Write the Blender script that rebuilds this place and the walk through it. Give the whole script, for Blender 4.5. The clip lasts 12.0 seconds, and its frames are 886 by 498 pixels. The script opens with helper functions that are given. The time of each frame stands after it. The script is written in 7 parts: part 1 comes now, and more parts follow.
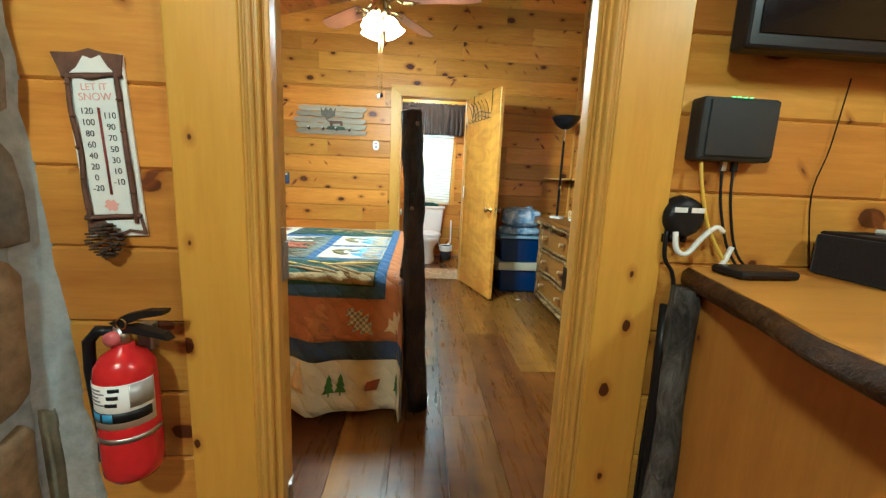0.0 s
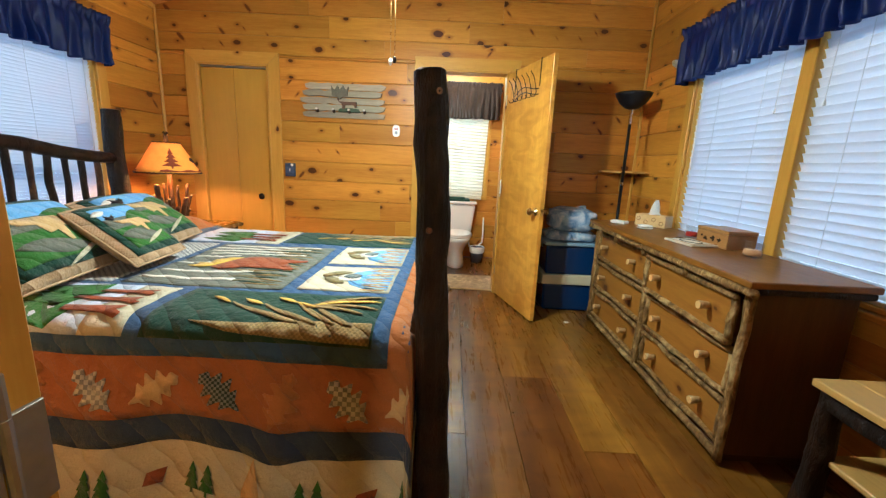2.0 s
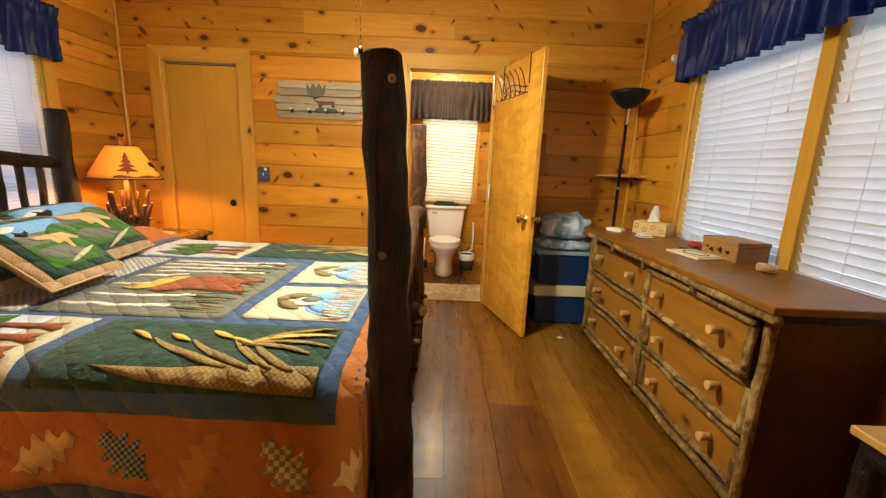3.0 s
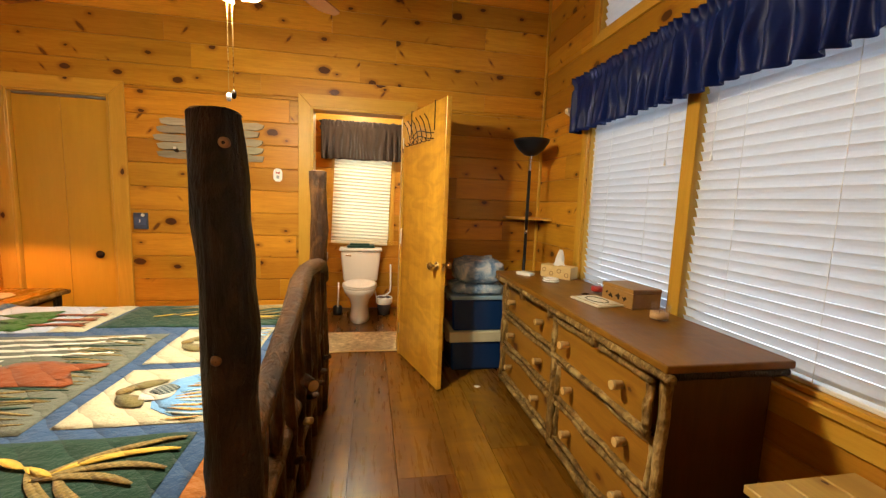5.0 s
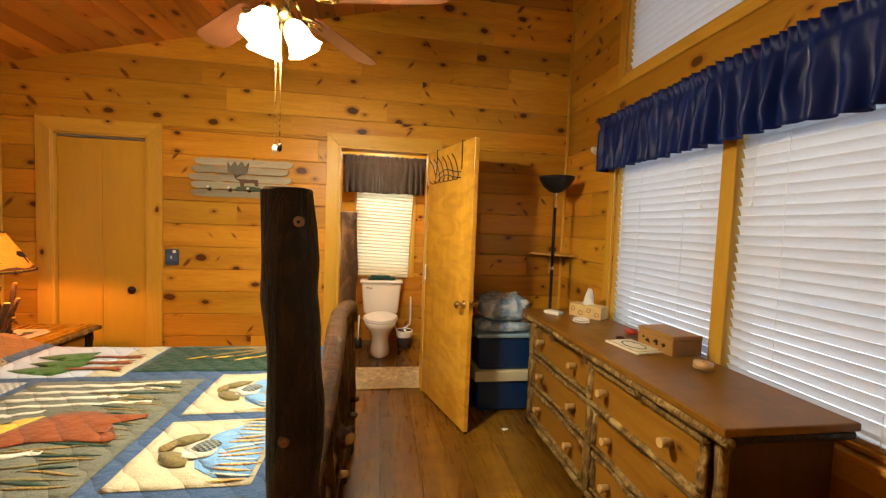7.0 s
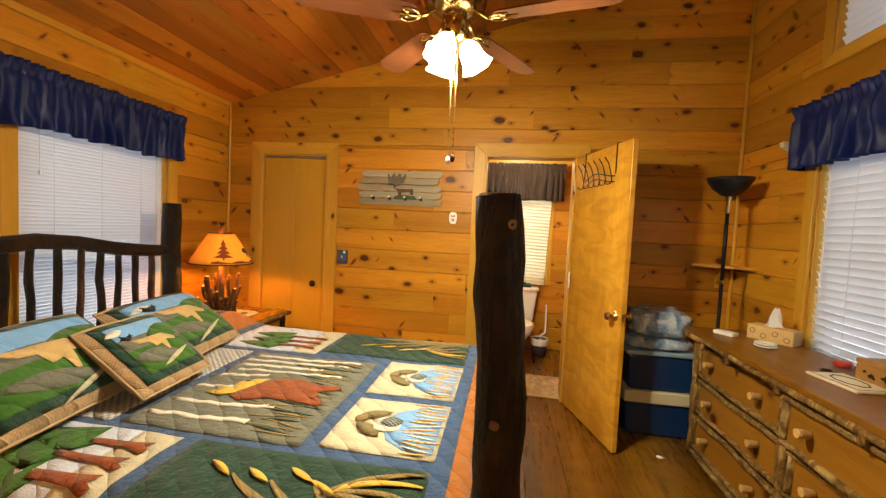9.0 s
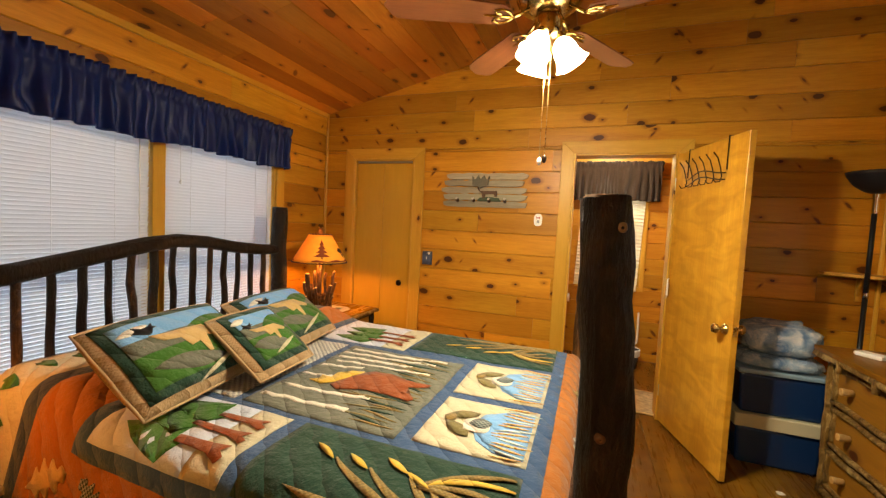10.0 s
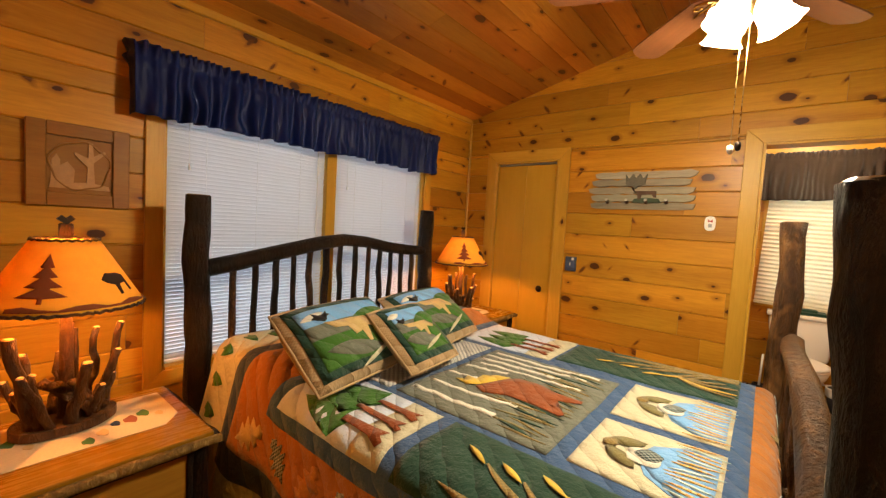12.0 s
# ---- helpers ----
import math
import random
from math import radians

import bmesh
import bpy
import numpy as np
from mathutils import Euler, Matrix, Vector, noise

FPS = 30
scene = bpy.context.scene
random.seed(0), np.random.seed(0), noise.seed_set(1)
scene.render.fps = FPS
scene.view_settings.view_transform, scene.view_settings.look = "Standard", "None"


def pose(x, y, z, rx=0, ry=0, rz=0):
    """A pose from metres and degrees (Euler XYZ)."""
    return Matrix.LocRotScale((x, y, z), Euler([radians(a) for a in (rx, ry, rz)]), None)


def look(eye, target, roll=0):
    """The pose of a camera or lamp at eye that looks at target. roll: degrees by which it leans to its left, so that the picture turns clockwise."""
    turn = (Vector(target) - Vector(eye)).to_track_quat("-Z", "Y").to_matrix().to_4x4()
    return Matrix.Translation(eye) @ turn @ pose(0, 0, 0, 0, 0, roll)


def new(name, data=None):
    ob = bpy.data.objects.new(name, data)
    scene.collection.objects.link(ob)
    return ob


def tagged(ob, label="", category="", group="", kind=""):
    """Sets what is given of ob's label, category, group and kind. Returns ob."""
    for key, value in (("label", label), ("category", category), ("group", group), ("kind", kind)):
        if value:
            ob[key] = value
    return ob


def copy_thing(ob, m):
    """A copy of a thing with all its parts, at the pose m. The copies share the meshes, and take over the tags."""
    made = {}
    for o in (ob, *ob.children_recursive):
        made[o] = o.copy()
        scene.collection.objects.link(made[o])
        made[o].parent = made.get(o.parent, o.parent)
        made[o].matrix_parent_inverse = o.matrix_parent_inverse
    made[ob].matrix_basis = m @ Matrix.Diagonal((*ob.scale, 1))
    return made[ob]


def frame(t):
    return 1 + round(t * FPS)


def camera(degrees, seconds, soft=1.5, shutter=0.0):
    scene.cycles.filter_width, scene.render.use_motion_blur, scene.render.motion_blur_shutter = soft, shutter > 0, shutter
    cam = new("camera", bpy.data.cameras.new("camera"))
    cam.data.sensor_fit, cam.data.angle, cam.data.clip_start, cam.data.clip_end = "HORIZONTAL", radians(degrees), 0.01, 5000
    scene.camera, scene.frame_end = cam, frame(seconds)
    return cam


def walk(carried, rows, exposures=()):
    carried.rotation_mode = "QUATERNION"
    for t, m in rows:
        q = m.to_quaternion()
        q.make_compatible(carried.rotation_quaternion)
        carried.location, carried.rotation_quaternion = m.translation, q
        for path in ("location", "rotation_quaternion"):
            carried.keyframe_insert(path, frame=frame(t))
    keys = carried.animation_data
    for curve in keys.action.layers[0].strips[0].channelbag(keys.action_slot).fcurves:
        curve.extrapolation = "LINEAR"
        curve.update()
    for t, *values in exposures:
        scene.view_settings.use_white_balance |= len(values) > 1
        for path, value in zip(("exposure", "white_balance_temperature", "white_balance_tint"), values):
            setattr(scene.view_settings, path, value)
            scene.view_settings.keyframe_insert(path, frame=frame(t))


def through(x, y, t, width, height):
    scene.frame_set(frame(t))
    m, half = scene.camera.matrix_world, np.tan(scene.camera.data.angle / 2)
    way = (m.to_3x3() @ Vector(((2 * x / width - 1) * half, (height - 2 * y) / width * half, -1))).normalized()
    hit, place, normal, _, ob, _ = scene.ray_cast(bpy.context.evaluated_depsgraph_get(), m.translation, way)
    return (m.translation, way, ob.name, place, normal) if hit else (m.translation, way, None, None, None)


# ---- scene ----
cam = camera(96.1, 12.0, soft=1.3)
PATH = [
    (0, (0.657, 0.348, 1.188), (0.787, 2.312, 0.838), 2.5),
    (0.5, (0.66, 0.553, 1.188), (0.747, 2.516, 0.813), 2.6),
    (1, (0.671, 0.744, 1.198), (0.703, 2.703, 0.796), 2.6),
    (1.5, (0.685, 0.913, 1.216), (0.678, 2.869, 0.799), 2.6),
    (2, (0.679, 1.094, 1.233), (0.664, 3.05, 0.816), 2.6),
    (2.5, (0.704, 1.221, 1.238), (0.69, 3.177, 0.823), 2.5),
    (3, (0.764, 1.344, 1.249), (0.772, 3.302, 0.843), 2.4),
    (5, (0.897, 1.491, 1.341), (1.261, 3.444, 1.111), 2.2),
    (5.5, (0.873, 1.511, 1.392), (1.284, 3.461, 1.217), 2.1),
    (6, (0.842, 1.521, 1.418), (1.256, 3.473, 1.275), 2.1),
    (6.5, (0.812, 1.528, 1.426), (1.211, 3.484, 1.302), 2.1),
    (7, (0.789, 1.526, 1.433), (1.093, 3.499, 1.322), 2.2),
    (9, (0.629, 1.483, 1.418), (0.321, 3.457, 1.315), 2.8),
    (9.5, (0.607, 1.473, 1.429), (0.104, 3.406, 1.312), 3.0),
    (10, (0.584, 1.468, 1.418), (-0.101, 3.344, 1.304), 2.9),
    (10.5, (0.559, 1.464, 1.424), (-0.294, 3.269, 1.299), 3.2),
    (11, (0.526, 1.482, 1.41), (-0.486, 3.203, 1.287), 3.2),
    (11.5, (0.499, 1.485, 1.403), (-0.645, 3.121, 1.279), 3.3),
    (12, (0.488, 1.484, 1.393), (-0.765, 3.038, 1.272), 3.3),
]
walk(cam, [(t, look(eye, target, roll)) for t, eye, target, roll in PATH],
     exposures=[(0, 0.08, 4000, -7), (1.0, 0.02, 3850, -6), (1.5, -0.14, 3750, -4), (2.0, -0.2, 4450, -1), (2.6, -0.2, 5600, 5), (5, -0.36, 6050, 5), (9, -0.47, 6350, 8), (12, -0.61, 6400, 8)])

# ---- world and lights ----
WEST, EAST, NORTH, SOUTH = -1.99, 2.40, 4.915, 1.372     # inner faces of the bedroom
world = bpy.data.worlds.new("sky")
scene.world = world
world.use_nodes = True
sky = world.node_tree.nodes.new("ShaderNodeTexSky")
sky.sky_type, sky.sun_disc = "NISHITA", False
sky.sun_elevation, sky.sun_rotation = radians(40), radians(200)
world.node_tree.nodes["Background"].inputs["Strength"].default_value = 0.1
world.node_tree.links.new(sky.outputs[0], world.node_tree.nodes["Background"].inputs["Color"])


def lamp(name, kind, m, watts, colour, size=0.05, size_y=None):
    data = bpy.data.lights.new(name, kind)
    data.energy, data.color = watts, colour
    if kind == "AREA":
        data.shape, data.size, data.size_y = "RECTANGLE", size, size_y or size
    elif kind == "SUN":
        data.angle = size
    else:
        data.shadow_soft_size = size
    ob = new(name, data)
    ob.matrix_world = m
    return ob


WARM, AMBER, DAY = (1.0, 0.81, 0.53), (1.0, 0.38, 0.075), (0.74, 0.87, 1.0)
lamp("sun", "SUN", look((0, 0, 9), (1.5, 6, 4)), 1.0, (1, 0.95, 0.9), radians(12))
# daylight in the window openings
lamp("daylight_east", "AREA", look((2.52, 3.2, 1.38), (0, 3.2, 1.38)), 19, DAY, 1.75, 1.15)
lamp("daylight_east_upper", "AREA", look((2.52, 3.2, 2.92), (0, 3.2, 2.92)), 12, DAY, 1.75, 0.8)
lamp("daylight_west", "AREA", look((-2.11, 3.2, 1.26), (0, 3.2, 1.26)), 27, DAY, 1.95, 1.45)
lamp("daylight_bath", "AREA", look((0.82, 6.57, 1.5), (0.82, 0, 1.5)), 26, DAY, 0.62, 1.3)
# bulbs of the ceiling fan
FAN = Vector((0.368, 3.172, 2.308))
for k in range(3):
    a = radians(9 + 120 * k)
    lamp("fan_bulb", "POINT", pose(FAN.x + 0.095 * math.cos(a), FAN.y + 0.095 * math.sin(a), FAN.z - 0.205), 106, WARM, 0.035)
lamp("bulb_north", "POINT", pose(-1.505, 4.215, 1.155), 38, AMBER, 0.03)
lamp("bulb_south", "POINT", pose(-1.395, 1.735, 1.12), 34, AMBER, 0.03)
for x, y, watts in ((0.0, -0.5, 112), (2.2, -0.1, 60)):
    lamp("bulb_living", "POINT", pose(x, y, 2.28), watts, (1.0, 0.83, 0.48), 0.09)
# Added bulb of an unseen fixture, to brighten the toilet and back wall.
lamp("bulb_bath", "POINT", pose(0.75, 5.75, 2.30), 78, WARM, 0.08)

# ---- materials ----
def material(name, rough=0.6, metal=0.0, colour=(0.5, 0.5, 0.5), spec=0.5):
    m = bpy.data.materials.new(name)
    m.use_nodes = True
    b = m.node_tree.nodes["Principled BSDF"]
    b.inputs["Base Color"].default_value = (*colour, 1)
    b.inputs["Roughness"].default_value, b.inputs["Metallic"].default_value = rough, metal
    b.inputs["Specular IOR Level"].default_value = spec
    return m, m.node_tree, b


class G:
    """Short hand for building node graphs."""
    def __init__(self, tree):
        self.t = tree

    def n(self, kind, **values):
        node = self.t.nodes.new("ShaderNode" + kind)
        for k, v in values.items():
            if k in node.inputs:
                self.put(node.inputs[k], v)
        return node

    def put(self, socket, v):
        if isinstance(v, bpy.types.NodeSocket):
            self.t.links.new(v, socket)
        else:
            socket.default_value = v

    def coords(self, scale=(1, 1, 1), shift=None, kind="Object"):
        tc = self.t.nodes.new("ShaderNodeTexCoord")
        mp = self.t.nodes.new("ShaderNodeMapping")
        self.put(mp.inputs["Vector"], tc.outputs[kind])
        mp.inputs["Scale"].default_value = scale
        if shift is not None:
            self.put(mp.inputs["Location"], shift)
        return mp.outputs[0]

    def noise(self, vec, scale, detail=4, rough=0.6, distort=0.0):
        node = self.n("TexNoise", Vector=vec, Scale=scale, Detail=detail, Roughness=rough, Distortion=distort)
        return node.outputs["Fac"]

    def ramp(self, fac, *stops):
        node = self.t.nodes.new("ShaderNodeValToRGB")
        self.put(node.inputs[0], fac)
        e = node.color_ramp.elements
        while len(e) < len(stops):
            e.new(0.5)
        for el, (p, c) in zip(e, stops):
            el.position, el.color = p, (*c, 1) if len(c) == 3 else c
        return node.outputs[0]

    def mix(self, fac, a, b, how="MIX"):
        node = self.t.nodes.new("ShaderNodeMix")
        node.data_type, node.blend_type = "RGBA", how
        self.put(node.inputs[0], fac)
        for s, v in ((node.inputs[6], a), (node.inputs[7], b)):
            self.put(s, (*v, 1) if isinstance(v, tuple) and len(v) == 3 else v)
        return node.outputs[2]

    def math(self, op, a, b=0.0, c=0.0):
        node = self.t.nodes.new("ShaderNodeMath")
        node.operation = op
        for s, v in zip(node.inputs, (a, b, c)):
            self.put(s, v)
        return node.outputs[0]

    def bump(self, bsdf, height, strength=0.3, dist=0.01):
        node = self.n("Bump", Height=height, Strength=strength, Distance=dist)
        self.t.links.new(node.outputs[0], bsdf.inputs["Normal"])


def wood(name, axis, dark, mid, light, knots=0.0, rough=0.38, vary=0.35, island=False, grain=9.0, knot_colour=(0.075, 0.022, 0.006),
         cell=4.2, coat=0.0, spikes=0.0, figure=0.0, spec=0.3, knot_size=1.0, streaks=0.36):
    """Sawn wood whose grain runs along the axis (0, 1, 2), with knots; each piece differs."""
    m, tree, b = material(name, rough, spec=spec)
    g = G(tree)
    if island:
        rnd = g.n("NewGeometry").outputs["Random Per Island"]
    else:
        rnd = g.n("ObjectInfo").outputs["Random"]
    off = g.n("CombineXYZ", X=g.math("MULTIPLY", rnd, 37.0), Y=g.math("MULTIPLY", rnd, 91.0), Z=g.math("MULTIPLY", rnd, 53.0)).outputs[0]
    stretch = [1.0, 1.0, 1.0]
    stretch[axis] = 0.09
    along = g.coords(tuple(stretch), off)
    flat = [1.0, 1.0, 1.0]
    flat[axis] = 0.45
    wide = g.coords(tuple(flat), off)
    rings = g.noise(along, grain, 5, 0.62, 0.6)
    fine = g.noise(along, grain * 9, 3, 0.7)
    broad = g.noise(wide, 1.6, 3, 0.55, 0.4)
    col = g.ramp(rings, (0.28, dark), (0.5, mid), (0.72, light))
    col = g.mix(streaks, col, g.ramp(fine, (0.3, dark), (0.7, light)))
    col = g.mix(g.ramp(broad, (0.35, (0.0, 0.0, 0.0)), (0.75, (0.5, 0.5, 0.5))), col, tuple(c * 0.62 for c in mid))
    tone = g.math("MULTIPLY_ADD", rnd, vary, 1.0 - vary / 2)
    warm = g.math("MULTIPLY", tone, g.math("MULTIPLY_ADD", g.math("FRACT", g.math("MULTIPLY", rnd, 7.31)), vary * 0.36, 1.0 - vary * 0.22))
    col = g.mix(1.0, col, g.n("CombineColor", Red=tone, Green=warm, Blue=warm).outputs[0], "MULTIPLY")
    height = fine
    if figure:
        ripple = [2.0, 2.0, 2.0]
        ripple[axis] = 4.5
        waves = g.noise(g.coords(tuple(ripple), off), 2.0, 3, 0.5, 1.2)
        col = g.mix(figure, col, g.ramp(waves, (0.35, (0.62, 0.55, 0.48)), (0.62, (1.15, 1.18, 1.2))), "MULTIPLY")
    if knots:
        sep = g.n("SeparateXYZ", Vector=g.coords())
        o = [sep.outputs[i] for i in range(3) if i != axis]
        across = g.math("MULTIPLY_ADD", rnd, 17.0, g.math("ADD", o[0], o[1]))
        length = g.math("MULTIPLY_ADD", rnd, 61.0, sep.outputs[axis])

        def knot_layer(x, y, scale, least, spread, share, blur):
            """Scattered knots: how deep a point lies in one, and in the ring about it."""
            vec = g.n("CombineXYZ", X=x, Y=y).outputs[0]
            vor = g.t.nodes.new("ShaderNodeTexVoronoi")
            vor.voronoi_dimensions = "2D"
            g.put(vor.inputs["Vector"], vec)
            vor.inputs["Scale"].default_value = scale
            wob = g.math("MULTIPLY_ADD", g.noise(vec, scale * 6, 3), 0.09, -0.045)
            pick = g.n("SeparateColor", Color=vor.outputs["Color"])
            d = g.math("ADD", vor.outputs["Distance"], wob)
            rad = g.math("MULTIPLY_ADD", g.math("POWER", pick.outputs[0], 2.2), spread, least)
            core = g.math("MINIMUM", g.math("MAXIMUM", g.math("MULTIPLY", g.math("SUBTRACT", rad, d), 70.0), 0.0), 1.0)
            ring = g.math("MINIMUM", g.math("MAXIMUM", g.math("MULTIPLY", g.math("SUBTRACT", g.math("ADD", rad, blur), d), 0.6 / blur), 0.0), 0.6)
            on = g.math("LESS_THAN", pick.outputs[1], share)
            return g.math("MULTIPLY", core, on), g.math("MULTIPLY", ring, on)
        core, ring = knot_layer(g.math("MULTIPLY", length, 0.62), across, cell, 0.034 * knot_size, 0.10 * knot_size, knots, 0.10)
        rust = (dark[0] * 0.60, dark[1] * 0.42, dark[2] * 0.4)
        col = g.mix(ring, col, rust)
        col = g.mix(core, col, knot_colour)
        if spikes:
            flip = g.math("MULTIPLY_ADD", g.math("GREATER_THAN", g.math("FRACT", g.math("MULTIPLY", rnd, 5.7)), 0.5), 2.0, -1.0)
            tilt = g.math("MULTIPLY", across, flip)
            p = g.math("ADD", g.math("MULTIPLY", length, 0.64), g.math("MULTIPLY", tilt, 0.77))
            q = g.math("ADD", g.math("MULTIPLY", length, -0.77), g.math("MULTIPLY", tilt, 0.64))
            core, ring = knot_layer(g.math("MULTIPLY", p, 0.85), g.math("MULTIPLY", q, 2.6), 2.5, 0.02, 0.085, spikes, 0.06)
            col = g.mix(ring, col, rust)
            col = g.mix(g.math("MULTIPLY", core, 0.85), col, tuple(c * 1.5 for c in knot_colour))
    g.put(b.inputs["Base Color"], col)
    g.put(b.inputs["Roughness"], g.math("MULTIPLY_ADD", fine, 0.2, rough - 0.08))
    b.inputs["Coat Weight"].default_value = coat
    b.inputs["Coat Roughness"].default_value = 0.25
    g.bump(b, height, 0.12, 0.002)
    return m


PINE_D, PINE_M, PINE_L = (0.37, 0.15, 0.009), (0.56, 0.262, 0.017), (0.66, 0.345, 0.030)
PINE = [wood("pine_%s" % "xyz"[i], i, PINE_D, PINE_M, PINE_L, knots=0.85, coat=0.08, vary=0.5, cell=4.6, spikes=0.5) for i in range(3)]
CLEAR = [wood("clear_pine_%s" % "xyz"[i], i, (0.48, 0.25, 0.022), (0.60, 0.33, 0.034), (0.67, 0.39, 0.05), knots=0.10, vary=0.12) for i in range(3)]
CEILING_PINE = wood("ceiling_pine", 1, (0.30, 0.105, 0.012), (0.46, 0.18, 0.02), (0.54, 0.24, 0.034), knots=0.8, island=True, vary=0.85, spikes=0.25)
BIRCH = wood("birch_veneer", 2, (0.46, 0.205, 0.014), (0.62, 0.32, 0.026), (0.72, 0.42, 0.05), vary=0.0, rough=0.3, grain=7, figure=0.5)
FLOOR_WOOD = wood("floor_planks", 1, (0.036, 0.0125, 0.0010), (0.120, 0.048, 0.0036), (0.26, 0.122, 0.009), knots=0.10, rough=0.27, streaks=0.14, vary=0.8, grain=4.0, coat=0.2, cell=2.2, figure=0.55, knot_colour=(0.02, 0.007, 0.002))
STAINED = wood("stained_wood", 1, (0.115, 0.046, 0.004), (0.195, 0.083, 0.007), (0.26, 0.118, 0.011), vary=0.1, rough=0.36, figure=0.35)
# Upright faces of the same stain, with their shade put into the colour.
STAINED_Z_SHADED = wood("stained_wood_upright_shaded", 2, (0.042, 0.017, 0.005), (0.075, 0.032, 0.009), (0.105, 0.047, 0.013), vary=0.1, rough=0.4)
DRAWER_PINE = wood("drawer_pine", 1, (0.19, 0.080, 0.008), (0.30, 0.138, 0.013), (0.37, 0.18, 0.020), knots=0.35, vary=0.15)
GLOSS_PINE = wood("gloss_pine", 1, (0.20, 0.088, 0.004), (0.27, 0.125, 0.006), (0.32, 0.155, 0.009), knots=0.3, vary=0.1, rough=0.25)


def plain(name, colour, rough=0.6, metal=0.0, grain=0.0, scale=60, spot=0.0, bump=0.0, spec=0.5):
    """A plain surface with slight mottling at two scales."""
    m, tree, b = material(name, rough, metal, colour, spec)
    g = G(tree)
    v = g.coords()
    fine, broad = g.noise(v, scale, 4), g.noise(v, scale / 12, 3)
    k = grain
    col = g.ramp(fine, (0.3, tuple(max(0, c * (1 - k)) for c in colour)), (0.7, tuple(min(1, c * (1 + k)) for c in colour)))
    col = g.mix(g.ramp(broad, (0.4, (0, 0, 0)), (0.75, (0.6, 0.6, 0.6))), col, tuple(c * (1 - k - spot) for c in colour))
    g.put(b.inputs["Base Color"], col)
    g.put(b.inputs["Roughness"], g.math("MULTIPLY_ADD", fine, 0.12, rough - 0.06))
    if bump:
        g.bump(b, fine, bump, 0.004)
    return m


def bark(name, dark, mid, light, rough=0.8):
    """Rough bark with long furrows and lighter patches."""
    m, tree, b = material(name, rough, spec=0.28)
    g = G(tree)
    v = g.coords((1, 1, 0.35))
    furrow, fine, patch = g.noise(v, 28, 6, 0.7, 0.8), g.noise(v, 120, 3), g.noise(g.coords(), 6, 3, 0.6, 0.5)
    col = g.ramp(furrow, (0.32, dark), (0.55, mid), (0.75, light))
    col = g.mix(g.ramp(patch, (0.52, (0, 0, 0)), (0.68, (0.7, 0.7, 0.7))), col, light)
    g.put(b.inputs["Base Color"], col)
    g.bump(b, g.math("ADD", furrow, g.math("MULTIPLY", fine, 0.4)), 1.0, 0.022)
    return m


BARK = bark("dark_bark", (0.003, 0.0013, 0.0008), (0.010, 0.0045, 0.0023), (0.040, 0.018, 0.008), 0.45)
HICKORY = bark("mottled_bark", (0.045, 0.022, 0.006), (0.25, 0.145, 0.036), (0.68, 0.49, 0.19), 0.5)
PEELED = bark("varnished_log", (0.010, 0.004, 0.0016), (0.050, 0.020, 0.006), (0.19, 0.092, 0.030), 0.38)
CUT_END = plain("cut_end", (0.62, 0.40, 0.14), 0.6, 0, 0.15, 80)
STEEL = plain("brushed_steel", (0.48, 0.47, 0.44), 0.42, 1.0, 0.1)
BRASS = plain("aged_brass", (0.48, 0.33, 0.12), 0.28, 1.0, 0.15)
IRON = plain("dark_iron", (0.030, 0.018, 0.012), 0.45, 0.8, 0.2)
BLACK = plain("black_plastic", (0.010, 0.010, 0.012), 0.38, 0, 0.1, spec=0.25)
WHITE = plain("white_plastic", (0.80, 0.79, 0.76), 0.4, 0, 0.03)
CERAMIC = plain("white_ceramic", (0.83, 0.82, 0.79), 0.12, 0, 0.01)


def glass(name, tint=(1, 1, 1), rough=0.0):
    m, tree, b = material(name, rough, 0, tint)
    b.inputs["Transmission Weight"].default_value, b.inputs["IOR"].default_value = 1.0, 1.45
    return m


GLASS = glass("clear_glass")
THIN_GLASS, tgt, tgb = material("thin_glass", 0.05)
tg = G(tgt)
tmix = tg.n("MixShader")
tg.put(tmix.inputs[0], 0.06)
tg.put(tmix.inputs[1], tg.n("BsdfTransparent", Color=(0.98, 0.98, 0.97, 1)).outputs[0])
tg.put(tmix.inputs[2], tg.n("BsdfGlossy", Color=(1, 1, 1, 1), Roughness=0.05).outputs[0])
tg.put(tgt.nodes["Material Output"].inputs[0], tmix.outputs[0])


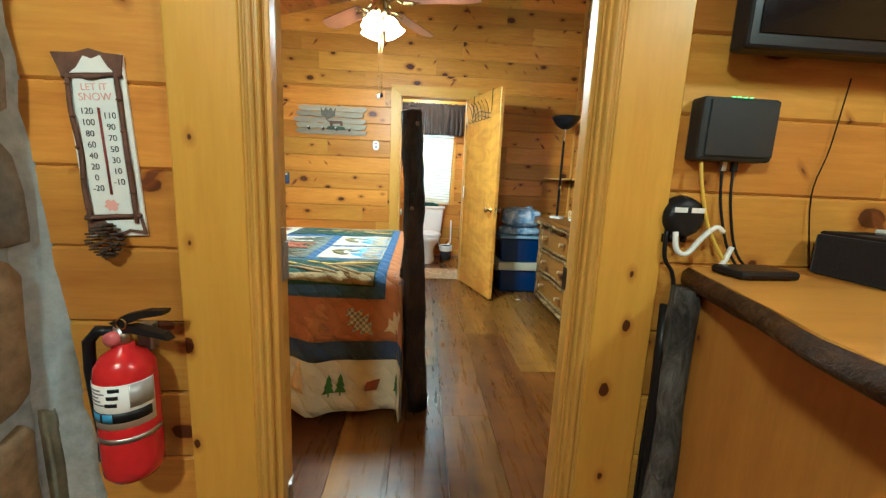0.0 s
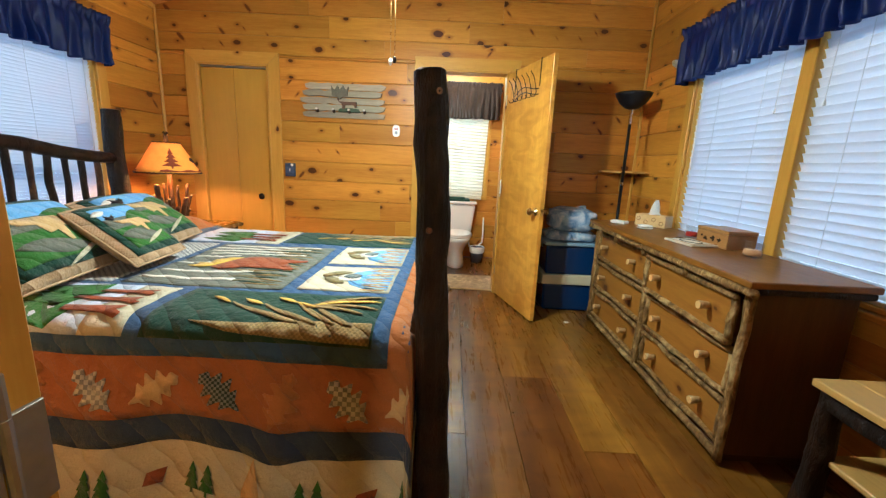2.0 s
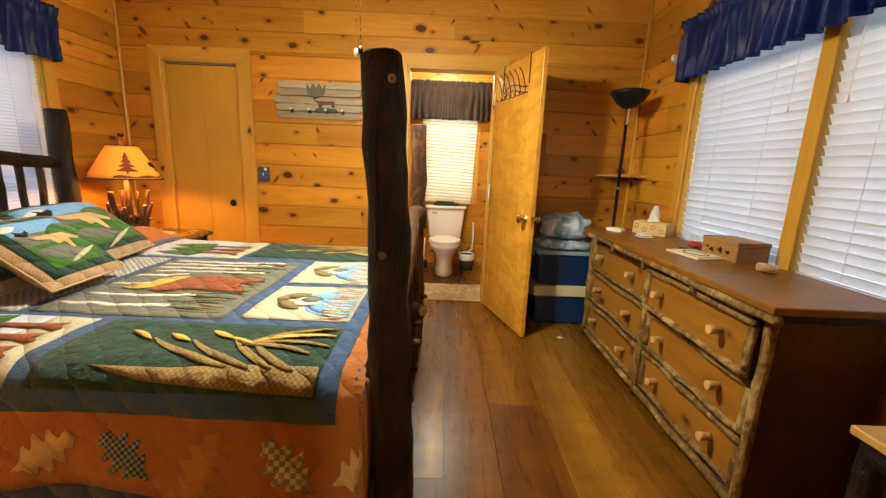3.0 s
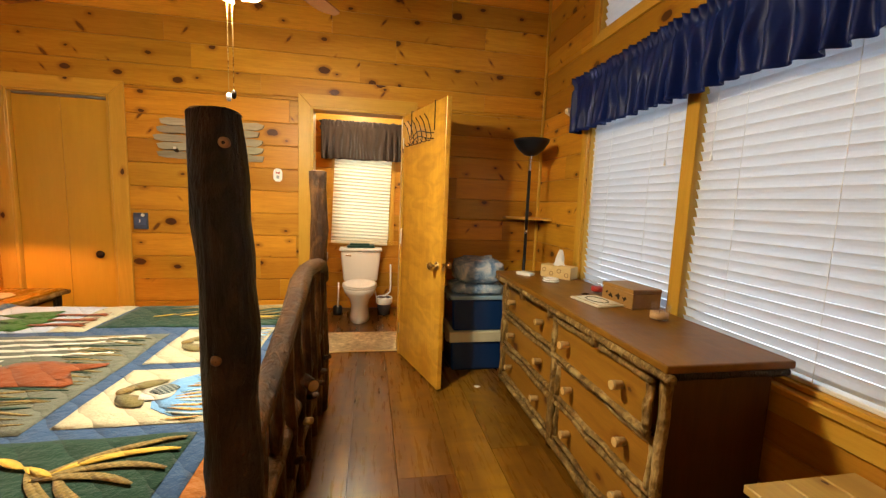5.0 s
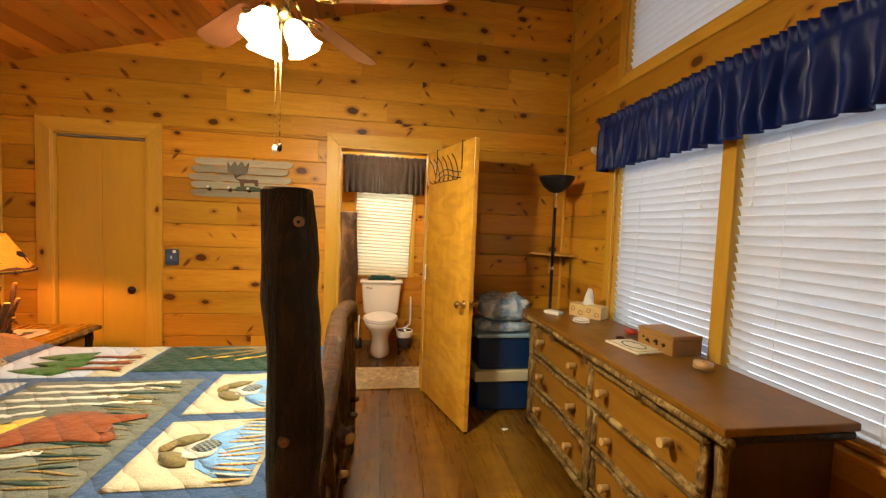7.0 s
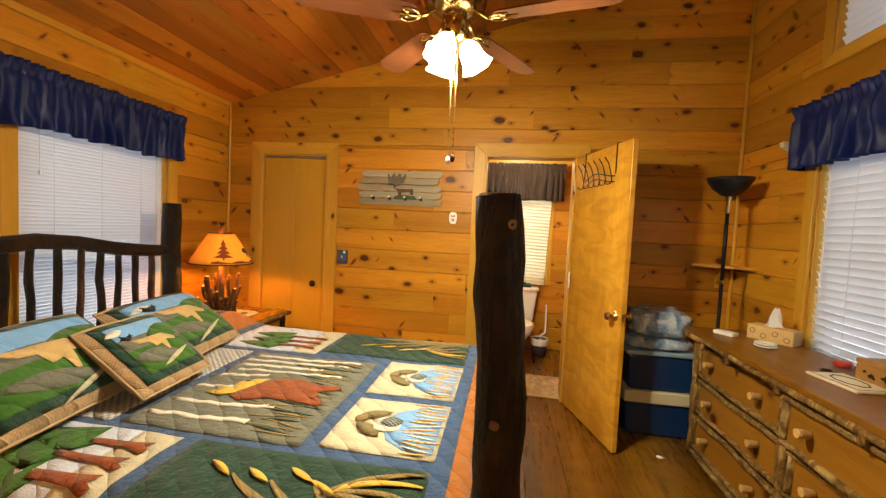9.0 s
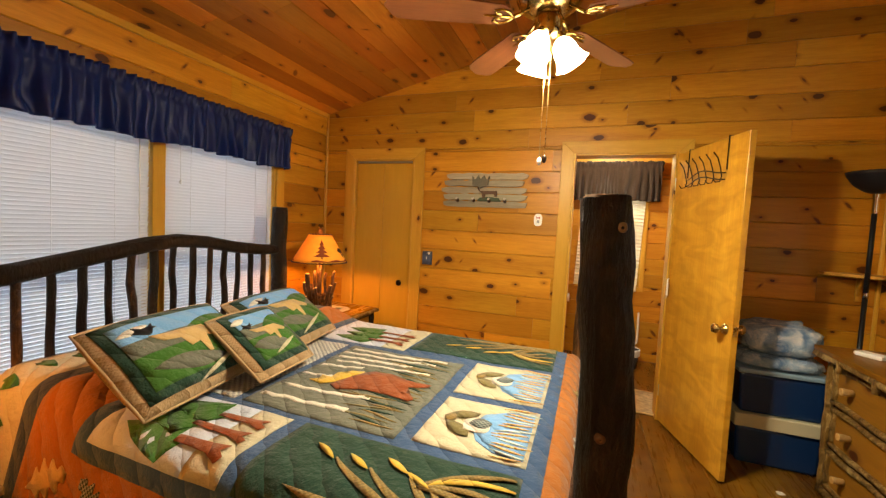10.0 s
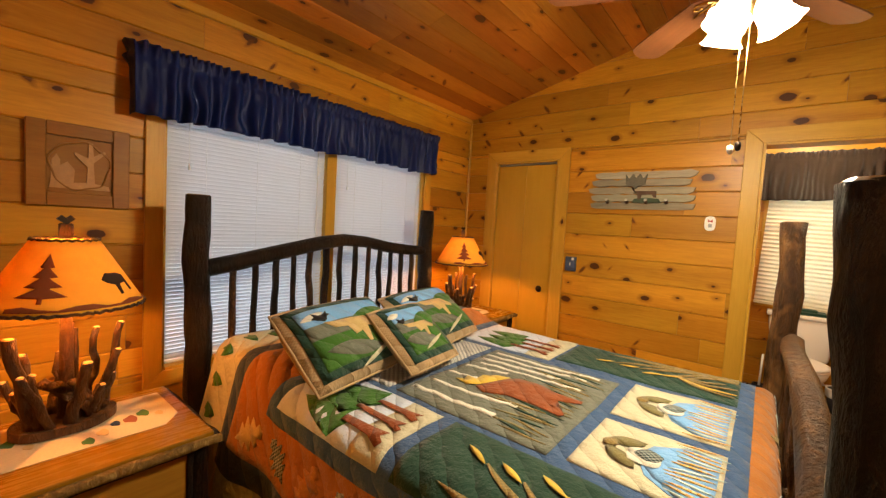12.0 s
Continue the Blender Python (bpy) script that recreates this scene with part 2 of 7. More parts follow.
def cloth(name, colour, rough=0.9, k=0.12, scale=180, through=0.0, sheen=0.2, plaid=None, worn=1.0):
    """Woven fabric; through: share of light that passes."""
    m, tree, b = material(name, rough, 0, colour, 0.2)
    g = G(tree)
    v = g.coords()
    weave, wrinkle = g.noise(v, scale, 3), g.noise(v, 9, 4)
    col = g.ramp(weave, (0.3, tuple(c * (1 - k) for c in colour)), (0.7, tuple(min(1, c * (1 + k)) for c in colour)))
    if plaid:
        w = g.t.nodes.new("ShaderNodeTexChecker")
        g.put(w.inputs["Vector"], v)
        w.inputs["Scale"].default_value = plaid[1]
        g.put(w.inputs["Color1"], (*plaid[0], 1))
        g.put(w.inputs["Color2"], col)
        col = w.outputs[0]
    # Wrinkle troughs are darkened in the colour; worn only sets how much.
    col = g.mix(g.ramp(wrinkle, (0.35, (0.5 * worn, 0.5 * worn, 0.5 * worn)), (0.7, (0, 0, 0))), col, tuple(c * 0.82 for c in colour))
    g.put(b.inputs["Base Color"], col)
    b.inputs["Sheen Weight"].default_value = sheen
    g.bump(b, g.math("ADD", g.math("MULTIPLY", weave, 0.3), wrinkle), 0.35 * max(worn, 0.1), 0.006)
    if through:
        tr = g.n("BsdfTranslucent", Color=(*colour, 1))
        mx = g.n("MixShader")
        g.put(mx.inputs[0], through)
        g.put(mx.inputs[1], b.outputs[0])
        g.put(mx.inputs[2], tr.outputs[0])
        g.put(tree.nodes["Material Output"].inputs[0], mx.outputs[0])
    return m


def glow(name, colour, strength):
    m, tree, b = material(name, 0.4, 0, (0.9, 0.9, 0.9))
    b.inputs["Emission Color"].default_value = (*colour, 1)
    b.inputs["Emission Strength"].default_value = strength
    return m


BLIND = cloth("blind_slat", (0.82, 0.82, 0.84), 0.45, 0.02, 40, through=0.45, sheen=0, worn=0.1)
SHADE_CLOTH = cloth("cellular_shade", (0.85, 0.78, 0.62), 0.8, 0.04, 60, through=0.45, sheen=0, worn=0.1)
NAVY = cloth("navy_satin", (0.0035, 0.013, 0.095), 0.44, 0.15, 120, sheen=0.0)
BROWN_CLOTH = cloth("brown_curtain", (0.030, 0.018, 0.012), 0.9, 0.2)


def quilt_cloth(name, colour, weave=None, k=0.1, size=90.0):
    """Quilted cotton: rows of stitching in the sheet's own coordinates; weave: a second colour woven in squares."""
    m, tree, b = material(name, 0.92, 0, colour, 0.15)
    g = G(tree)
    uv = g.t.nodes.new("ShaderNodeTexCoord").outputs["UV"]
    fine, broad = g.noise(uv, 220, 3), g.noise(uv, 7, 4)
    col = g.ramp(fine, (0.3, tuple(c * (1 - k) for c in colour)), (0.7, tuple(min(1, c * (1 + k)) for c in colour)))
    if weave:
        w = g.t.nodes.new("ShaderNodeTexChecker")
        g.put(w.inputs["Vector"], uv)
        w.inputs["Scale"].default_value = size
        g.put(w.inputs["Color1"], (*weave, 1))
        g.put(w.inputs["Color2"], col)
        col = g.mix(0.75, col, w.outputs[0])
    col = g.mix(g.ramp(broad, (0.4, (0.45, 0.45, 0.45)), (0.7, (0, 0, 0))), col, tuple(c * 0.8 for c in colour))
    g.put(b.inputs["Base Color"], col)
    b.inputs["Sheen Weight"].default_value = 0.15
    wave = g.t.nodes.new("ShaderNodeTexWave")
    wave.bands_direction = "DIAGONAL"
    g.put(wave.inputs["Vector"], uv)
    wave.inputs["Scale"].default_value, wave.inputs["Distortion"].default_value = 6.0, 1.6
    wave.inputs["Detail"].default_value, wave.inputs["Detail Scale"].default_value = 2.0, 2.0
    puff = g.math("POWER", wave.outputs["Fac"], 0.35)
    g.bump(b, g.math("ADD", puff, g.math("MULTIPLY", g.noise(uv, 22, 5, 0.65), 1.6)), 0.75, 0.016)
    return m


Q_CREAM = quilt_cloth("quilt_cream", (0.53, 0.49, 0.35))
Q_WHITE = quilt_cloth("quilt_white", (0.72, 0.70, 0.62))
Q_BLUE = quilt_cloth("quilt_blue", (0.046, 0.092, 0.20))
# Darker blue for the hanging band; the bed side's shade is in this colour.
Q_NAVY_SHADE = quilt_cloth("quilt_navy_shade", (0.035, 0.055, 0.12))
Q_GREEN = quilt_cloth("quilt_green", (0.018, 0.052, 0.036))
Q_RUST = quilt_cloth("quilt_rust", (0.35, 0.128, 0.028))
Q_GREY = quilt_cloth("quilt_grey", (0.145, 0.155, 0.125))
Q_SKY = quilt_cloth("quilt_sky", (0.19, 0.40, 0.74))
Q_BROWN = quilt_cloth("quilt_brown", (0.25, 0.068, 0.022))
Q_HAZE = quilt_cloth("quilt_haze", (0.54, 0.60, 0.74))
Q_WHEAT = quilt_cloth("quilt_wheat", (0.66, 0.45, 0.07))
Q_STALK = quilt_cloth("quilt_stalk", (0.30, 0.21, 0.07), (0.12, 0.09, 0.03), size=120)
Q_PLAID = quilt_cloth("quilt_plaid", (0.55, 0.55, 0.52), (0.03, 0.04, 0.09), size=70)
Q_AMBER = quilt_cloth("quilt_amber_check", (0.62, 0.34, 0.07), (0.66, 0.58, 0.36), size=90)
Q_CHECK = quilt_cloth("quilt_dark_check", (0.03, 0.055, 0.06), (0.45, 0.48, 0.46), size=110)
Q_BURNT = quilt_cloth("quilt_burnt_orange", (0.42, 0.17, 0.035))
Q_OLIVE = quilt_cloth("quilt_olive", (0.19, 0.16, 0.065))
Q_TAN = quilt_cloth("quilt_tan", (0.58, 0.41, 0.18))
Q_LEAF = quilt_cloth("quilt_leaf", (0.048, 0.14, 0.022))
Q_TRIM = quilt_cloth("quilt_trim", (0.44, 0.31, 0.17), (0.30, 0.20, 0.10), size=160)
Q_PALE = quilt_cloth("quilt_pale_leaf", (0.50, 0.62, 0.58))

# ---- building helpers ----
def part(name, bm, mat, parent=None, label="", smooth=False):
    """Links a bmesh as one mesh object, under a thing or a part."""
    me = bpy.data.meshes.new(name)
    bmesh.ops.recalc_face_normals(bm, faces=bm.faces[:])
    bm.to_mesh(me)
    bm.free()
    for mm in (mat if isinstance(mat, (list, tuple)) else [mat]):
        me.materials.append(mm)
    if smooth:
        for p in me.polygons:
            p.use_smooth = True
    ob = new(name, me)
    if parent:
        ob.parent = parent
    if label:
        ob["label"] = label
    return ob


def thing(name, x, y, z, label, category, turn=0.0, group="", kind=""):
    """An Empty at a thing's base; its parts are in its own axes."""
    ob = new(name)
    ob.empty_display_size = 0.05
    ob.matrix_world = pose(x, y, z, 0, 0, turn)
    return tagged(ob, label, category, group, kind)


def structure(name, label, category):
    return tagged(new(name), label, category, "", "structure")


def bx(a, b, bevel=0.0, bm=None, seg=1):
    """A box from corner a to corner b, its edges rounded."""
    out = bm or bmesh.new()
    tmp = bmesh.new() if bm else out
    bmesh.ops.create_cube(tmp, size=1)
    for v in tmp.verts:
        v.co = Vector([(a[i] + b[i]) / 2 + v.co[i] * (b[i] - a[i]) for i in range(3)])
    if bevel:
        bmesh.ops.bevel(tmp, geom=tmp.edges[:], offset=bevel, segments=seg, affect="EDGES", profile=0.5)
    return join(out, tmp) if bm else out


def join(bm, tmp):
    me = bpy.data.meshes.new("tmp")
    tmp.to_mesh(me)
    tmp.free()
    bm.from_mesh(me)
    bpy.data.meshes.remove(me)
    return bm


def prism(points, axis, lo, hi, bm=None):
    """A polygon, given in the other two axes in order, drawn out along the axis from lo to hi."""
    bm = bm or bmesh.new()
    other = [i for i in range(3) if i != axis]

    def at(p, d):
        co = [0, 0, 0]
        co[other[0]], co[other[1]], co[axis] = p[0], p[1], d
        return bm.verts.new(co)
    a, b = [at(p, lo) for p in points], [at(p, hi) for p in points]
    bm.faces.new(a)
    bm.faces.new(b[::-1])
    for i in range(len(a)):
        j = (i + 1) % len(a)
        bm.faces.new((a[i], b[i], b[j], a[j]))
    return bm


def tube(points, radii, seg=10, bm=None, rough=0.0, seed=0, cap=True):
    """A round bar through points, of radius or radii; rough: unevenness as a share of the radius."""
    bm = bm or bmesh.new()
    pts = [Vector(p) for p in points]
    if not isinstance(radii, (list, tuple)):
        radii = [radii] * len(pts)
    rings, side = [], None
    for i, p in enumerate(pts):
        d = (pts[min(i + 1, len(pts) - 1)] - pts[max(i - 1, 0)]).normalized()
        if side is None:
            side = d.orthogonal().normalized()
        side = (side - d * side.dot(d)).normalized()
        up = d.cross(side)
        ring = []
        for k in range(seg):
            a = 2 * math.pi * k / seg
            w = side * math.cos(a) + up * math.sin(a)
            r = radii[i]
            if rough:
                r *= 1 + rough * noise.noise(p * 9 + w * 1.3 + Vector((seed * 7.3, seed * 3.1, seed)))
            ring.append(bm.verts.new(p + w * r))
        rings.append(ring)
    for a, b in zip(rings, rings[1:]):
        for k in range(seg):
            bm.faces.new((a[k], a[(k + 1) % seg], b[(k + 1) % seg], b[k]))
    if cap:
        bm.faces.new(rings[0][::-1])
        bm.faces.new(rings[-1])
    return bm


def log(p, q, r0, r1=None, n=10, seg=12, wander=0.012, rough=0.18, seed=0, bm=None):
    """A crooked log from p to q."""
    p, q, r1 = Vector(p), Vector(q), r1 or r0
    pts, rs = [], []
    for i in range(n + 1):
        f = i / n
        w = Vector((noise.noise(Vector((seed, f * 3, 0))), noise.noise(Vector((seed, f * 3, 5))), noise.noise(Vector((seed, f * 3, 9)))))
        pts.append(p.lerp(q, f) + w * wander * 2 * min(1, 4 * f, 4 * (1 - f)))
        rs.append((r0 + (r1 - r0) * f) * (1 + 0.08 * noise.noise(Vector((seed * 3, f * 5, 1)))))
    return tube(pts, rs, seg, bm, rough, seed)


def lathe(profile, seg=24, bm=None, centre=(0, 0, 0)):
    """A turned shape from (radius, z) pairs."""
    bm = bm or bmesh.new()
    rings = []
    for r, z in profile:
        rings.append([bm.verts.new((centre[0] + max(r, 1e-4) * math.cos(2 * math.pi * k / seg), centre[1] + max(r, 1e-4) * math.sin(2 * math.pi * k / seg), centre[2] + z)) for k in range(seg)])
    for a, b in zip(rings, rings[1:]):
        for k in range(seg):
            bm.faces.new((a[k], a[(k + 1) % seg], b[(k + 1) % seg], b[k]))
    return bm


def ends(bm):
    """Closes the open ends of a turned shape."""
    bmesh.ops.holes_fill(bm, edges=[e for e in bm.edges if e.is_boundary])
    return bm


def segments(u0, u1, z0, z1, holes):
    """The rectangles that are left of a wall after its openings (u0, u1, z0, z1) are taken away."""
    zs = sorted({z0, z1, *[z for h in holes for z in h[2:] if z0 < z < z1]})
    out = []
    for a, b in zip(zs, zs[1:]):
        spans = [(u0, u1)]
        for h in holes:
            if h[2] < b - 1e-6 and h[3] > a + 1e-6:
                spans = [s for u, v in spans for s in ((u, min(v, h[0])), (max(u, h[1]), v)) if s[1] - s[0] > 1e-4]
        out += [(u, v, a, b) for u, v in spans]
    return out


def wall_core(name, axis, inner, outer, u0, u1, z0, z1, holes, mat, label):
    """A wall's body: axis is the one that it runs along (0 or 1)."""
    bm = bmesh.new()
    for u, v, a, b in segments(u0, u1, z0, z1, holes):
        lo, hi = min(inner, outer), max(inner, outer)
        bx(*(((u, lo, a), (v, hi, b)) if axis == 0 else ((lo, u, a), (hi, v, b))), bm=bm)
    ob = part(name, bm, mat)
    return tagged(ob, label, "wall", "", "structure")


def boards(parent, axis, face, sign, u0, u1, z0, z1, holes, mats, first, pitch=0.179, roof=None, seed=1, joint=2.3):
    """Horizontal boards with chamfered edges on a wall's face, pieces of the wall. sign: the way the boards face."""
    rng = random.Random(seed)
    z = first
    while z > z0:
        z -= pitch
    while z < z1:
        a, b = max(z, z0), min(z + pitch, z1)
        z += pitch
        if b - a < 0.02:
            continue
        start = u0 if roof is None else max(u0, roof(a))
        cuts, u = [start], start + rng.uniform(0.5, joint)
        while u < u1 - 0.3:
            cuts.append(u)
            u += rng.uniform(0.9, joint)
        cuts.append(u1)
        for c, d in zip(cuts, cuts[1:]):
            for s, e, p, q in segments(c, d, a, b, holes):
                if q - p < 0.012 or e - s < 0.01:
                    continue
                thick = 0.012 + rng.uniform(-0.0012, 0.0012)
                ch = min(0.0065, (q - p) / 4)
                f0 = face - sign * thick
                prof = [(f0, p), (face - sign * ch, p + 0.0006), (face, p + ch), (face, q - ch), (face - sign * ch, q - 0.0006), (f0, q)]
                bm = prism(prof, axis, s + 0.0006, e - 0.0006)
                part("board", bm, mats, parent)


def casing(parent, axis, face, sign, u0, u1, z0, z1, width=0.09, thick=0.02, sides="lrt", mats=None, sill=False):
    """Mitred trim boards round an opening."""
    mats = mats or CLEAR
    lo, hi = sorted((face, face + sign * thick))
    w = width
    bot = z0 - (w if "b" in sides else 0)
    other = 1 - axis

    def board(pts, grain):
        bm = prism([(p[0], p[1]) for p in pts], other, lo, hi)
        edges = [e for e in bm.edges]
        bmesh.ops.bevel(bm, geom=edges, offset=0.003, segments=1, affect="EDGES")
        part("casing_board", bm, mats[grain], parent)
    if "l" in sides:
        board([(u0 - w, bot), (u0, z0), (u0, z1), (u0 - w, z1 + w)], 2)
    if "r" in sides:
        board([(u1 + w, bot), (u1 + w, z1 + w), (u1, z1), (u1, z0)], 2)
    if "t" in sides:
        board([(u0, z1), (u1, z1), (u1 + w, z1 + w), (u0 - w, z1 + w)], axis)
    if "b" in sides:
        board([(u0, z0), (u0 - w, bot), (u1 + w, bot), (u1, z0)], axis)


# ---- the rooms ----
SLOPE, EAVE = 0.25, 2.485


def roof_x(z):
    """Where along x the sloping ceiling reaches the height z."""
    return WEST + (z - EAVE) / SLOPE


CLOSET, BATH_DOOR = (-1.645, -0.995, 0.0, 2.035), (0.424, 1.172, 0.0, 2.06)
WIN_W, WIN_E, WIN_UP = (2.19, 4.22, 0.52, 2.02), (2.30, 4.12, 0.735, 1.98), (2.30, 4.10, 2.50, 3.34)
WIN_B = (0.50, 1.14, 0.84, 2.10)
ENTRY = (0.31, 1.06, 0.0, 2.04)
BATH_Y = 6.45

wall_n = wall_core("wall_north", 0, NORTH + 0.012, NORTH + 0.13, WEST - 0.13, EAST + 0.13, 0, 3.75, [CLOSET, BATH_DOOR], PINE[0], "knotty pine board wall with two doorways")
wall_w = wall_core("wall_west", 1, WEST - 0.012, WEST - 0.15, 1.30, NORTH + 0.012, 0, 2.62, [WIN_W], PINE[1], "knotty pine board wall with a wide window")
wall_e = wall_core("wall_east", 1, EAST + 0.012, EAST + 0.15, 1.30, NORTH + 0.012, 0, 3.75, [WIN_E, WIN_UP], PINE[1], "knotty pine board wall with stacked windows")
wall_s = wall_core("wall_south", 0, 1.312, SOUTH, -2.6, 3.4, 0, 3.75, [(0.288, 1.082, 0.0, 2.062)], PINE[0], "knotty pine board wall with an open doorway")
wall_b = wall_core("wall_bath", 0, BATH_Y + 0.012, BATH_Y + 0.13, -0.45, 2.1, 0, 2.5, [WIN_B], PINE[0], "knotty pine bathroom wall with a small window")
for nm, x0, x1 in (("wall_bath_west", -0.45, -0.35), ("wall_bath_east", 2.0, 2.1)):
    wall_core(nm, 1, x0, x1, NORTH + 0.13, BATH_Y + 0.012, 0, 2.5, [], PINE[1], "plain pine bathroom side wall")
wall_core("wall_living_west", 1, -2.6, -2.5, -2.6, 1.3, 0, 2.6, [], PINE[1], "plain pine wall of the front room")
wall_core("wall_living_east", 1, 3.3, 3.4, -2.6, 1.3, 0, 2.6, [], PINE[1], "plain pine wall of the front room")
wall_core("wall_living_south", 0, -2.7, -2.6, -2.6, 3.4, 0, 2.6, [], PINE[0], "plain pine wall of the front room")
wall_core("wall_closet", 0, NORTH + 0.6, NORTH + 0.7, -1.99, -0.45, 0, 2.5, [], PINE[0], "plain back wall of the closet")


def ceiling(name, label, x0, x1, y0, y1, height, mat, width=0.14, seed=3):
    """Boards that run along y under a slab; height(x) is the underside."""
    rng = random.Random(seed)
    bm = bmesh.new()
    x = x0
    while x < x1 - 0.01:
        w = min(width, x1 - x)
        y = y0
        while y < y1 - 0.01:
            length = min(rng.uniform(0.9, 2.6), y1 - y)
            a, b, c = x + 0.0006, x + w - 0.0006, 0.004
            drop = rng.uniform(0, 0.0012)
            vs = []
            for yy in (y + 0.0006, y + length - 0.0006):
                vs.append([bm.verts.new((px, yy, height(px) + dz - drop)) for px, dz in ((a, 0.02), (a, c), (a + c, 0), (b - c, 0), (b, c), (b, 0.02))])
            for i in range(5):
                bm.faces.new((vs[0][i], vs[0][i + 1], vs[1][i + 1], vs[1][i]))
            bm.faces.new(vs[0])
            bm.faces.new(vs[1][::-1])
            y += length
        x += w
    slab = [(x0, height(x0) + 0.014), (x1, height(x1) + 0.014), (x1, height(x1) + 0.26), (x0, height(x0) + 0.26)]
    prism(slab, 1, y0, y1, bm)
    tagged(part(name, bm, mat), label, "ceiling", "", "structure")


ceiling("ceiling", "sloping ceiling of knotty tongue-and-groove pine", WEST - 0.15, EAST + 0.15, 1.3, NORTH + 0.13, lambda x: EAVE + SLOPE * (x - WEST), CEILING_PINE)
ceiling("ceiling_living", "flat pine ceiling of the front room", -2.6, 3.4, -2.7, 1.3, lambda x: 2.45, CEILING_PINE, 0.3, 5)
ceiling("ceiling_bath", "flat pine ceiling of the bathroom and closet", -1.99, 2.1, NORTH + 0.13, BATH_Y + 0.13, lambda x: 2.42, CEILING_PINE, 0.3, 6)

bm = bx((-2.6, -2.7, -0.2), (3.4, BATH_Y + 0.13, -0.016))
floor = tagged(part("floor", bm, FLOOR_WOOD), "dark brown wide plank floor, worn and polished", "floor", "", "structure")
ground_bm = bx((-400, -400, -0.9), (400, 400, -0.8))
tagged(part("ground", ground_bm, plain("grass_ground", (0.07, 0.09, 0.035), 0.9, 0, 0.3, 20)), "grassy ground outside the cabin", "ground", "", "structure")

# ---- windows, doors and trim ----
def solid(ob, t):
    mod = ob.modifiers.new("thick", "SOLIDIFY")
    mod.thickness, mod.offset = t, 0
    return ob


def plan(axis, u, d, z):
    """A point from the place along a wall, the depth and the height."""
    return (u, d, z) if axis == 0 else (d, u, z)


def box_on(axis, u0, u1, d0, d1, z0, z1, bevel=0.002, bm=None):
    a, b = plan(axis, min(u0, u1), min(d0, d1), z0), plan(axis, max(u0, u1), max(d0, d1), z1)
    return bx(a, b, bevel, bm)


def window(name, label, axis, face, sign, hole, mullions=(), width=0.085, outer=0.15, sides="lrtb"):
    """A window with casing, jambs, sill, sash frames and panes. sign: the way to the room."""
    u0, u1, z0, z1 = hole
    win = structure(name, label, "window")
    casing(win, axis, face, sign, u0, u1, z0, z1, width, 0.018, sides)
    far = face - sign * outer
    for bm, g in ((box_on(axis, u0, u0 + 0.014, face - sign * 0.001, far, z0, z1), 2), (box_on(axis, u1 - 0.014, u1, face - sign * 0.001, far, z0, z1), 2),
                  (box_on(axis, u0 + 0.014, u1 - 0.014, face - sign * 0.001, far, z1 - 0.014, z1), axis)):
        part("window_jamb", bm, CLEAR[g], win)
    part("window_sill", box_on(axis, u0 + 0.014, u1 - 0.014, face + sign * 0.012, far, z0, z0 + 0.018), CLEAR[axis], win)
    cuts = [u0 + 0.014, *mullions, u1 - 0.014]
    for m in mullions:
        part("mullion", box_on(axis, m - 0.04, m + 0.04, face + sign * 0.004, far + sign * 0.02, z0 + 0.018, z1 - 0.014, 0.003), CLEAR[2], win)
    for i, (a, b) in enumerate(zip(cuts, cuts[1:])):
        a, b = a + (0.04 if i else 0), b - (0.04 if i < len(cuts) - 2 else 0)
        d0, d1, za, zb = far + sign * 0.03, far + sign * 0.055, z0 + 0.018, z1 - 0.014
        bm = box_on(axis, a, a + 0.035, d0, d1, za, zb)
        for q in ((b - 0.035, b, za, zb), (a + 0.035, b - 0.035, za, za + 0.04), (a + 0.035, b - 0.035, zb - 0.04, zb), (a + 0.035, b - 0.035, (za + zb) / 2 - 0.015, (za + zb) / 2 + 0.015)):
            box_on(axis, q[0], q[1], d0, d1, q[2], q[3], 0.002, bm)
        part("window_frame", bm, WHITE, win)
        pane = part("pane", box_on(axis, a + 0.035, b - 0.035, d0 + sign * 0.009, d0 + sign * 0.013, za + 0.04, zb - 0.04, 0), GLASS, win)
        pane.visible_shadow = False
    return win


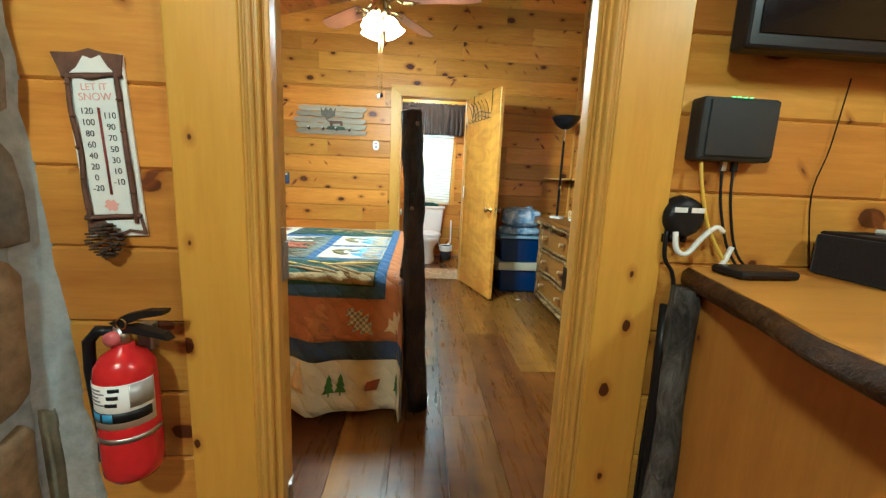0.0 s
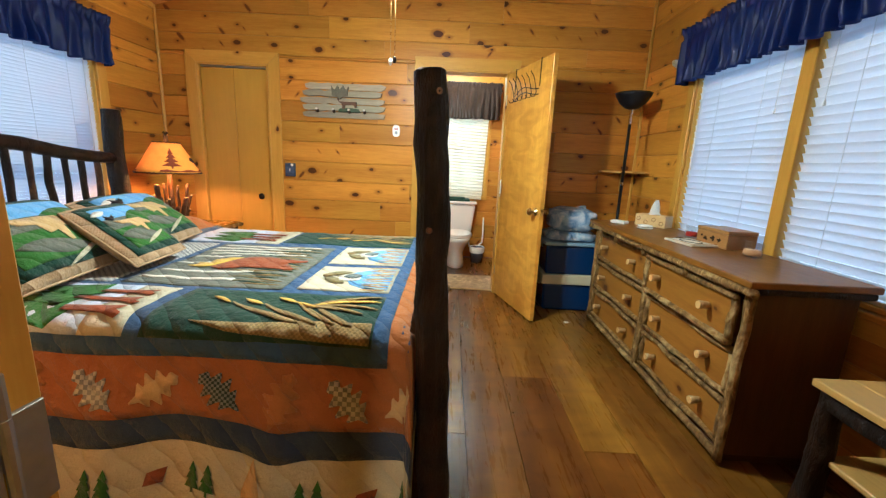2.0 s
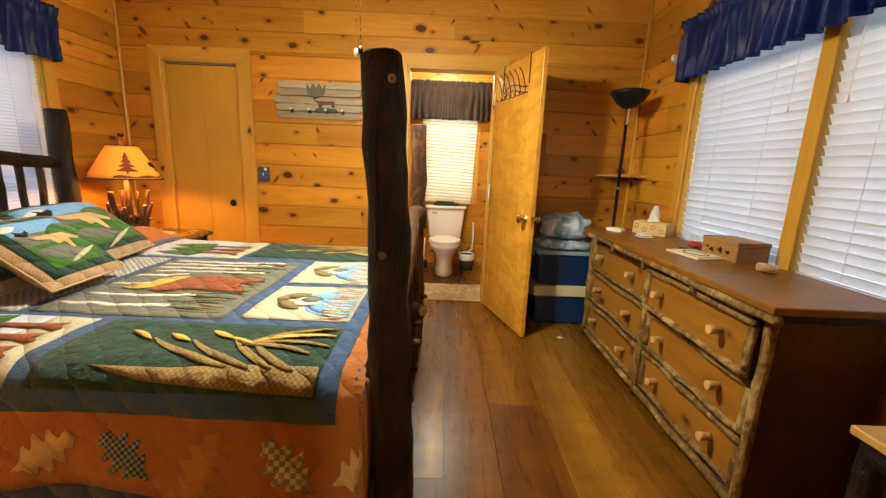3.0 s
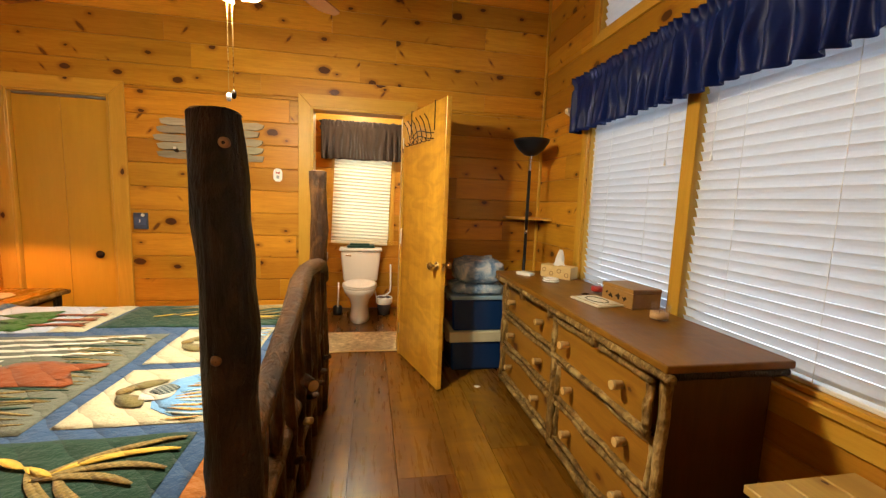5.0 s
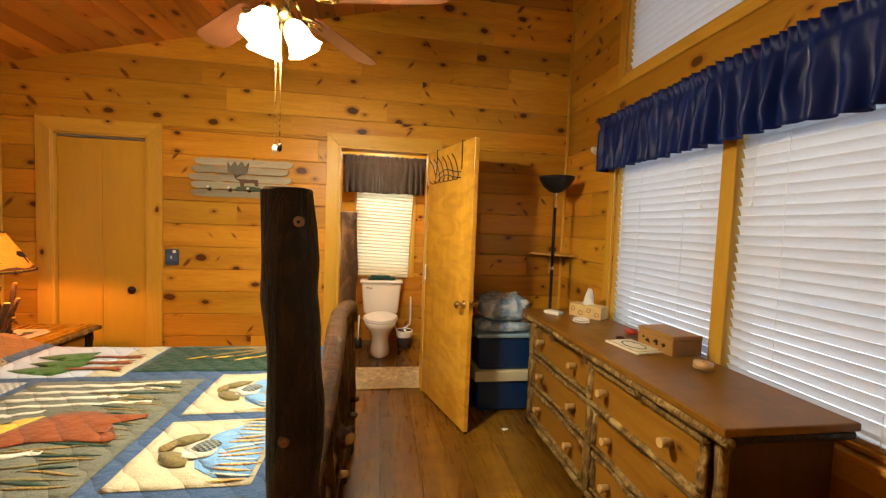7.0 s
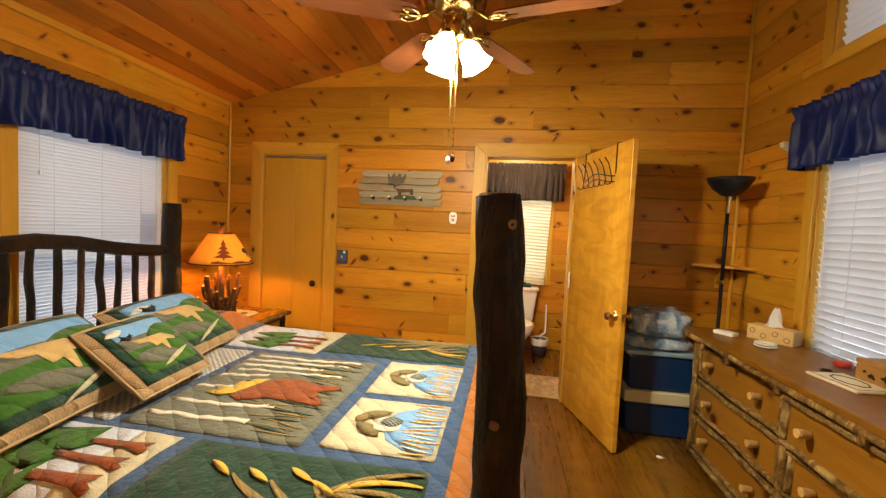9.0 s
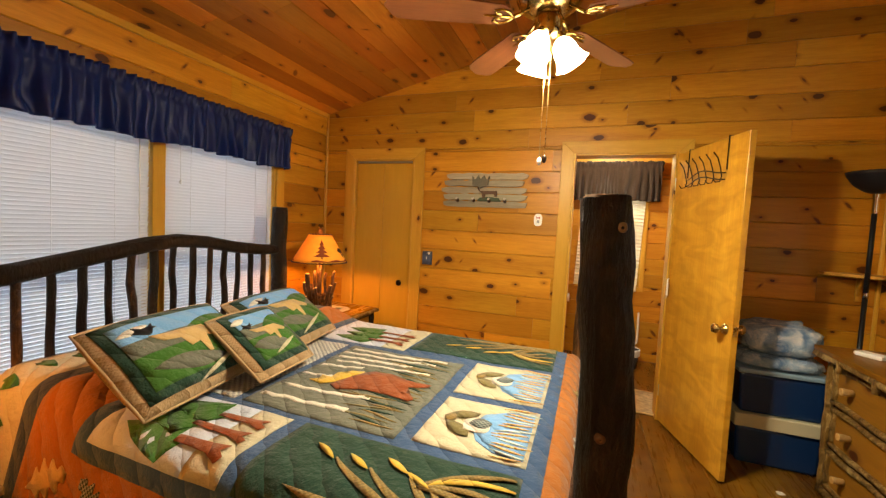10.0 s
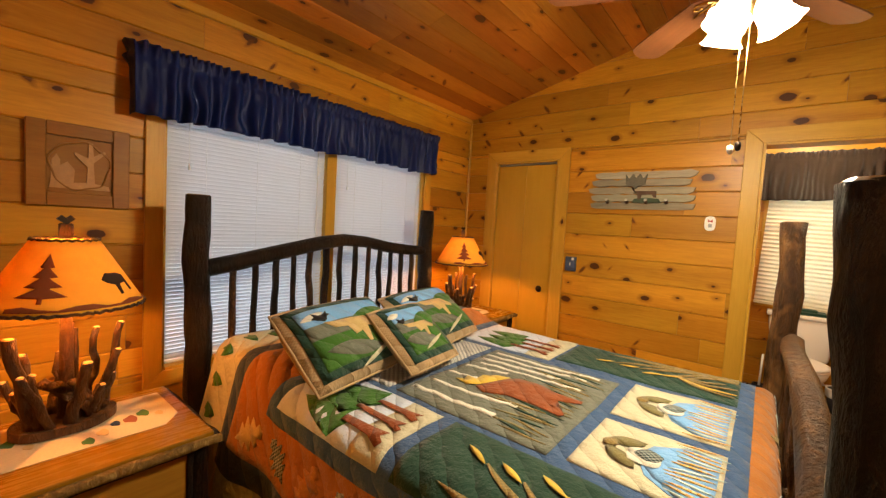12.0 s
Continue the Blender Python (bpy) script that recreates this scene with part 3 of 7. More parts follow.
def blind(label, axis, depth, sign, u0, u1, z0, z1, pitch, slat, tilt, cord_side=1, cords=2, bottom=True):
    """A Venetian blind: head rail, slats, bottom rail, ladder cords, pull cord and wand."""
    b = thing("window_blind", 0, 0, 0, label, "blind", group="window blinds")
    mid = (u0 + u1) / 2
    part("head_rail", box_on(axis, u0, u1, depth - 0.025, depth + 0.025, z1 - 0.045, z1, 0.003), WHITE, b)
    n = int((z1 - 0.05 - z0 - 0.02) / pitch)
    # one slat: a shallow arc in section
    prof = []
    for k in range(5):
        f = k / 4 - 0.5
        prof.append((f * slat, 0.06 * slat * (1 - (2 * f) ** 2)))
    prof += [(x, y - 0.0014) for x, y in prof[::-1]]
    ct, st = math.cos(tilt), math.sin(tilt)
    prof = [(x * ct - y * st, x * st + y * ct) for x, y in prof]
    bm = prism([(sign * p[0], p[1]) for p in prof], axis, u0 + 0.004 - mid, u1 - 0.004 - mid)
    first = part("slat", bm, BLIND, b, smooth=False)
    first.location = plan(axis, mid, depth, z1 - 0.06)
    rng = random.Random(int(u0 * 100))
    for i in range(1, n):
        s = bpy.data.objects.new("slat", first.data)
        scene.collection.objects.link(s)
        s.parent = b
        s.location = plan(axis, mid + rng.uniform(-0.002, 0.002), depth, z1 - 0.06 - i * pitch)
        s.rotation_euler[axis] = rng.uniform(-0.05, 0.05)
    if bottom:
        part("bottom_rail", box_on(axis, u0 + 0.004, u1 - 0.004, depth - slat * 0.4, depth + slat * 0.4, z0, z0 + 0.018, 0.003), WHITE, b)
    for k in range(cords):
        u = u0 + (u1 - u0) * (k + 0.5) / cords * 0.9 + (u1 - u0) * 0.05
        part("ladder_cord", tube([plan(axis, u, depth + sign * slat * 0.42, z1 - 0.05), plan(axis, u, depth + sign * slat * 0.42, z0 + 0.01)], 0.0013, 5), WHITE, b)
    u = u0 + 0.10 if cord_side < 0 else u1 - 0.10
    d = depth + sign * (slat * 0.5 + 0.012)
    part("pull_cord", tube([plan(axis, u, d, z1 - 0.05), plan(axis, u + 0.004, d, z1 - 0.36)], 0.0016, 5), WHITE, b)
    part("tassel", lathe([(0.002, 0), (0.006, -0.012), (0.007, -0.03), (0.002, -0.034)], 8, centre=plan(axis, u + 0.004, d, z1 - 0.36)), WHITE, b)
    w = u1 - 0.07 if cord_side < 0 else u0 + 0.07
    part("wand", tube([plan(axis, w, d, z1 - 0.05), plan(axis, w, d, z1 - 0.05 - (z1 - z0) * 0.6)], 0.0035, 6), WHITE, b)
    return b


def valance(name, label, axis, face, sign, u0, u1, z0, z1, depth, mat, seed=1, folds=14):
    """A gathered valance on a rod, with a ruffled heading and returns at both ends."""
    v = thing(name, 0, 0, 0, label, "valance")
    bm = bmesh.new()
    step, rows = 0.0085, 20
    n = int((u1 - u0) / step)
    pocket = z1 - 0.062
    back = face + sign * 0.012
    path = [(u0, back + sign * depth * i / 8, i / 8, -1) for i in range(8)]
    path += [(u0 + (u1 - u0) * i / n, back + sign * depth, 1.0, 0) for i in range(n + 1)]
    path += [(u1, back + sign * depth * (7 - i) / 8, (7 - i) / 8, 1) for i in range(8)]
    grid = []
    for j in range(rows + 1):
        f = j / rows
        row = []
        for i, (u, d, amp, side) in enumerate(path):
            s = i * step
            top = z1 + 0.016 * noise.noise(Vector((s * 21, seed, 0)))
            bot = z0 + 0.020 * noise.noise(Vector((s * 3.2, seed, 3))) + 0.009 * noise.noise(Vector((s * 17, seed, 5)))
            z = top + (bot - top) * f
            below = max(0.0, (pocket - z) / (pocket - z0))
            above = max(0.0, (z - pocket) / (z1 - pocket))
            gather = math.exp(-((z - pocket) / 0.012) ** 2)
            turn = s * 2 * math.pi * folds / (u1 - u0) + 5.0 * noise.noise(Vector((s * 3.1, seed, 7))) + 1.6 * noise.noise(Vector((s * 6, seed, below * 2.0)))
            wave = math.copysign(abs(math.sin(turn)) ** 0.7, math.sin(turn)) * (0.7 + 0.8 * noise.noise(Vector((s * 5, seed, 11 + below))))
            crush = noise.noise(Vector((s * 19, seed, z * 7))) + 0.6 * noise.noise(Vector((s * 34 + z * 9, seed, z * 12)))
            pleat = noise.noise(Vector((s * 40, seed, z * 3)))
            off = amp * ((0.003 + 0.034 * below ** 0.7) * wave + 0.009 * crush * min(1.0, 3 * below) + 0.016 * pleat * (1 - 0.85 * below) * (1 - 0.8 * gather) + 0.020 * above * math.sin(turn * 2.3)) - 0.012 * gather
            flare = 0.035 * side * (1 - amp) * (above + max(0.0, 1 - 6 * below) * (above <= 0))
            row.append(bm.verts.new(plan(axis, u + flare + side * 0.006 * noise.noise(Vector((s * 20, seed, z * 9))), d + sign * off, z)))
        grid.append(row)
    for a, b in zip(grid, grid[1:]):
        for i in range(len(a) - 1):
            bm.faces.new((a[i], a[i + 1], b[i + 1], b[i]))
    solid(part("valance_cloth", bm, mat, v, smooth=True), 0.002)
    part("curtain_rod", tube([plan(axis, u0 - 0.01, back + sign * 0.022, pocket), plan(axis, u1 + 0.01, back + sign * 0.022, pocket)], 0.008, 8), WHITE, v)
    for u in (u0 + 0.004, u1 - 0.004):
        part("rod_bracket", box_on(axis, u - 0.006, u + 0.006, face, back + sign * 0.022, pocket - 0.012, pocket + 0.012), WHITE, v)
    return v


window("window_1", "wide double window with pine casing, blinds lowered", 1, WEST, 1, WIN_W, (3.225,))
window("window_2", "wide double window with pine casing over the dresser", 1, EAST, -1, WIN_E, (3.205,), 0.075, sides="lrt")
window("window_3", "high upper window with pine casing and lowered blind", 1, EAST, -1, WIN_UP, (), 0.06)
window("window_4", "small bathroom window with pine casing", 0, BATH_Y, -1, WIN_B, (), 0.05, 0.12)
sill_e = structure("trim", "pine sill board and apron under the window", "trim")
part("sill_board", bx((EAST - 0.045, 2.2, 0.70), (EAST + 0.003, 4.20, 0.73), 0.006), CLEAR[1], sill_e)
part("apron", bx((EAST - 0.02, 2.23, 0.615), (EAST - 0.001, 4.17, 0.699), 0.004), CLEAR[1], sill_e)
for a, b, side in ((3.25, 4.10, 1), (2.32, 3.16, -1)):
    blind("white wide-slat blind lowered in a window over the dresser", 1, EAST + 0.03, -1, a, b, 0.755, 1.965, 0.0435, 0.05, radians(66.5), -side, 2)
blind("white wide-slat blind lowered in the high window", 1, EAST + 0.035, -1, 2.32, 4.085, 2.515, 3.325, 0.0435, 0.05, radians(66.5), 1, 3)
for a, b in ((2.206, 3.183), (3.267, 4.204)):
    blind("white mini blind lowered behind the headboard", 1, WEST - 0.03, 1, a, b, 0.545, 2.005, 0.0215, 0.025, radians(59.5), -1, 3)
valance("valance", "navy blue satin valance gathered over a window", 1, WEST, 1, 2.04, 4.285, 1.842, 2.185, 0.09, NAVY, 1, 25)
valance("valance", "navy blue satin valance gathered over the dresser window", 1, EAST, -1, 2.20, 4.215, 1.865, 2.235, 0.09, NAVY, 2, 23)

# trim: corner strips, crown strips
trim = structure("trim", "slim pine corner and ceiling strips", "trim")
for px in (EAST, WEST):
    s = -1 if px == EAST else 1
    top = 3.6 if s < 0 else 2.5
    part("corner_strip", bx((min(px, px + s * 0.022), NORTH - 0.022, 0), (max(px, px + s * 0.022), NORTH + 0.001, top), 0.006), CLEAR[2], trim)
part("ceiling_strip", bx((WEST, SOUTH, EAVE - 0.035), (WEST + 0.024, NORTH - 0.022, EAVE + 0.012), 0.006), CLEAR[1], trim)
north_trim = structure("trim", "pine casings of the closet and bathroom doorways", "trim")
casing(north_trim, 0, NORTH, -1, *CLOSET, 0.1, 0.02, "lrt")
casing(north_trim, 0, NORTH, -1, *BATH_DOOR, 0.098, 0.02, "lrt")
for h in (CLOSET, BATH_DOOR):
    for u in (h[0], h[1] - 0.018):
        part("door_jamb", bx((u + 0.001, NORTH - 0.019, 0), (u + 0.017, NORTH + 0.13, h[3]), 0.002), CLEAR[2], north_trim)
    part("door_jamb", bx((h[0] + 0.018, NORTH - 0.019, h[3] - 0.018), (h[1] - 0.018, NORTH + 0.13, h[3] - 0.001), 0.002), CLEAR[0], north_trim)

# closet: folding door of two flat panels
closet = structure("door_1", "closed folding closet door with two flat birch panels", "door")
seam = -1.322
TAN_DOOR = wood("tan_door_veneer", 2, (0.52, 0.275, 0.018), (0.58, 0.318, 0.023), (0.63, 0.352, 0.030), vary=0.0, rough=0.4, grain=4)
for a, b in ((CLOSET[0] + 0.022, seam - 0.0015), (seam + 0.0015, CLOSET[1] - 0.022)):
    part("door_panel", bx((a, NORTH + 0.012, 0.012), (b, NORTH + 0.044, 1.998), 0.002), TAN_DOOR, closet)
part("track", bx((CLOSET[0] + 0.018, NORTH + 0.02, 2.004), (CLOSET[1] - 0.018, NORTH + 0.045, 2.017), 0.001), STEEL, closet)
knob = lathe([(0.001, 0), (0.02, 0.002), (0.03, 0.010), (0.024, 0.022), (0.010, 0.028), (0.010, 0.036)], 16)
bmesh.ops.transform(knob, matrix=pose(-1.109, NORTH - 0.024, 0.854, -90), verts=knob.verts)
part("door_knob", knob, IRON, closet, "dark bronze knob", True)


def leaf(name, label, hinge, free, thick, z0, z1, side, mat=None, knobs=(-1, 1)):
    """A flush door leaf from its hinge to its free edge (places in plan), with knobs on both faces. side: +1 if the body lies to the left of that line."""
    h, f = Vector((*hinge, 0)), Vector((*free, 0))
    w = (f - h).length
    d = structure(name, label, "door")
    turn = math.degrees(math.atan2(f.y - h.y, f.x - h.x))
    d.matrix_world = pose(h.x, h.y, 0, 0, 0, turn)
    lo, hi = sorted((0.0, side * thick))
    part("door_panel", bx((0, lo, z0), (w, hi, z1), 0.002), mat or BIRCH, d)
    for s in knobs:
        edge = hi if s > 0 else lo
        kb = lathe([(0.032, 0), (0.032, 0.006), (0.012, 0.012), (0.010, 0.035), (0.026, 0.046), (0.030, 0.058), (0.024, 0.070), (0.001, 0.073)], 18)
        bmesh.ops.transform(kb, matrix=pose(w - 0.065, edge, 0.90, -90 * s), verts=kb.verts)
        part("door_knob", kb, BRASS, d, "brass door knob", True)
    part("latch_plate", bx((w - 0.001, (lo + hi) / 2 - 0.011, 0.872), (w + 0.002, (lo + hi) / 2 + 0.011, 0.928), 0.0008), BRASS, d)
    for z in (0.24, 1.0, 1.82):
        part("hinge", tube([(-0.004, edge if side < 0 else lo, z - 0.045), (-0.004, edge if side < 0 else lo, z + 0.045)], 0.006, 8), STEEL, d)
    return d


bath_leaf = leaf("door_2", "birch veneer bathroom door standing half open", (1.166, 4.895), (1.385, 4.155), 0.035, 0.012, 2.04, 1)
bed_leaf = leaf("door_3", "birch veneer bedroom door folded back to the wall", (0.306, 1.388), (-0.440, 1.458), 0.035, 0.012, 2.03, -1, knobs=(1,))

CASE_PINE = wood("casing_pine", 2, (0.54, 0.275, 0.012), (0.63, 0.345, 0.018), (0.69, 0.39, 0.028), knots=0.5, vary=0.0, cell=8.0, coat=0.08, knot_size=1.15)
# entry doorway: jambs, stops, stepped casing, hinge plates, strike plate
entry = structure("trim", "broad stepped pine casing round the bedroom doorway", "trim")
x0, x1, zt = ENTRY[0], ENTRY[1], ENTRY[3]
for u, s in ((x0, -1), (x1, 1)):
    lo, hi = sorted((u, u + s * 0.02))
    part("door_jamb", bx((lo, 1.302, 0), (hi, 1.378, zt), 0.002), CLEAR[2], entry)
    lo, hi = sorted((u - s * 0.012, u))
    part("door_stop", bx((lo, 1.304, 0), (hi, 1.338, zt - 0.012), 0.002), CLEAR[2], entry)
    moulding = [(0.004, 0.0), (0.004, 0.011), (0.007, 0.015), (0.012, 0.0155), (0.015, 0.012), (0.017, 0.012), (0.019, 0.019), (0.023, 0.0225), (0.028, 0.0225), (0.032, 0.019), (0.034, 0.0145), (0.037, 0.0145), (0.040, 0.018), (0.0435, 0.018), (0.0435, 0.0)]
    part("casing_moulding", prism([(u + s * w, 1.3005 - d) for w, d in moulding], 2, 0, zt + 0.02), CLEAR[2], entry)
    lo, hi = sorted((u + s * 0.044, u + s * 0.20))
    part("casing_board", bx((lo, 1.279, 0), (hi, 1.3005, zt + 0.02), 0.004, seg=2), CASE_PINE, entry)
part("door_jamb", bx((x0, 1.302, zt), (x1, 1.378, zt + 0.02), 0.002), CLEAR[0], entry)
part("casing_board", bx((x0 - 0.19, 1.279, zt + 0.021), (x1 + 0.19, 1.3005, zt + 0.19), 0.004), PINE[0], entry)
for z in (0.25, 0.955, 1.80):
    part("hinge_plate", bx((x0 - 0.0005, 1.342, z - 0.05), (x0 + 0.002, 1.379, z + 0.05), 0.0006), STEEL, entry, "worn steel hinge plate")
    part("hinge_plate", bx((x0 - 0.019, 1.389, z - 0.05), (x0 + 0.0025, 1.421, z + 0.05), 0.0006), STEEL, entry, "worn steel hinge plate")
    part("hinge_pin", tube([(x0 + 0.002, 1.386, z - 0.05), (x0 + 0.002, 1.386, z + 0.05)], 0.005, 8), STEEL, entry)
part("strike_plate", bx((x1 - 0.002, 1.352, 0.905), (x1 + 0.0005, 1.392, 0.965), 0.0006), IRON, entry, "dark metal strike plate")

# ---- bed ----
BED_TOP = 0.695
S_EDGE, N_EDGE, F_EDGE = 2.37, 3.90, 0.53
FOOT_X, HEAD_X = 0.615, -1.70

bed = thing("log_bed", -0.55, 3.13, 0, "rustic bed with dark bark log posts and spindles", "bed")
OFF = Vector((-0.55, 3.13, 0))


def bed_part(name, bm, mat, label="", smooth=True):
    bmesh.ops.translate(bm, vec=-OFF, verts=bm.verts)
    return part(name, bm, mat, bed, label, smooth)


def post(x0, y0, x1, y1, r, top, seed, mat, label):
    """A bark post with a worn flat top and a few knots."""
    p = bed_part("post", log((x0, y0, 0), (x1, y1, top), r * 1.06, r * 0.98, 22, 18, 0.008, 0.22, seed), mat, label)
    bm = lathe([(0.001, 0.004), (r * 0.8, 0.004), (r * 0.92, -0.002)], 18, centre=(x1 - OFF.x, y1 - OFF.y, top - OFF.z))
    part("cut_top", bm, plain("post_top", (0.34, 0.24, 0.16), 0.2, 0, 0.3, 50), p)
    return p


near = post(0.68, 2.262, 0.612, 2.315, 0.051, 1.49, 3, BARK, "dark bark foot post with a knot near the top")
ring = lathe([(0.003, 0.002), (0.0065, 0.003), (0.010, 0.0), (0.012, -0.006)], 14)
bmesh.ops.transform(ring, matrix=Matrix.Translation(-OFF) @ look((0.640, 2.270, 1.432), (0.49, 2.8, 1.47)), verts=ring.verts)
part("knot", ring, plain("pale_knot", (0.20, 0.10, 0.035), 0.45, 0, 0.3), near, "pale ringed knot", True)
ring = lathe([(0.001, 0.002), (0.006, 0.0025), (0.009, 0.0), (0.011, -0.006)], 14)
bmesh.ops.transform(ring, matrix=Matrix.Translation(-OFF) @ look((0.628, 2.243, 1.04), (0.55, 2.9, 1.05)), verts=ring.verts)
part("knot", ring, plain("amber_knot", (0.11, 0.042, 0.012), 0.45, 0, 0.4), near, "amber worn knot", True)
post(0.60, 4.01, 0.588, 4.013, 0.05, 1.50, 5, PEELED, "brown foot post")
post(HEAD_X, 2.27, HEAD_X, 2.255, 0.058, 1.47, 7, BARK, "dark bark head post")
post(HEAD_X, 3.96, HEAD_X, 3.965, 0.058, 1.50, 9, BARK, "dark bark head post")
# headboard: arched rail, bottom rail, spindles
arch = [(2.30, 1.105), (2.45, 1.130), (2.70, 1.180), (2.95, 1.232), (3.14, 1.252), (3.33, 1.240), (3.55, 1.200), (3.75, 1.180), (3.93, 1.172)]
bed_part("head_rail", tube([(HEAD_X + 0.01 * math.sin(7 * y), y, z) for y, z in arch], [0.045, 0.046, 0.044, 0.043, 0.042, 0.040, 0.040, 0.038, 0.036], 14, rough=0.18, seed=2), BARK, "arched bark rail of the headboard")
bed_part("lower_rail", log((HEAD_X, 2.28, 0.50), (HEAD_X, 3.95, 0.50), 0.036, 0.034, seed=4), BARK)


def arch_z(y):
    for (a, za), (b, zb) in zip(arch, arch[1:]):
        if a <= y <= b:
            return za + (zb - za) * (y - a) / (b - a)
    return arch[-1][1]


for i, y in enumerate((2.425, 2.541, 2.661, 2.773, 2.887, 3.001, 3.114, 3.231, 3.348, 3.461, 3.570, 3.685, 3.80)):
    r = 0.024 if i == 5 else 0.0195 + 0.002 * math.sin(i * 3.7)
    bed_part("spindle", log((HEAD_X, y, 0.50), (HEAD_X + 0.006 * math.sin(i), y + 0.004, arch_z(y) - 0.02), r, r * 0.9, 8, 10, 0.008, 0.2, 20 + i), BARK if i % 4 else PEELED)
# footboard: arched peeled log, rails, spindles with cut twig ends
farch = [(2.32, 0.70), (2.50, 0.775), (2.70, 0.85), (2.95, 0.925), (3.20, 0.975), (3.45, 0.99), (3.65, 0.985), (3.82, 0.965), (3.90, 0.93), (3.97, 0.86)]
bed_part("foot_rail", tube([(FOOT_X + 0.012 * math.sin(5 * y), y, z) for y, z in farch], [0.036, 0.038, 0.039, 0.039, 0.038, 0.038, 0.038, 0.037, 0.036, 0.034], 16, rough=0.34, seed=12), PEELED, "arched brown varnished log of the footboard")
bed_part("lower_rail", log((FOOT_X, 2.30, 0.30), (FOOT_X - 0.01, 4.0, 0.32), 0.038, 0.036, seed=14), PEELED)
bed_part("middle_rail", log((FOOT_X + 0.005, 2.30, 0.50), (FOOT_X - 0.01, 4.0, 0.52), 0.028, 0.028, seed=15), PEELED)
for i, y in enumerate((2.52, 2.72, 2.92, 3.12, 3.32, 3.52, 3.72, 3.88)):
    z1 = 0.78 + 0.20 * min(1, (y - 2.45) / 0.8)
    bed_part("spindle", log((FOOT_X + 0.012, y, 0.12), (FOOT_X + 0.004, y + 0.02 * math.sin(i * 2), z1 - 0.02), 0.024, 0.02, 8, 10, 0.014, 0.25, 40 + i), PEELED)
    stub = log((FOOT_X + 0.02, y, 0.40 + 0.03 * math.sin(i * 5)), (FOOT_X + 0.062, y - 0.03, 0.42 + 0.03 * math.sin(i * 5)), 0.016, 0.014, 3, 8, 0.002, 0.1, 60 + i)
    bed_part("twig_stub", stub, CUT_END if i == 3 else PEELED)
bed_part("twig_stub", log((FOOT_X + 0.0, 3.16, 0.60), (FOOT_X + 0.075, 3.05, 0.605), 0.025, 0.024, 4, 12, 0.002, 0.1, 91), PEELED)
stub_end = lathe([(0.0005, 0.003), (0.021, 0.003), (0.0235, -0.002)], 14)
bmesh.ops.transform(stub_end, matrix=look((FOOT_X + 0.075, 3.05, 0.605), (FOOT_X - 0.0, 3.16, 0.60)), verts=stub_end.verts)
bed_part("cut_end", stub_end, CUT_END, "pale cut twig end")
bed_part("side_rail", log((HEAD_X, 2.36, 0.30), (FOOT_X, 2.36, 0.30), 0.04, 0.04, seed=16), BARK)
bed_part("side_rail", log((HEAD_X, 3.92, 0.30), (FOOT_X, 3.92, 0.30), 0.04, 0.04, seed=17), BARK)
mattress = thing("mattress", -0.55, 3.135, 0.26, "thick mattress on a box spring, covered by the quilt", "mattress")
part("box_spring", bx((-1.06, -0.72, 0.0), (0.98, 0.72, 0.2), 0.02), Q_WHITE, mattress)
part("mattress_pad", bx((-1.06, -0.72, 0.205), (0.98, 0.72, BED_TOP - 0.26 - 0.012), 0.05, seg=3), Q_WHITE, mattress)

# ---- quilt ----
quilt = thing("quilt", 0, 0, 0, "patchwork quilt with woodland patches, spread over the bed", "quilt")


def edge(s, r, lean):
    """How far out and down cloth lies, s past an edge."""
    if s <= 0:
        return 0.0, 0.0
    a = min(s / r, lean)
    rest = max(0.0, s - r * lean)
    return r * math.sin(a) + rest * math.cos(lean), r * (1 - math.cos(a)) + rest * math.sin(lean)


def drape(u, v, lift=0.0):
    """The quilt's place for its own flat coordinates (metres along and across the bed)."""
    def at(u, v):
        ox, dzx = edge(u - F_EDGE, 0.05, radians(86))
        sy = S_EDGE - v
        oy, dzy = edge(sy, 0.10, radians(76))
        on, dzn = edge(v - N_EDGE, 0.09, radians(84))
        dzy = max(dzy, dzn)
        dz = (dzx ** 3 + dzy ** 3) ** (1 / 3)
        x = min(u, F_EDGE) + ox
        y = max(min(v, N_EDGE), S_EDGE) - oy + on
        z = BED_TOP - dz
        hang = max(0.0, min(1.0, (sy - 0.12) / 0.55))
        if hang > 0:
            fold = math.sin(u * 17 + 1.6) * 0.5 + math.sin(u * 9.3 + 0.4) * 0.5
            y -= hang * (0.035 * fold + 0.01)
            z += hang * 0.030 * math.sin(u * 8.1 + 2.0)
            y -= hang * 0.055 * math.exp(-((u - 0.17) / 0.07) ** 2)
            z -= hang * (0.03 * math.exp(-((u - 0.17) / 0.09) ** 2) + 0.11 * max(0.0, (u - 0.34) / 0.5))
        h = max(0.0, min(1.0, (-0.86 - u) / 0.34))
        z += 0.085 * h * h * (3 - 2 * h) * max(0.0, 1 - dzy * 2)
        z += 0.006 * noise.noise(Vector((u * 3.1, v * 3.1, 1))) + 0.0035 * noise.noise(Vector((u * 11, v * 11, 4)))
        return Vector((x, y, max(z, 0.012)))
    p = at(u, v)
    if lift:
        e = 0.004
        n = (at(u + e, v) - p).cross(at(u, v + e) - p).normalized()
        p = p + n * lift
    return p


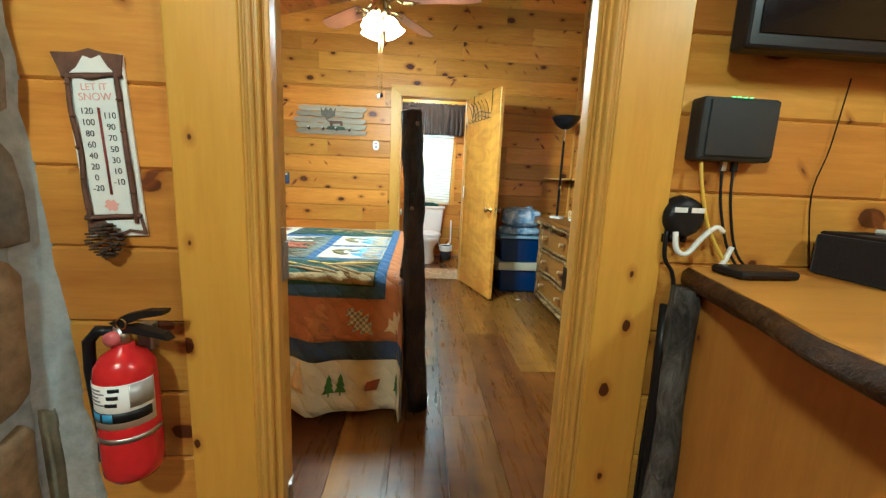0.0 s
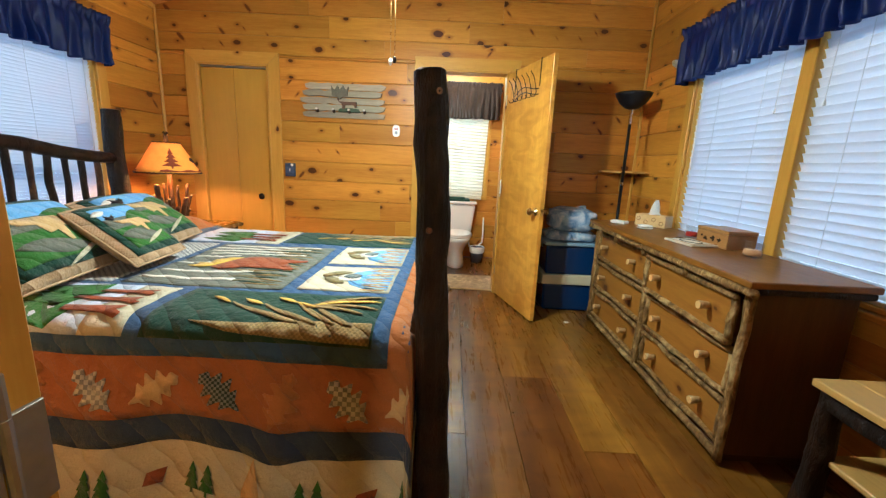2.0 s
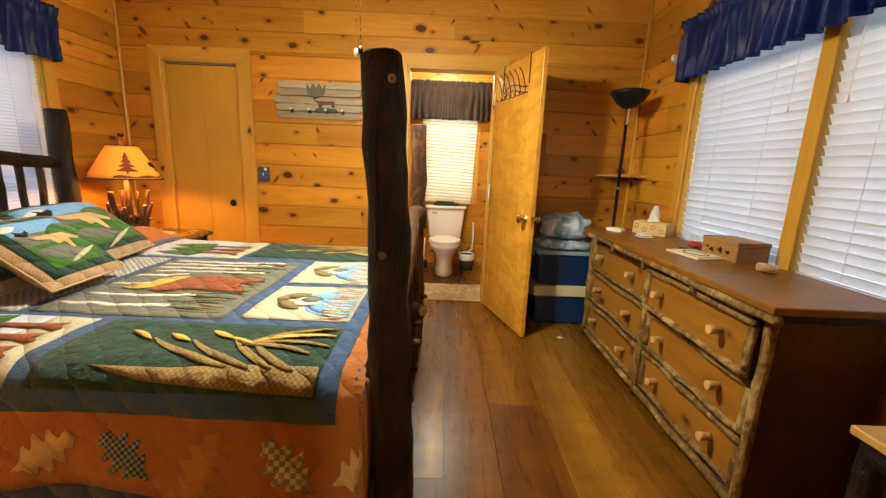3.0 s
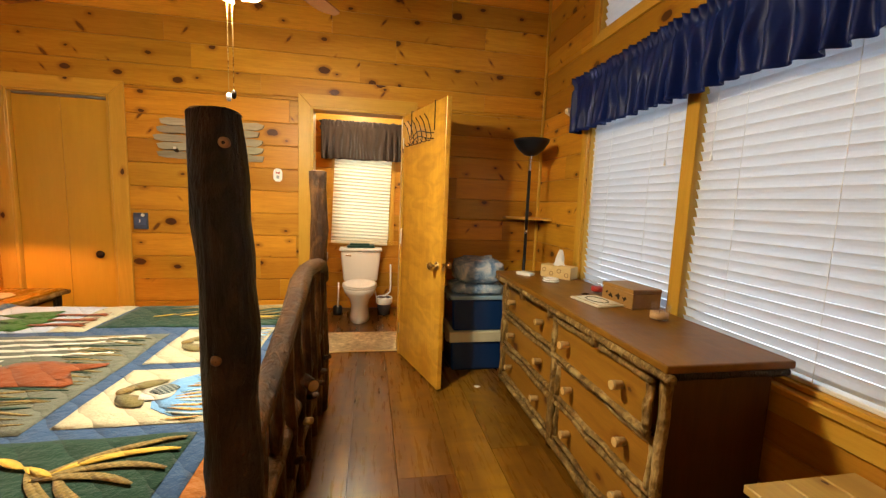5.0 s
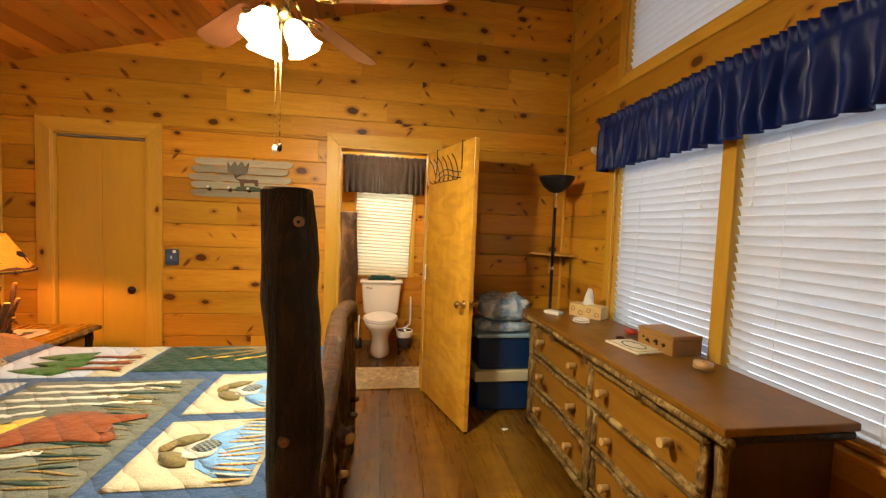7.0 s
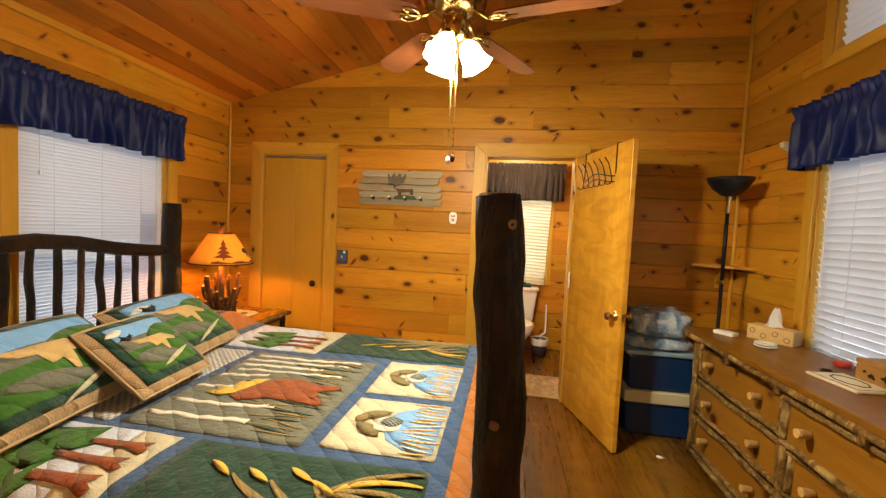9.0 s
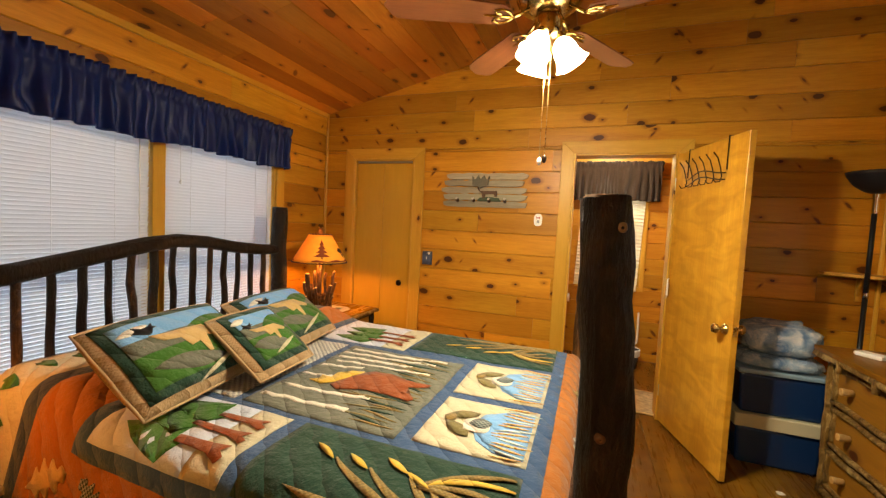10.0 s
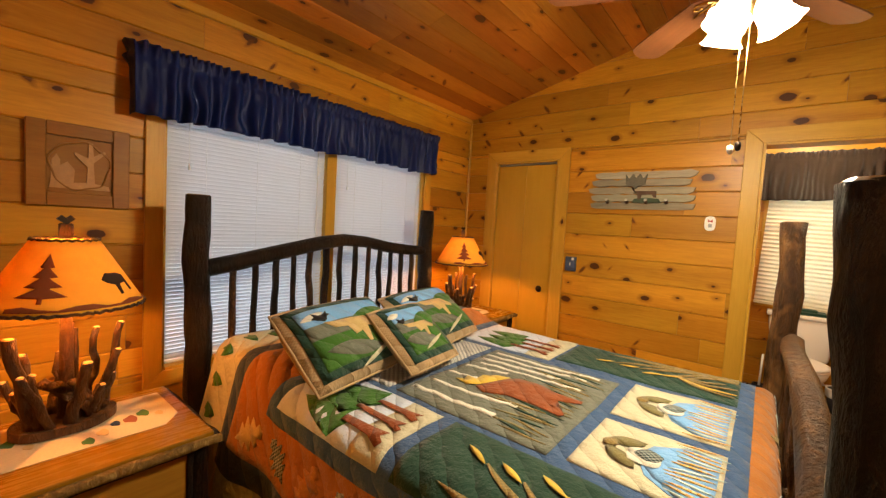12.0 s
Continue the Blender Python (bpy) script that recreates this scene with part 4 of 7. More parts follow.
def sheet(name, u0, u1, v0, v1, mat, lift, parent=None, step=0.03, label=""):
    """A rectangular patch laid on the quilt."""
    bm = bmesh.new()
    lay = bm.loops.layers.uv.new("UVMap")
    nu, nv = max(1, round((u1 - u0) / step)), max(1, round((v1 - v0) / step))
    grid = [[bm.verts.new(drape(u0 + (u1 - u0) * i / nu, v0 + (v1 - v0) * j / nv, lift)) for i in range(nu + 1)] for j in range(nv + 1)]
    for j in range(nv):
        for i in range(nu):
            f = bm.faces.new((grid[j][i], grid[j][i + 1], grid[j + 1][i + 1], grid[j + 1][i]))
            for lp, (a, b) in zip(f.loops, ((i, j), (i + 1, j), (i + 1, j + 1), (i, j + 1))):
                lp[lay].uv = (u0 + (u1 - u0) * a / nu, v0 + (v1 - v0) * b / nv)
    ob = part(name, bm, mat, parent or quilt, label, True)
    return solid(ob, 0.0024)


def shape(name, pts, mat, lift=0.006, parent=None, surface=drape):
    """A cut-out of cloth sewn on, from its outline in the sheet's coordinates."""
    bm = bmesh.new()
    lay = bm.loops.layers.uv.new("UVMap")
    vs = [bm.verts.new((p[0], p[1], 0)) for p in pts]
    f = bm.faces.new(vs)
    bmesh.ops.triangulate(bm, faces=[f])
    for _ in range(2):
        long = [e for e in bm.edges if e.calc_length() > 0.06]
        if long:
            bmesh.ops.subdivide_edges(bm, edges=long, cuts=1)
            bmesh.ops.triangulate(bm, faces=bm.faces[:])
    for face in bm.faces:
        for lp in face.loops:
            lp[lay].uv = lp.vert.co.xy
    for v in bm.verts:
        v.co = surface(v.co.x, v.co.y, lift)
    ob = part(name, bm, mat, parent or quilt, "", True)
    return solid(ob, 0.002)


def leafy(cu, cv, length, width, turn, lobes=4):
    """The outline of a lobed leaf."""
    pts = [(-length * 0.62, -width * 0.02), (-length * 0.62, width * 0.02)]
    n = lobes * 6
    for side in (1, -1):
        for k in (range(1, n) if side == 1 else range(n - 1, 0, -1)):
            f = k / n
            hull = math.sin(math.pi * (f ** 0.85 * 0.94 + 0.05)) ** 0.8
            lobe = 0.70 + 0.30 * math.cos(2 * math.pi * (f * lobes - 0.55))
            pts.append((length * (f - 0.5) + 0.05 * length * lobe, side * width / 2 * hull * lobe))
        if side == 1:
            pts.append((length * 0.54, 0.0))
    c, s = math.cos(turn), math.sin(turn)
    return [(cu + x * c - y * s, cv + x * s + y * c) for x, y in pts]


def blade(points, width):
    """A curved strip through points, tapering to both ends."""
    n = len(points)
    left, right = [], []
    for k, p in enumerate(points):
        a, b = points[max(0, k - 1)], points[min(n - 1, k + 1)]
        d = math.hypot(b[0] - a[0], b[1] - a[1])
        w = width / 2 * (0.12 + math.sin(math.pi * (0.06 + 0.9 * k / (n - 1))) ** 0.7)
        left.append((p[0] - (b[1] - a[1]) / d * w, p[1] + (b[0] - a[0]) / d * w))
        right.append((p[0] + (b[1] - a[1]) / d * w, p[1] - (b[0] - a[0]) / d * w))
    return left + right[::-1]


def bend(a, b, sag, n=9):
    """Points of a bowed line from a to b; sag: how far its middle lies off."""
    d = math.hypot(b[0] - a[0], b[1] - a[1])
    return [(a[0] + (b[0] - a[0]) * f - (b[1] - a[1]) / d * sag * 4 * f * (1 - f), a[1] + (b[1] - a[1]) * f + (b[0] - a[0]) / d * sag * 4 * f * (1 - f)) for f in [k / (n - 1) for k in range(n)]]


def wedge(cu, cv, length, width, turn):
    """A long pointed oval."""
    pts = [(length * (k / 8 - 0.5), width / 2 * math.sin(math.pi * k / 8) ** 0.8) for k in range(9)]
    pts += [(x, -y) for x, y in pts[-2:0:-1]]
    c, s = math.cos(turn), math.sin(turn)
    return [(cu + x * c - y * s, cv + x * s + y * c) for x, y in pts]


def fir(cu, cv, w, h, up=(0, 1)):
    """A small stepped tree outline."""
    pts = [(-0.06, 0), (-0.06, 0.15), (-0.5, 0.15), (-0.25, 0.42), (-0.4, 0.42), (-0.16, 0.7), (-0.26, 0.7), (0, 1)]
    pts += [(-x, y) for x, y in pts[-2::-1]]
    return [(cu + x * w * up[1] + y * h * up[0], cv + y * h * up[1] + x * w * up[0]) for x, y in pts]


U0, U1 = -1.52, F_EDGE + 0.40
VS, VN = 1.695, 4.42
sheet("cream_border", U0, U1, VS, VN, Q_CREAM, 0.0, step=0.035)
# borders, from the outside in, then the blocks of the middle
R0, R1, RS, RN = -1.28, 0.85, 1.925, 4.22
sheet("blue_band", R0, R1, RS, RN, Q_NAVY_SHADE, 0.003)
sheet("rust_border", R0 + 0.085, R1 - 0.07, RS + 0.085, RN - 0.085, Q_RUST, 0.006)
M0, M1, MS, MN = -0.98, 0.508, 2.205, 3.97
sheet("blue_frame", M0, M1, MS, MN, Q_BLUE, 0.009)
B = 0.055
cu1, cv0, cv1 = 0.02, 2.645, 3.42
sheet("grey_block", -0.635, cu1, cv0 - 0.02, cv1, Q_GREY, 0.012)
sheet("plaid_block", -0.98 + B, -0.678, cv0 - 0.02, cv1, Q_PLAID, 0.012)
sheet("cream_block", cu1 + B, M1 - B, cv0, 3.03, Q_CREAM, 0.012)
sheet("cream_block", cu1 + B, M1 - B, 3.03 + B, cv1 + 0.06, Q_CREAM, 0.012)
sheet("green_block", -0.30, M1 - B, MS + B, cv0 - B, Q_GREEN, 0.012)
sheet("green_block", -0.34, M1 - B, cv1 + B + 0.05, MN - B, Q_GREEN, 0.012)
for v0, v1 in ((MS + B, cv0 - B), (cv1 + B, MN - B)):
    sheet("sky_block", M0 + B, -0.50, v0, v1, Q_HAZE, 0.012)
    sheet("cream_block", -0.50, -0.30 - B, v0, v1, Q_CREAM, 0.012)
rq = random.Random(8)
L = 0.015
# pale stripes and tall grasses of the middle block, with a plain brown shape
for k, (a, b, v, w) in enumerate(((-0.60, -0.06, 3.355, 0.026), (-0.62, -0.10, 3.29, 0.020), (-0.61, -0.20, 3.225, 0.026), (-0.58, -0.08, 3.165, 0.018), (-0.61, -0.40, 3.09, 0.022), (-0.62, -0.42, 2.96, 0.018), (-0.60, -0.20, 2.815, 0.024), (-0.615, -0.23, 2.705, 0.026))):
    n = 12
    mid = [(a + (b - a) * i / n, v + 0.03 * i / n + 0.004 * math.sin(i * 1.9 + k)) for i in range(n + 1)]
    rag = [0.5 + 0.12 * math.sin(i * 2.7 + 2 * k) for i in range(n + 1)]
    shape("white_strip", [(u, y - w * r) for (u, y), r in zip(mid, rag)] + [(u, y + w * r) for (u, y), r in zip(mid[::-1], rag)], Q_WHITE, L)
shape("brown_shape", [(-0.43, 2.90), (-0.37, 2.865), (-0.28, 2.905), (-0.14, 2.90), (-0.05, 2.885), (-0.04, 2.91), (-0.13, 2.955), (-0.11, 3.01), (-0.03, 3.06), (-0.03, 3.085), (-0.15, 3.075), (-0.22, 3.11), (-0.33, 3.10), (-0.38, 3.04), (-0.42, 2.97)], Q_BROWN, L + 0.003)
shape("tan_shape", [(-0.54, 2.90), (-0.47, 2.885), (-0.43, 2.92), (-0.39, 3.0), (-0.36, 3.08), (-0.42, 3.06), (-0.43, 3.01), (-0.47, 3.02), (-0.47, 2.965), (-0.52, 2.97), (-0.51, 2.93)], Q_WHEAT, L + 0.004)
for k in range(34):
    v = cv0 + 0.03 + k * 0.0215
    long = rq.uniform(0.14, 0.34)
    shape("grass_blade", wedge(0.0 - long / 2 + rq.uniform(-0.07, 0.0), v, long, rq.uniform(0.010, 0.017), rq.uniform(-0.30, 0.10)), (Q_STALK, Q_GREEN, Q_OLIVE)[k % 3], L)
# the two light blocks: water, reeds and plain oval shapes
for v0, v1 in ((cv0, 3.03), (3.03 + B, cv1 + 0.06)):
    mid = (v0 + v1) / 2
    shape("pond", [(0.44, v0 + 0.03), (0.44, v1 - 0.03), (0.34, v1 - 0.05), (0.26, v1 - 0.10), (0.23, mid), (0.27, v0 + 0.09), (0.34, v0 + 0.04)], Q_SKY, L)
    for k in range(15):
        v = v0 + 0.02 + k * (v1 - v0 - 0.04) / 14
        shape("reed", wedge(0.385 + rq.uniform(-0.012, 0.008), v, rq.uniform(0.10, 0.15), 0.011, rq.uniform(-0.2, 0.2)), (Q_AMBER, Q_PALE, Q_AMBER)[k % 3], L + 0.003)
    shape("oval_patch", wedge(0.185, mid + 0.055, 0.13, 0.06, 0.5), Q_OLIVE, L + 0.003)
    shape("oval_patch", wedge(0.145, mid + 0.01, 0.06, 0.045, 1.2), Q_STALK, L + 0.005)
    shape("oval_patch", wedge(0.19, mid - 0.055, 0.13, 0.065, 2.5), Q_OLIVE, L + 0.003)
    shape("oval_patch", wedge(0.25, mid - 0.01, 0.11, 0.11, 0.8), Q_WHITE, L + 0.004)
    shape("dark_patch", wedge(0.262, mid + 0.005, 0.085, 0.07, 0.3), Q_CHECK, L + 0.006)
# wheat on the green blocks
for base, sgn in ((2.275, 1), (3.90, -1)):
    def w(u, v):
        return (u, base + sgn * v)
    shape("stalk_band", [w(-0.16, 0.045), w(-0.02, 0.012), (0.20, base - sgn * 0.004), (0.445, base - sgn * 0.008), w(0.445, 0.065), w(0.26, 0.060), w(0.06, 0.045)], Q_STALK, L)
    for k, (u, v) in enumerate(((-0.10, 0.195), (0.02, 0.190), (0.135, 0.215), (0.215, 0.175))):
        shape("wheat_leaf", blade(bend(w(0.20 + 0.06 * k, 0.05), w(u + 0.015, v - 0.012), sgn * 0.018), 0.021), Q_STALK, L + 0.002)
        shape("wheat_ear", wedge(u - 0.03, base + sgn * v, 0.10, 0.021, -sgn * 0.5), Q_WHEAT, L + 0.005)
    for u, v, sag, m in ((0.44, 0.285, 0.03, Q_STALK), (0.445, 0.235, 0.035, Q_WHEAT), (0.445, 0.165, 0.03, Q_STALK), (0.40, 0.115, 0.02, Q_STALK)):
        shape("wheat_leaf", blade(bend(w(0.19, 0.145), w(u, v), sgn * sag), 0.020), m, L + 0.004)
# trees on the sky blocks
for k, v in enumerate((2.345, 2.425, 2.505, 3.565, 3.645, 3.735)):
    d = 0.03 * (k % 2)
    shape("tree_crown", fir(-0.57 - d, v, 0.15, 0.27, (-1, 0)), Q_LEAF, L + 0.001 * (k % 3))
    shape("tree_trunk", [(-0.60 - d, v - 0.012), (-0.46, v - 0.016), (-0.40, v - 0.036), (-0.39, v - 0.015), (-0.42, v), (-0.40, v + 0.024), (-0.46, v + 0.016), (-0.60 - d, v + 0.012)], Q_BROWN, L + 0.004)
# leaves along the rust border
for k in range(9):
    shape("leaf_patch", leafy(-1.05 + 0.205 * k, 2.10, 0.15, 0.12, (0.5, 2.5, 1.2, 2.4)[k % 4], 4), (Q_TAN, Q_CHECK, Q_BURNT, Q_PLAID)[k % 4], 0.009)
for k in range(7):
    shape("leaf_patch", leafy(0.635, 2.42 + 0.25 * k, 0.15, 0.11, rq.uniform(0.4, 2.4), 4), (Q_STALK, Q_PALE, Q_PLAID, Q_BURNT)[k % 4], 0.009)
# firs and small shapes on the cream border
for k in range(13):
    u = -1.42 + 0.17 * k
    if k % 4 == 3:
        shape("small_patch", [(u - 0.03, 1.785), (u + 0.03, 1.785), (u + 0.045, 1.835), (u - 0.02, 1.825)], Q_BROWN, 0.005)
    elif k % 4 == 1:
        shape("small_patch", [(u - 0.03, 1.785), (u + 0.03, 1.785), (u + 0.03, 1.825), (u, 1.925), (u - 0.03, 1.825)], Q_TAN, 0.005)
    else:
        for d in (-0.028, 0.028):
            shape("fir_patch", fir(u + d, 1.765, 0.055, 0.10), Q_LEAF, 0.005)
for k in range(5):
    shape("fir_patch", fir(-1.47, 2.05 + 0.12 * k, 0.06, 0.10, (1, 0)), Q_LEAF, 0.005)


# ---- pillows ----
def pillow(name, label, m, w, h, t):
    """A quilted pillow sham: stuffed body with piped edge and a sewn picture of plain hills, sky and a plain tan shape."""
    p = thing(name, 0, 0, 0, label, "pillow", group="pillows on the bed")
    p.matrix_world = m

    def at(a, b, lift=0.0):
        ca, cb = max(-1, min(1, 2 * a / w)), max(-1, min(1, 2 * b / h))
        bulge = max(0.0, (1 - abs(ca) ** 3)) ** 0.55 * max(0.0, (1 - abs(cb) ** 3)) ** 0.55
        sag = 0.012 * noise.noise(Vector((a * 6, b * 6, w)))
        r = 1 - 0.035 * max(0.0, abs(ca) + abs(cb) - 1.35) / 0.65
        return Vector((a * r * (1 - 0.02 * (1 - abs(cb)) * abs(ca)), b * r * (1 - 0.02 * (1 - abs(ca)) * abs(cb)), t * bulge + sag * bulge + lift))
    bm = bmesh.new()
    lay = bm.loops.layers.uv.new("UVMap")
    n = 22
    for s in (1, -1):
        g = [[bm.verts.new((lambda q: (q.x, q.y, s * q.z))(at(w * (i / n - 0.5), h * (j / n - 0.5)))) for i in range(n + 1)] for j in range(n + 1)]
        for j in range(n):
            for i in range(n):
                f = bm.faces.new((g[j][i], g[j][i + 1], g[j + 1][i + 1], g[j + 1][i]))
                for lp in f.loops:
                    lp[lay].uv = lp.vert.co.xy
    bmesh.ops.remove_doubles(bm, verts=bm.verts, dist=0.0005)
    part("pillow_body", bm, Q_TRIM, p, "", True)
    rim = [(w * sx / 2 * 0.99, h * sy / 2 * 0.99) for sx, sy in ((-1, -1), (1, -1), (1, 1), (-1, 1), (-1, -1))]
    pts = []
    for (a, b), (c, d) in zip(rim, rim[1:]):
        pts += [at(a + (c - a) * k / 10, b + (d - b) * k / 10) for k in range(10)]
    part("piping", tube(pts + [pts[0]], 0.005, 6), Q_TRIM, p, "", True)

    def panel(nm, a0, a1, b0, b1, mat, lift):
        bm = bmesh.new()
        lay = bm.loops.layers.uv.new("UVMap")
        nx, ny = 14, 14
        g = [[bm.verts.new(at(a0 + (a1 - a0) * i / nx, b0 + (b1 - b0) * j / ny, lift)) for i in range(nx + 1)] for j in range(ny + 1)]
        for j in range(ny):
            for i in range(nx):
                f = bm.faces.new((g[j][i], g[j][i + 1], g[j + 1][i + 1], g[j + 1][i]))
                for lp in f.loops:
                    lp[lay].uv = lp.vert.co.xy
        solid(part(nm, bm, mat, p, "", True), 0.003)
    e = 0.034
    panel("green_frame", -w / 2 + e, w / 2 - e, -h / 2 + e, h / 2 - e * 0.6, Q_GREEN, 0.003)
    e2 = e + 0.032
    panel("meadow", -w / 2 + e2, w / 2 - e2, -h / 2 + e2, 0.02, Q_LEAF, 0.006)
    panel("hill_band", -w / 2 + e2, w / 2 - e2, 0.0, h * 0.16, Q_GREY, 0.0075)
    panel("sky", -w / 2 + e2, w / 2 - e2, h * 0.16, h / 2 - e2 * 0.8, Q_SKY, 0.007)
    s = w / 0.66
    shape("cloud_patch", wedge(-0.19 * s, h * 0.27, 0.13 * s, 0.03, 0.15), Q_WHITE, 0.010, p, at)
    shape("hill_patch", wedge(0.12 * s, h * 0.12, 0.34 * s, 0.09, 0.2), Q_LEAF, 0.011, p, at)
    shape("tan_shape", [(a * s, b * s) for a, b in ((-0.16, 0.07), (-0.09, 0.06), (0.08, 0.055), (0.16, 0.0), (0.14, -0.02), (0.07, 0.0), (0.05, -0.08), (0.03, -0.08), (0.02, -0.02), (-0.03, -0.03), (-0.05, 0.02), (-0.12, 0.03))], Q_TAN, 0.013, p, at)
    shape("dark_patch", [(a * s, b * s) for a, b in ((-0.15, 0.075), (-0.135, 0.08), (-0.12, 0.10), (-0.10, 0.105), (-0.115, 0.112), (-0.11, 0.13), (-0.13, 0.115), (-0.16, 0.112), (-0.19, 0.13), (-0.185, 0.11), (-0.205, 0.10), (-0.165, 0.095))], BLACK, 0.012, p, at)
    shape("grey_patch", wedge(-0.06 * s, -0.09 * s, 0.34 * s, 0.07, -0.15), Q_GREY, 0.010, p, at)
    shape("path_patch", wedge(0.05 * s, -0.14 * s, 0.30 * s, 0.018, 0.3), Q_CREAM, 0.012, p, at)
    return p


def leaning(x, y, z, yaw, tilt):
    """A pillow's pose: its lower edge's middle at the place, facing +x turned by yaw, leaning back by tilt from upright."""
    return pose(x, y, z, 0, 0, yaw + 90) @ pose(0, 0, 0, 90 - tilt, 0, 0)


for (x, y, z, yaw, tilt, w, h, t, nm) in ((-0.757, 2.605, 0.735, 10, 49, 0.62, 0.40, 0.075, "large"), (-0.83, 3.285, 0.735, 9, 56, 0.62, 0.42, 0.075, "large"), (-0.635, 2.889, 0.745, 6, 52, 0.395, 0.365, 0.05, "small")):
    pillow("pillow", "quilted pillow sham with green meadow and blue sky patches" if nm == "large" else "small square pillow with a green meadow patch",
           leaning(x, y, z, yaw, tilt) @ pose(0, h / 2, 0), w, h, t)

# ---- dresser ----
TAN_PEG = plain("tan_peg", (0.40, 0.25, 0.09), 0.45, 0, 0.3, 60)
dresser = thing("dresser", 2.12, 3.455, 0, "dark stained log dresser with six bark-trimmed pine drawers", "dresser")
DX, DY = 2.12, 3.455


def dpart(name, bm, mat, label="", smooth=False, parent=None):
    bmesh.ops.translate(bm, vec=(-DX, -DY, 0), verts=bm.verts)
    return part(name, bm, mat, parent or dresser, label, smooth)


dpart("dresser_top", bx((1.845, 2.565, 0.818), (2.352, 4.355, 0.847), 0.006, seg=2), STAINED, "brown stained top board")
dpart("side_panel", bx((1.915, 2.625, 0.05), (2.335, 2.648, 0.817), 0.003), STAINED_Z_SHADED)
dpart("side_panel", bx((1.915, 4.275, 0.05), (2.335, 4.298, 0.817), 0.003), STAINED_Z_SHADED)
dpart("back_panel", bx((2.325, 2.649, 0.05), (2.334, 4.274, 0.817), 0.001), STAINED_Z_SHADED)
dpart("face_frame", bx((1.935, 2.649, 0.05), (1.95, 4.274, 0.817), 0.001), STAINED_Z_SHADED)
dpart("base_board", bx((1.93, 2.649, 0.0), (2.32, 4.274, 0.049), 0.003), STAINED_Z_SHADED)
dpart("edge_log", log((1.862, 2.56, 0.800), (1.862, 4.36, 0.800), 0.019, 0.017, 26, 9, 0.004, 0.5, 71), HICKORY, "bark strip under the top edge", True)
dpart("edge_log", log((1.862, 2.575, 0.806), (2.33, 2.575, 0.806), 0.014, 0.014, 10, 8, 0.003, 0.4, 72), BARK, "", True)
for i, y in enumerate((2.632, 3.44, 4.285)):
    dpart("corner_log", log((1.908, y, 0.02), (1.908, y, 0.80), 0.021, 0.019, 14, 9, 0.004, 0.4, 75 + i), HICKORY, "bark-covered upright", True)
dpart("foot_log", log((1.905, 2.63, 0.045), (1.905, 4.29, 0.045), 0.020, 0.018, 20, 9, 0.004, 0.4, 79), HICKORY, "", True)
for i, y in enumerate((3.00, 3.43, 3.83, 4.12)):
    dpart("twig_stub", log((1.855, y, 0.822), (1.857, y, 0.752), 0.015, 0.014, 4, 8, 0.002, 0.3, 81 + i), HICKORY, "", True)


def drawer(y0, y1, z0, z1, out, seed):
    """A drawer front: pine panel in a frame of split bark sticks, with two round pegs."""
    x = 1.925 - out
    d = dpart("drawer", bx((x, y0 + 0.012, z0 + 0.012), (x + 0.02, y1 - 0.012, z1 - 0.012), 0.002), DRAWER_PINE)
    dpart("drawer_box", bx((x + 0.021, y0 + 0.03, z0 + 0.025), (1.955, y1 - 0.03, z1 - 0.03), 0.001), STAINED, parent=d)
    for k, (a, b) in enumerate((((x - 0.006, y0, z1 - 0.012), (x - 0.006, y1, z1 - 0.012)), ((x - 0.006, y0, z0 + 0.014), (x - 0.006, y1, z0 + 0.014)),
                                ((x - 0.004, y0 + 0.012, z0 + 0.026), (x - 0.004, y0 + 0.012, z1 - 0.024)), ((x - 0.004, y1 - 0.012, z0 + 0.026), (x - 0.004, y1 - 0.012, z1 - 0.024)))):
        dpart("bark_strip", log(a, b, 0.0155, 0.0145, 16 if k < 2 else 7, 9, 0.006, 0.55, seed + k), HICKORY, "", True, d)
    for f in (0.22, 0.80):
        y, z = y0 + (y1 - y0) * f, (z0 + z1) / 2 + 0.006
        kb = dpart("peg_knob", log((x - 0.004, y, z), (x - 0.052, y - 0.004, z + 0.002), 0.0165, 0.0195, 4, 10, 0.001, 0.15, seed + 9), TAN_PEG, "", True, d)
        dpart("peg_end", disc((x - 0.0535, y - 0.004, z + 0.002), 0.0180), CUT_END, "pale cut wood end", False, kb)


def disc(c, r, n=12, axis=0, t=0.003):
    return prism([(c[1] + r * math.cos(2 * math.pi * k / n), c[2] + r * math.sin(2 * math.pi * k / n)) for k in range(n)], axis, c[0] - t / 2, c[0] + t / 2)


for ci, (y0, y1) in enumerate(((2.662, 3.412), (3.468, 4.262))):
    for ri, (z0, z1) in enumerate(((0.545, 0.765), (0.305, 0.525), (0.070, 0.288))):
        drawer(y0, y1, z0, z1, 0.042 if (ci, ri) == (0, 0) else 0.006 * ((ci + ri) % 2), 100 + 20 * ci + 5 * ri)

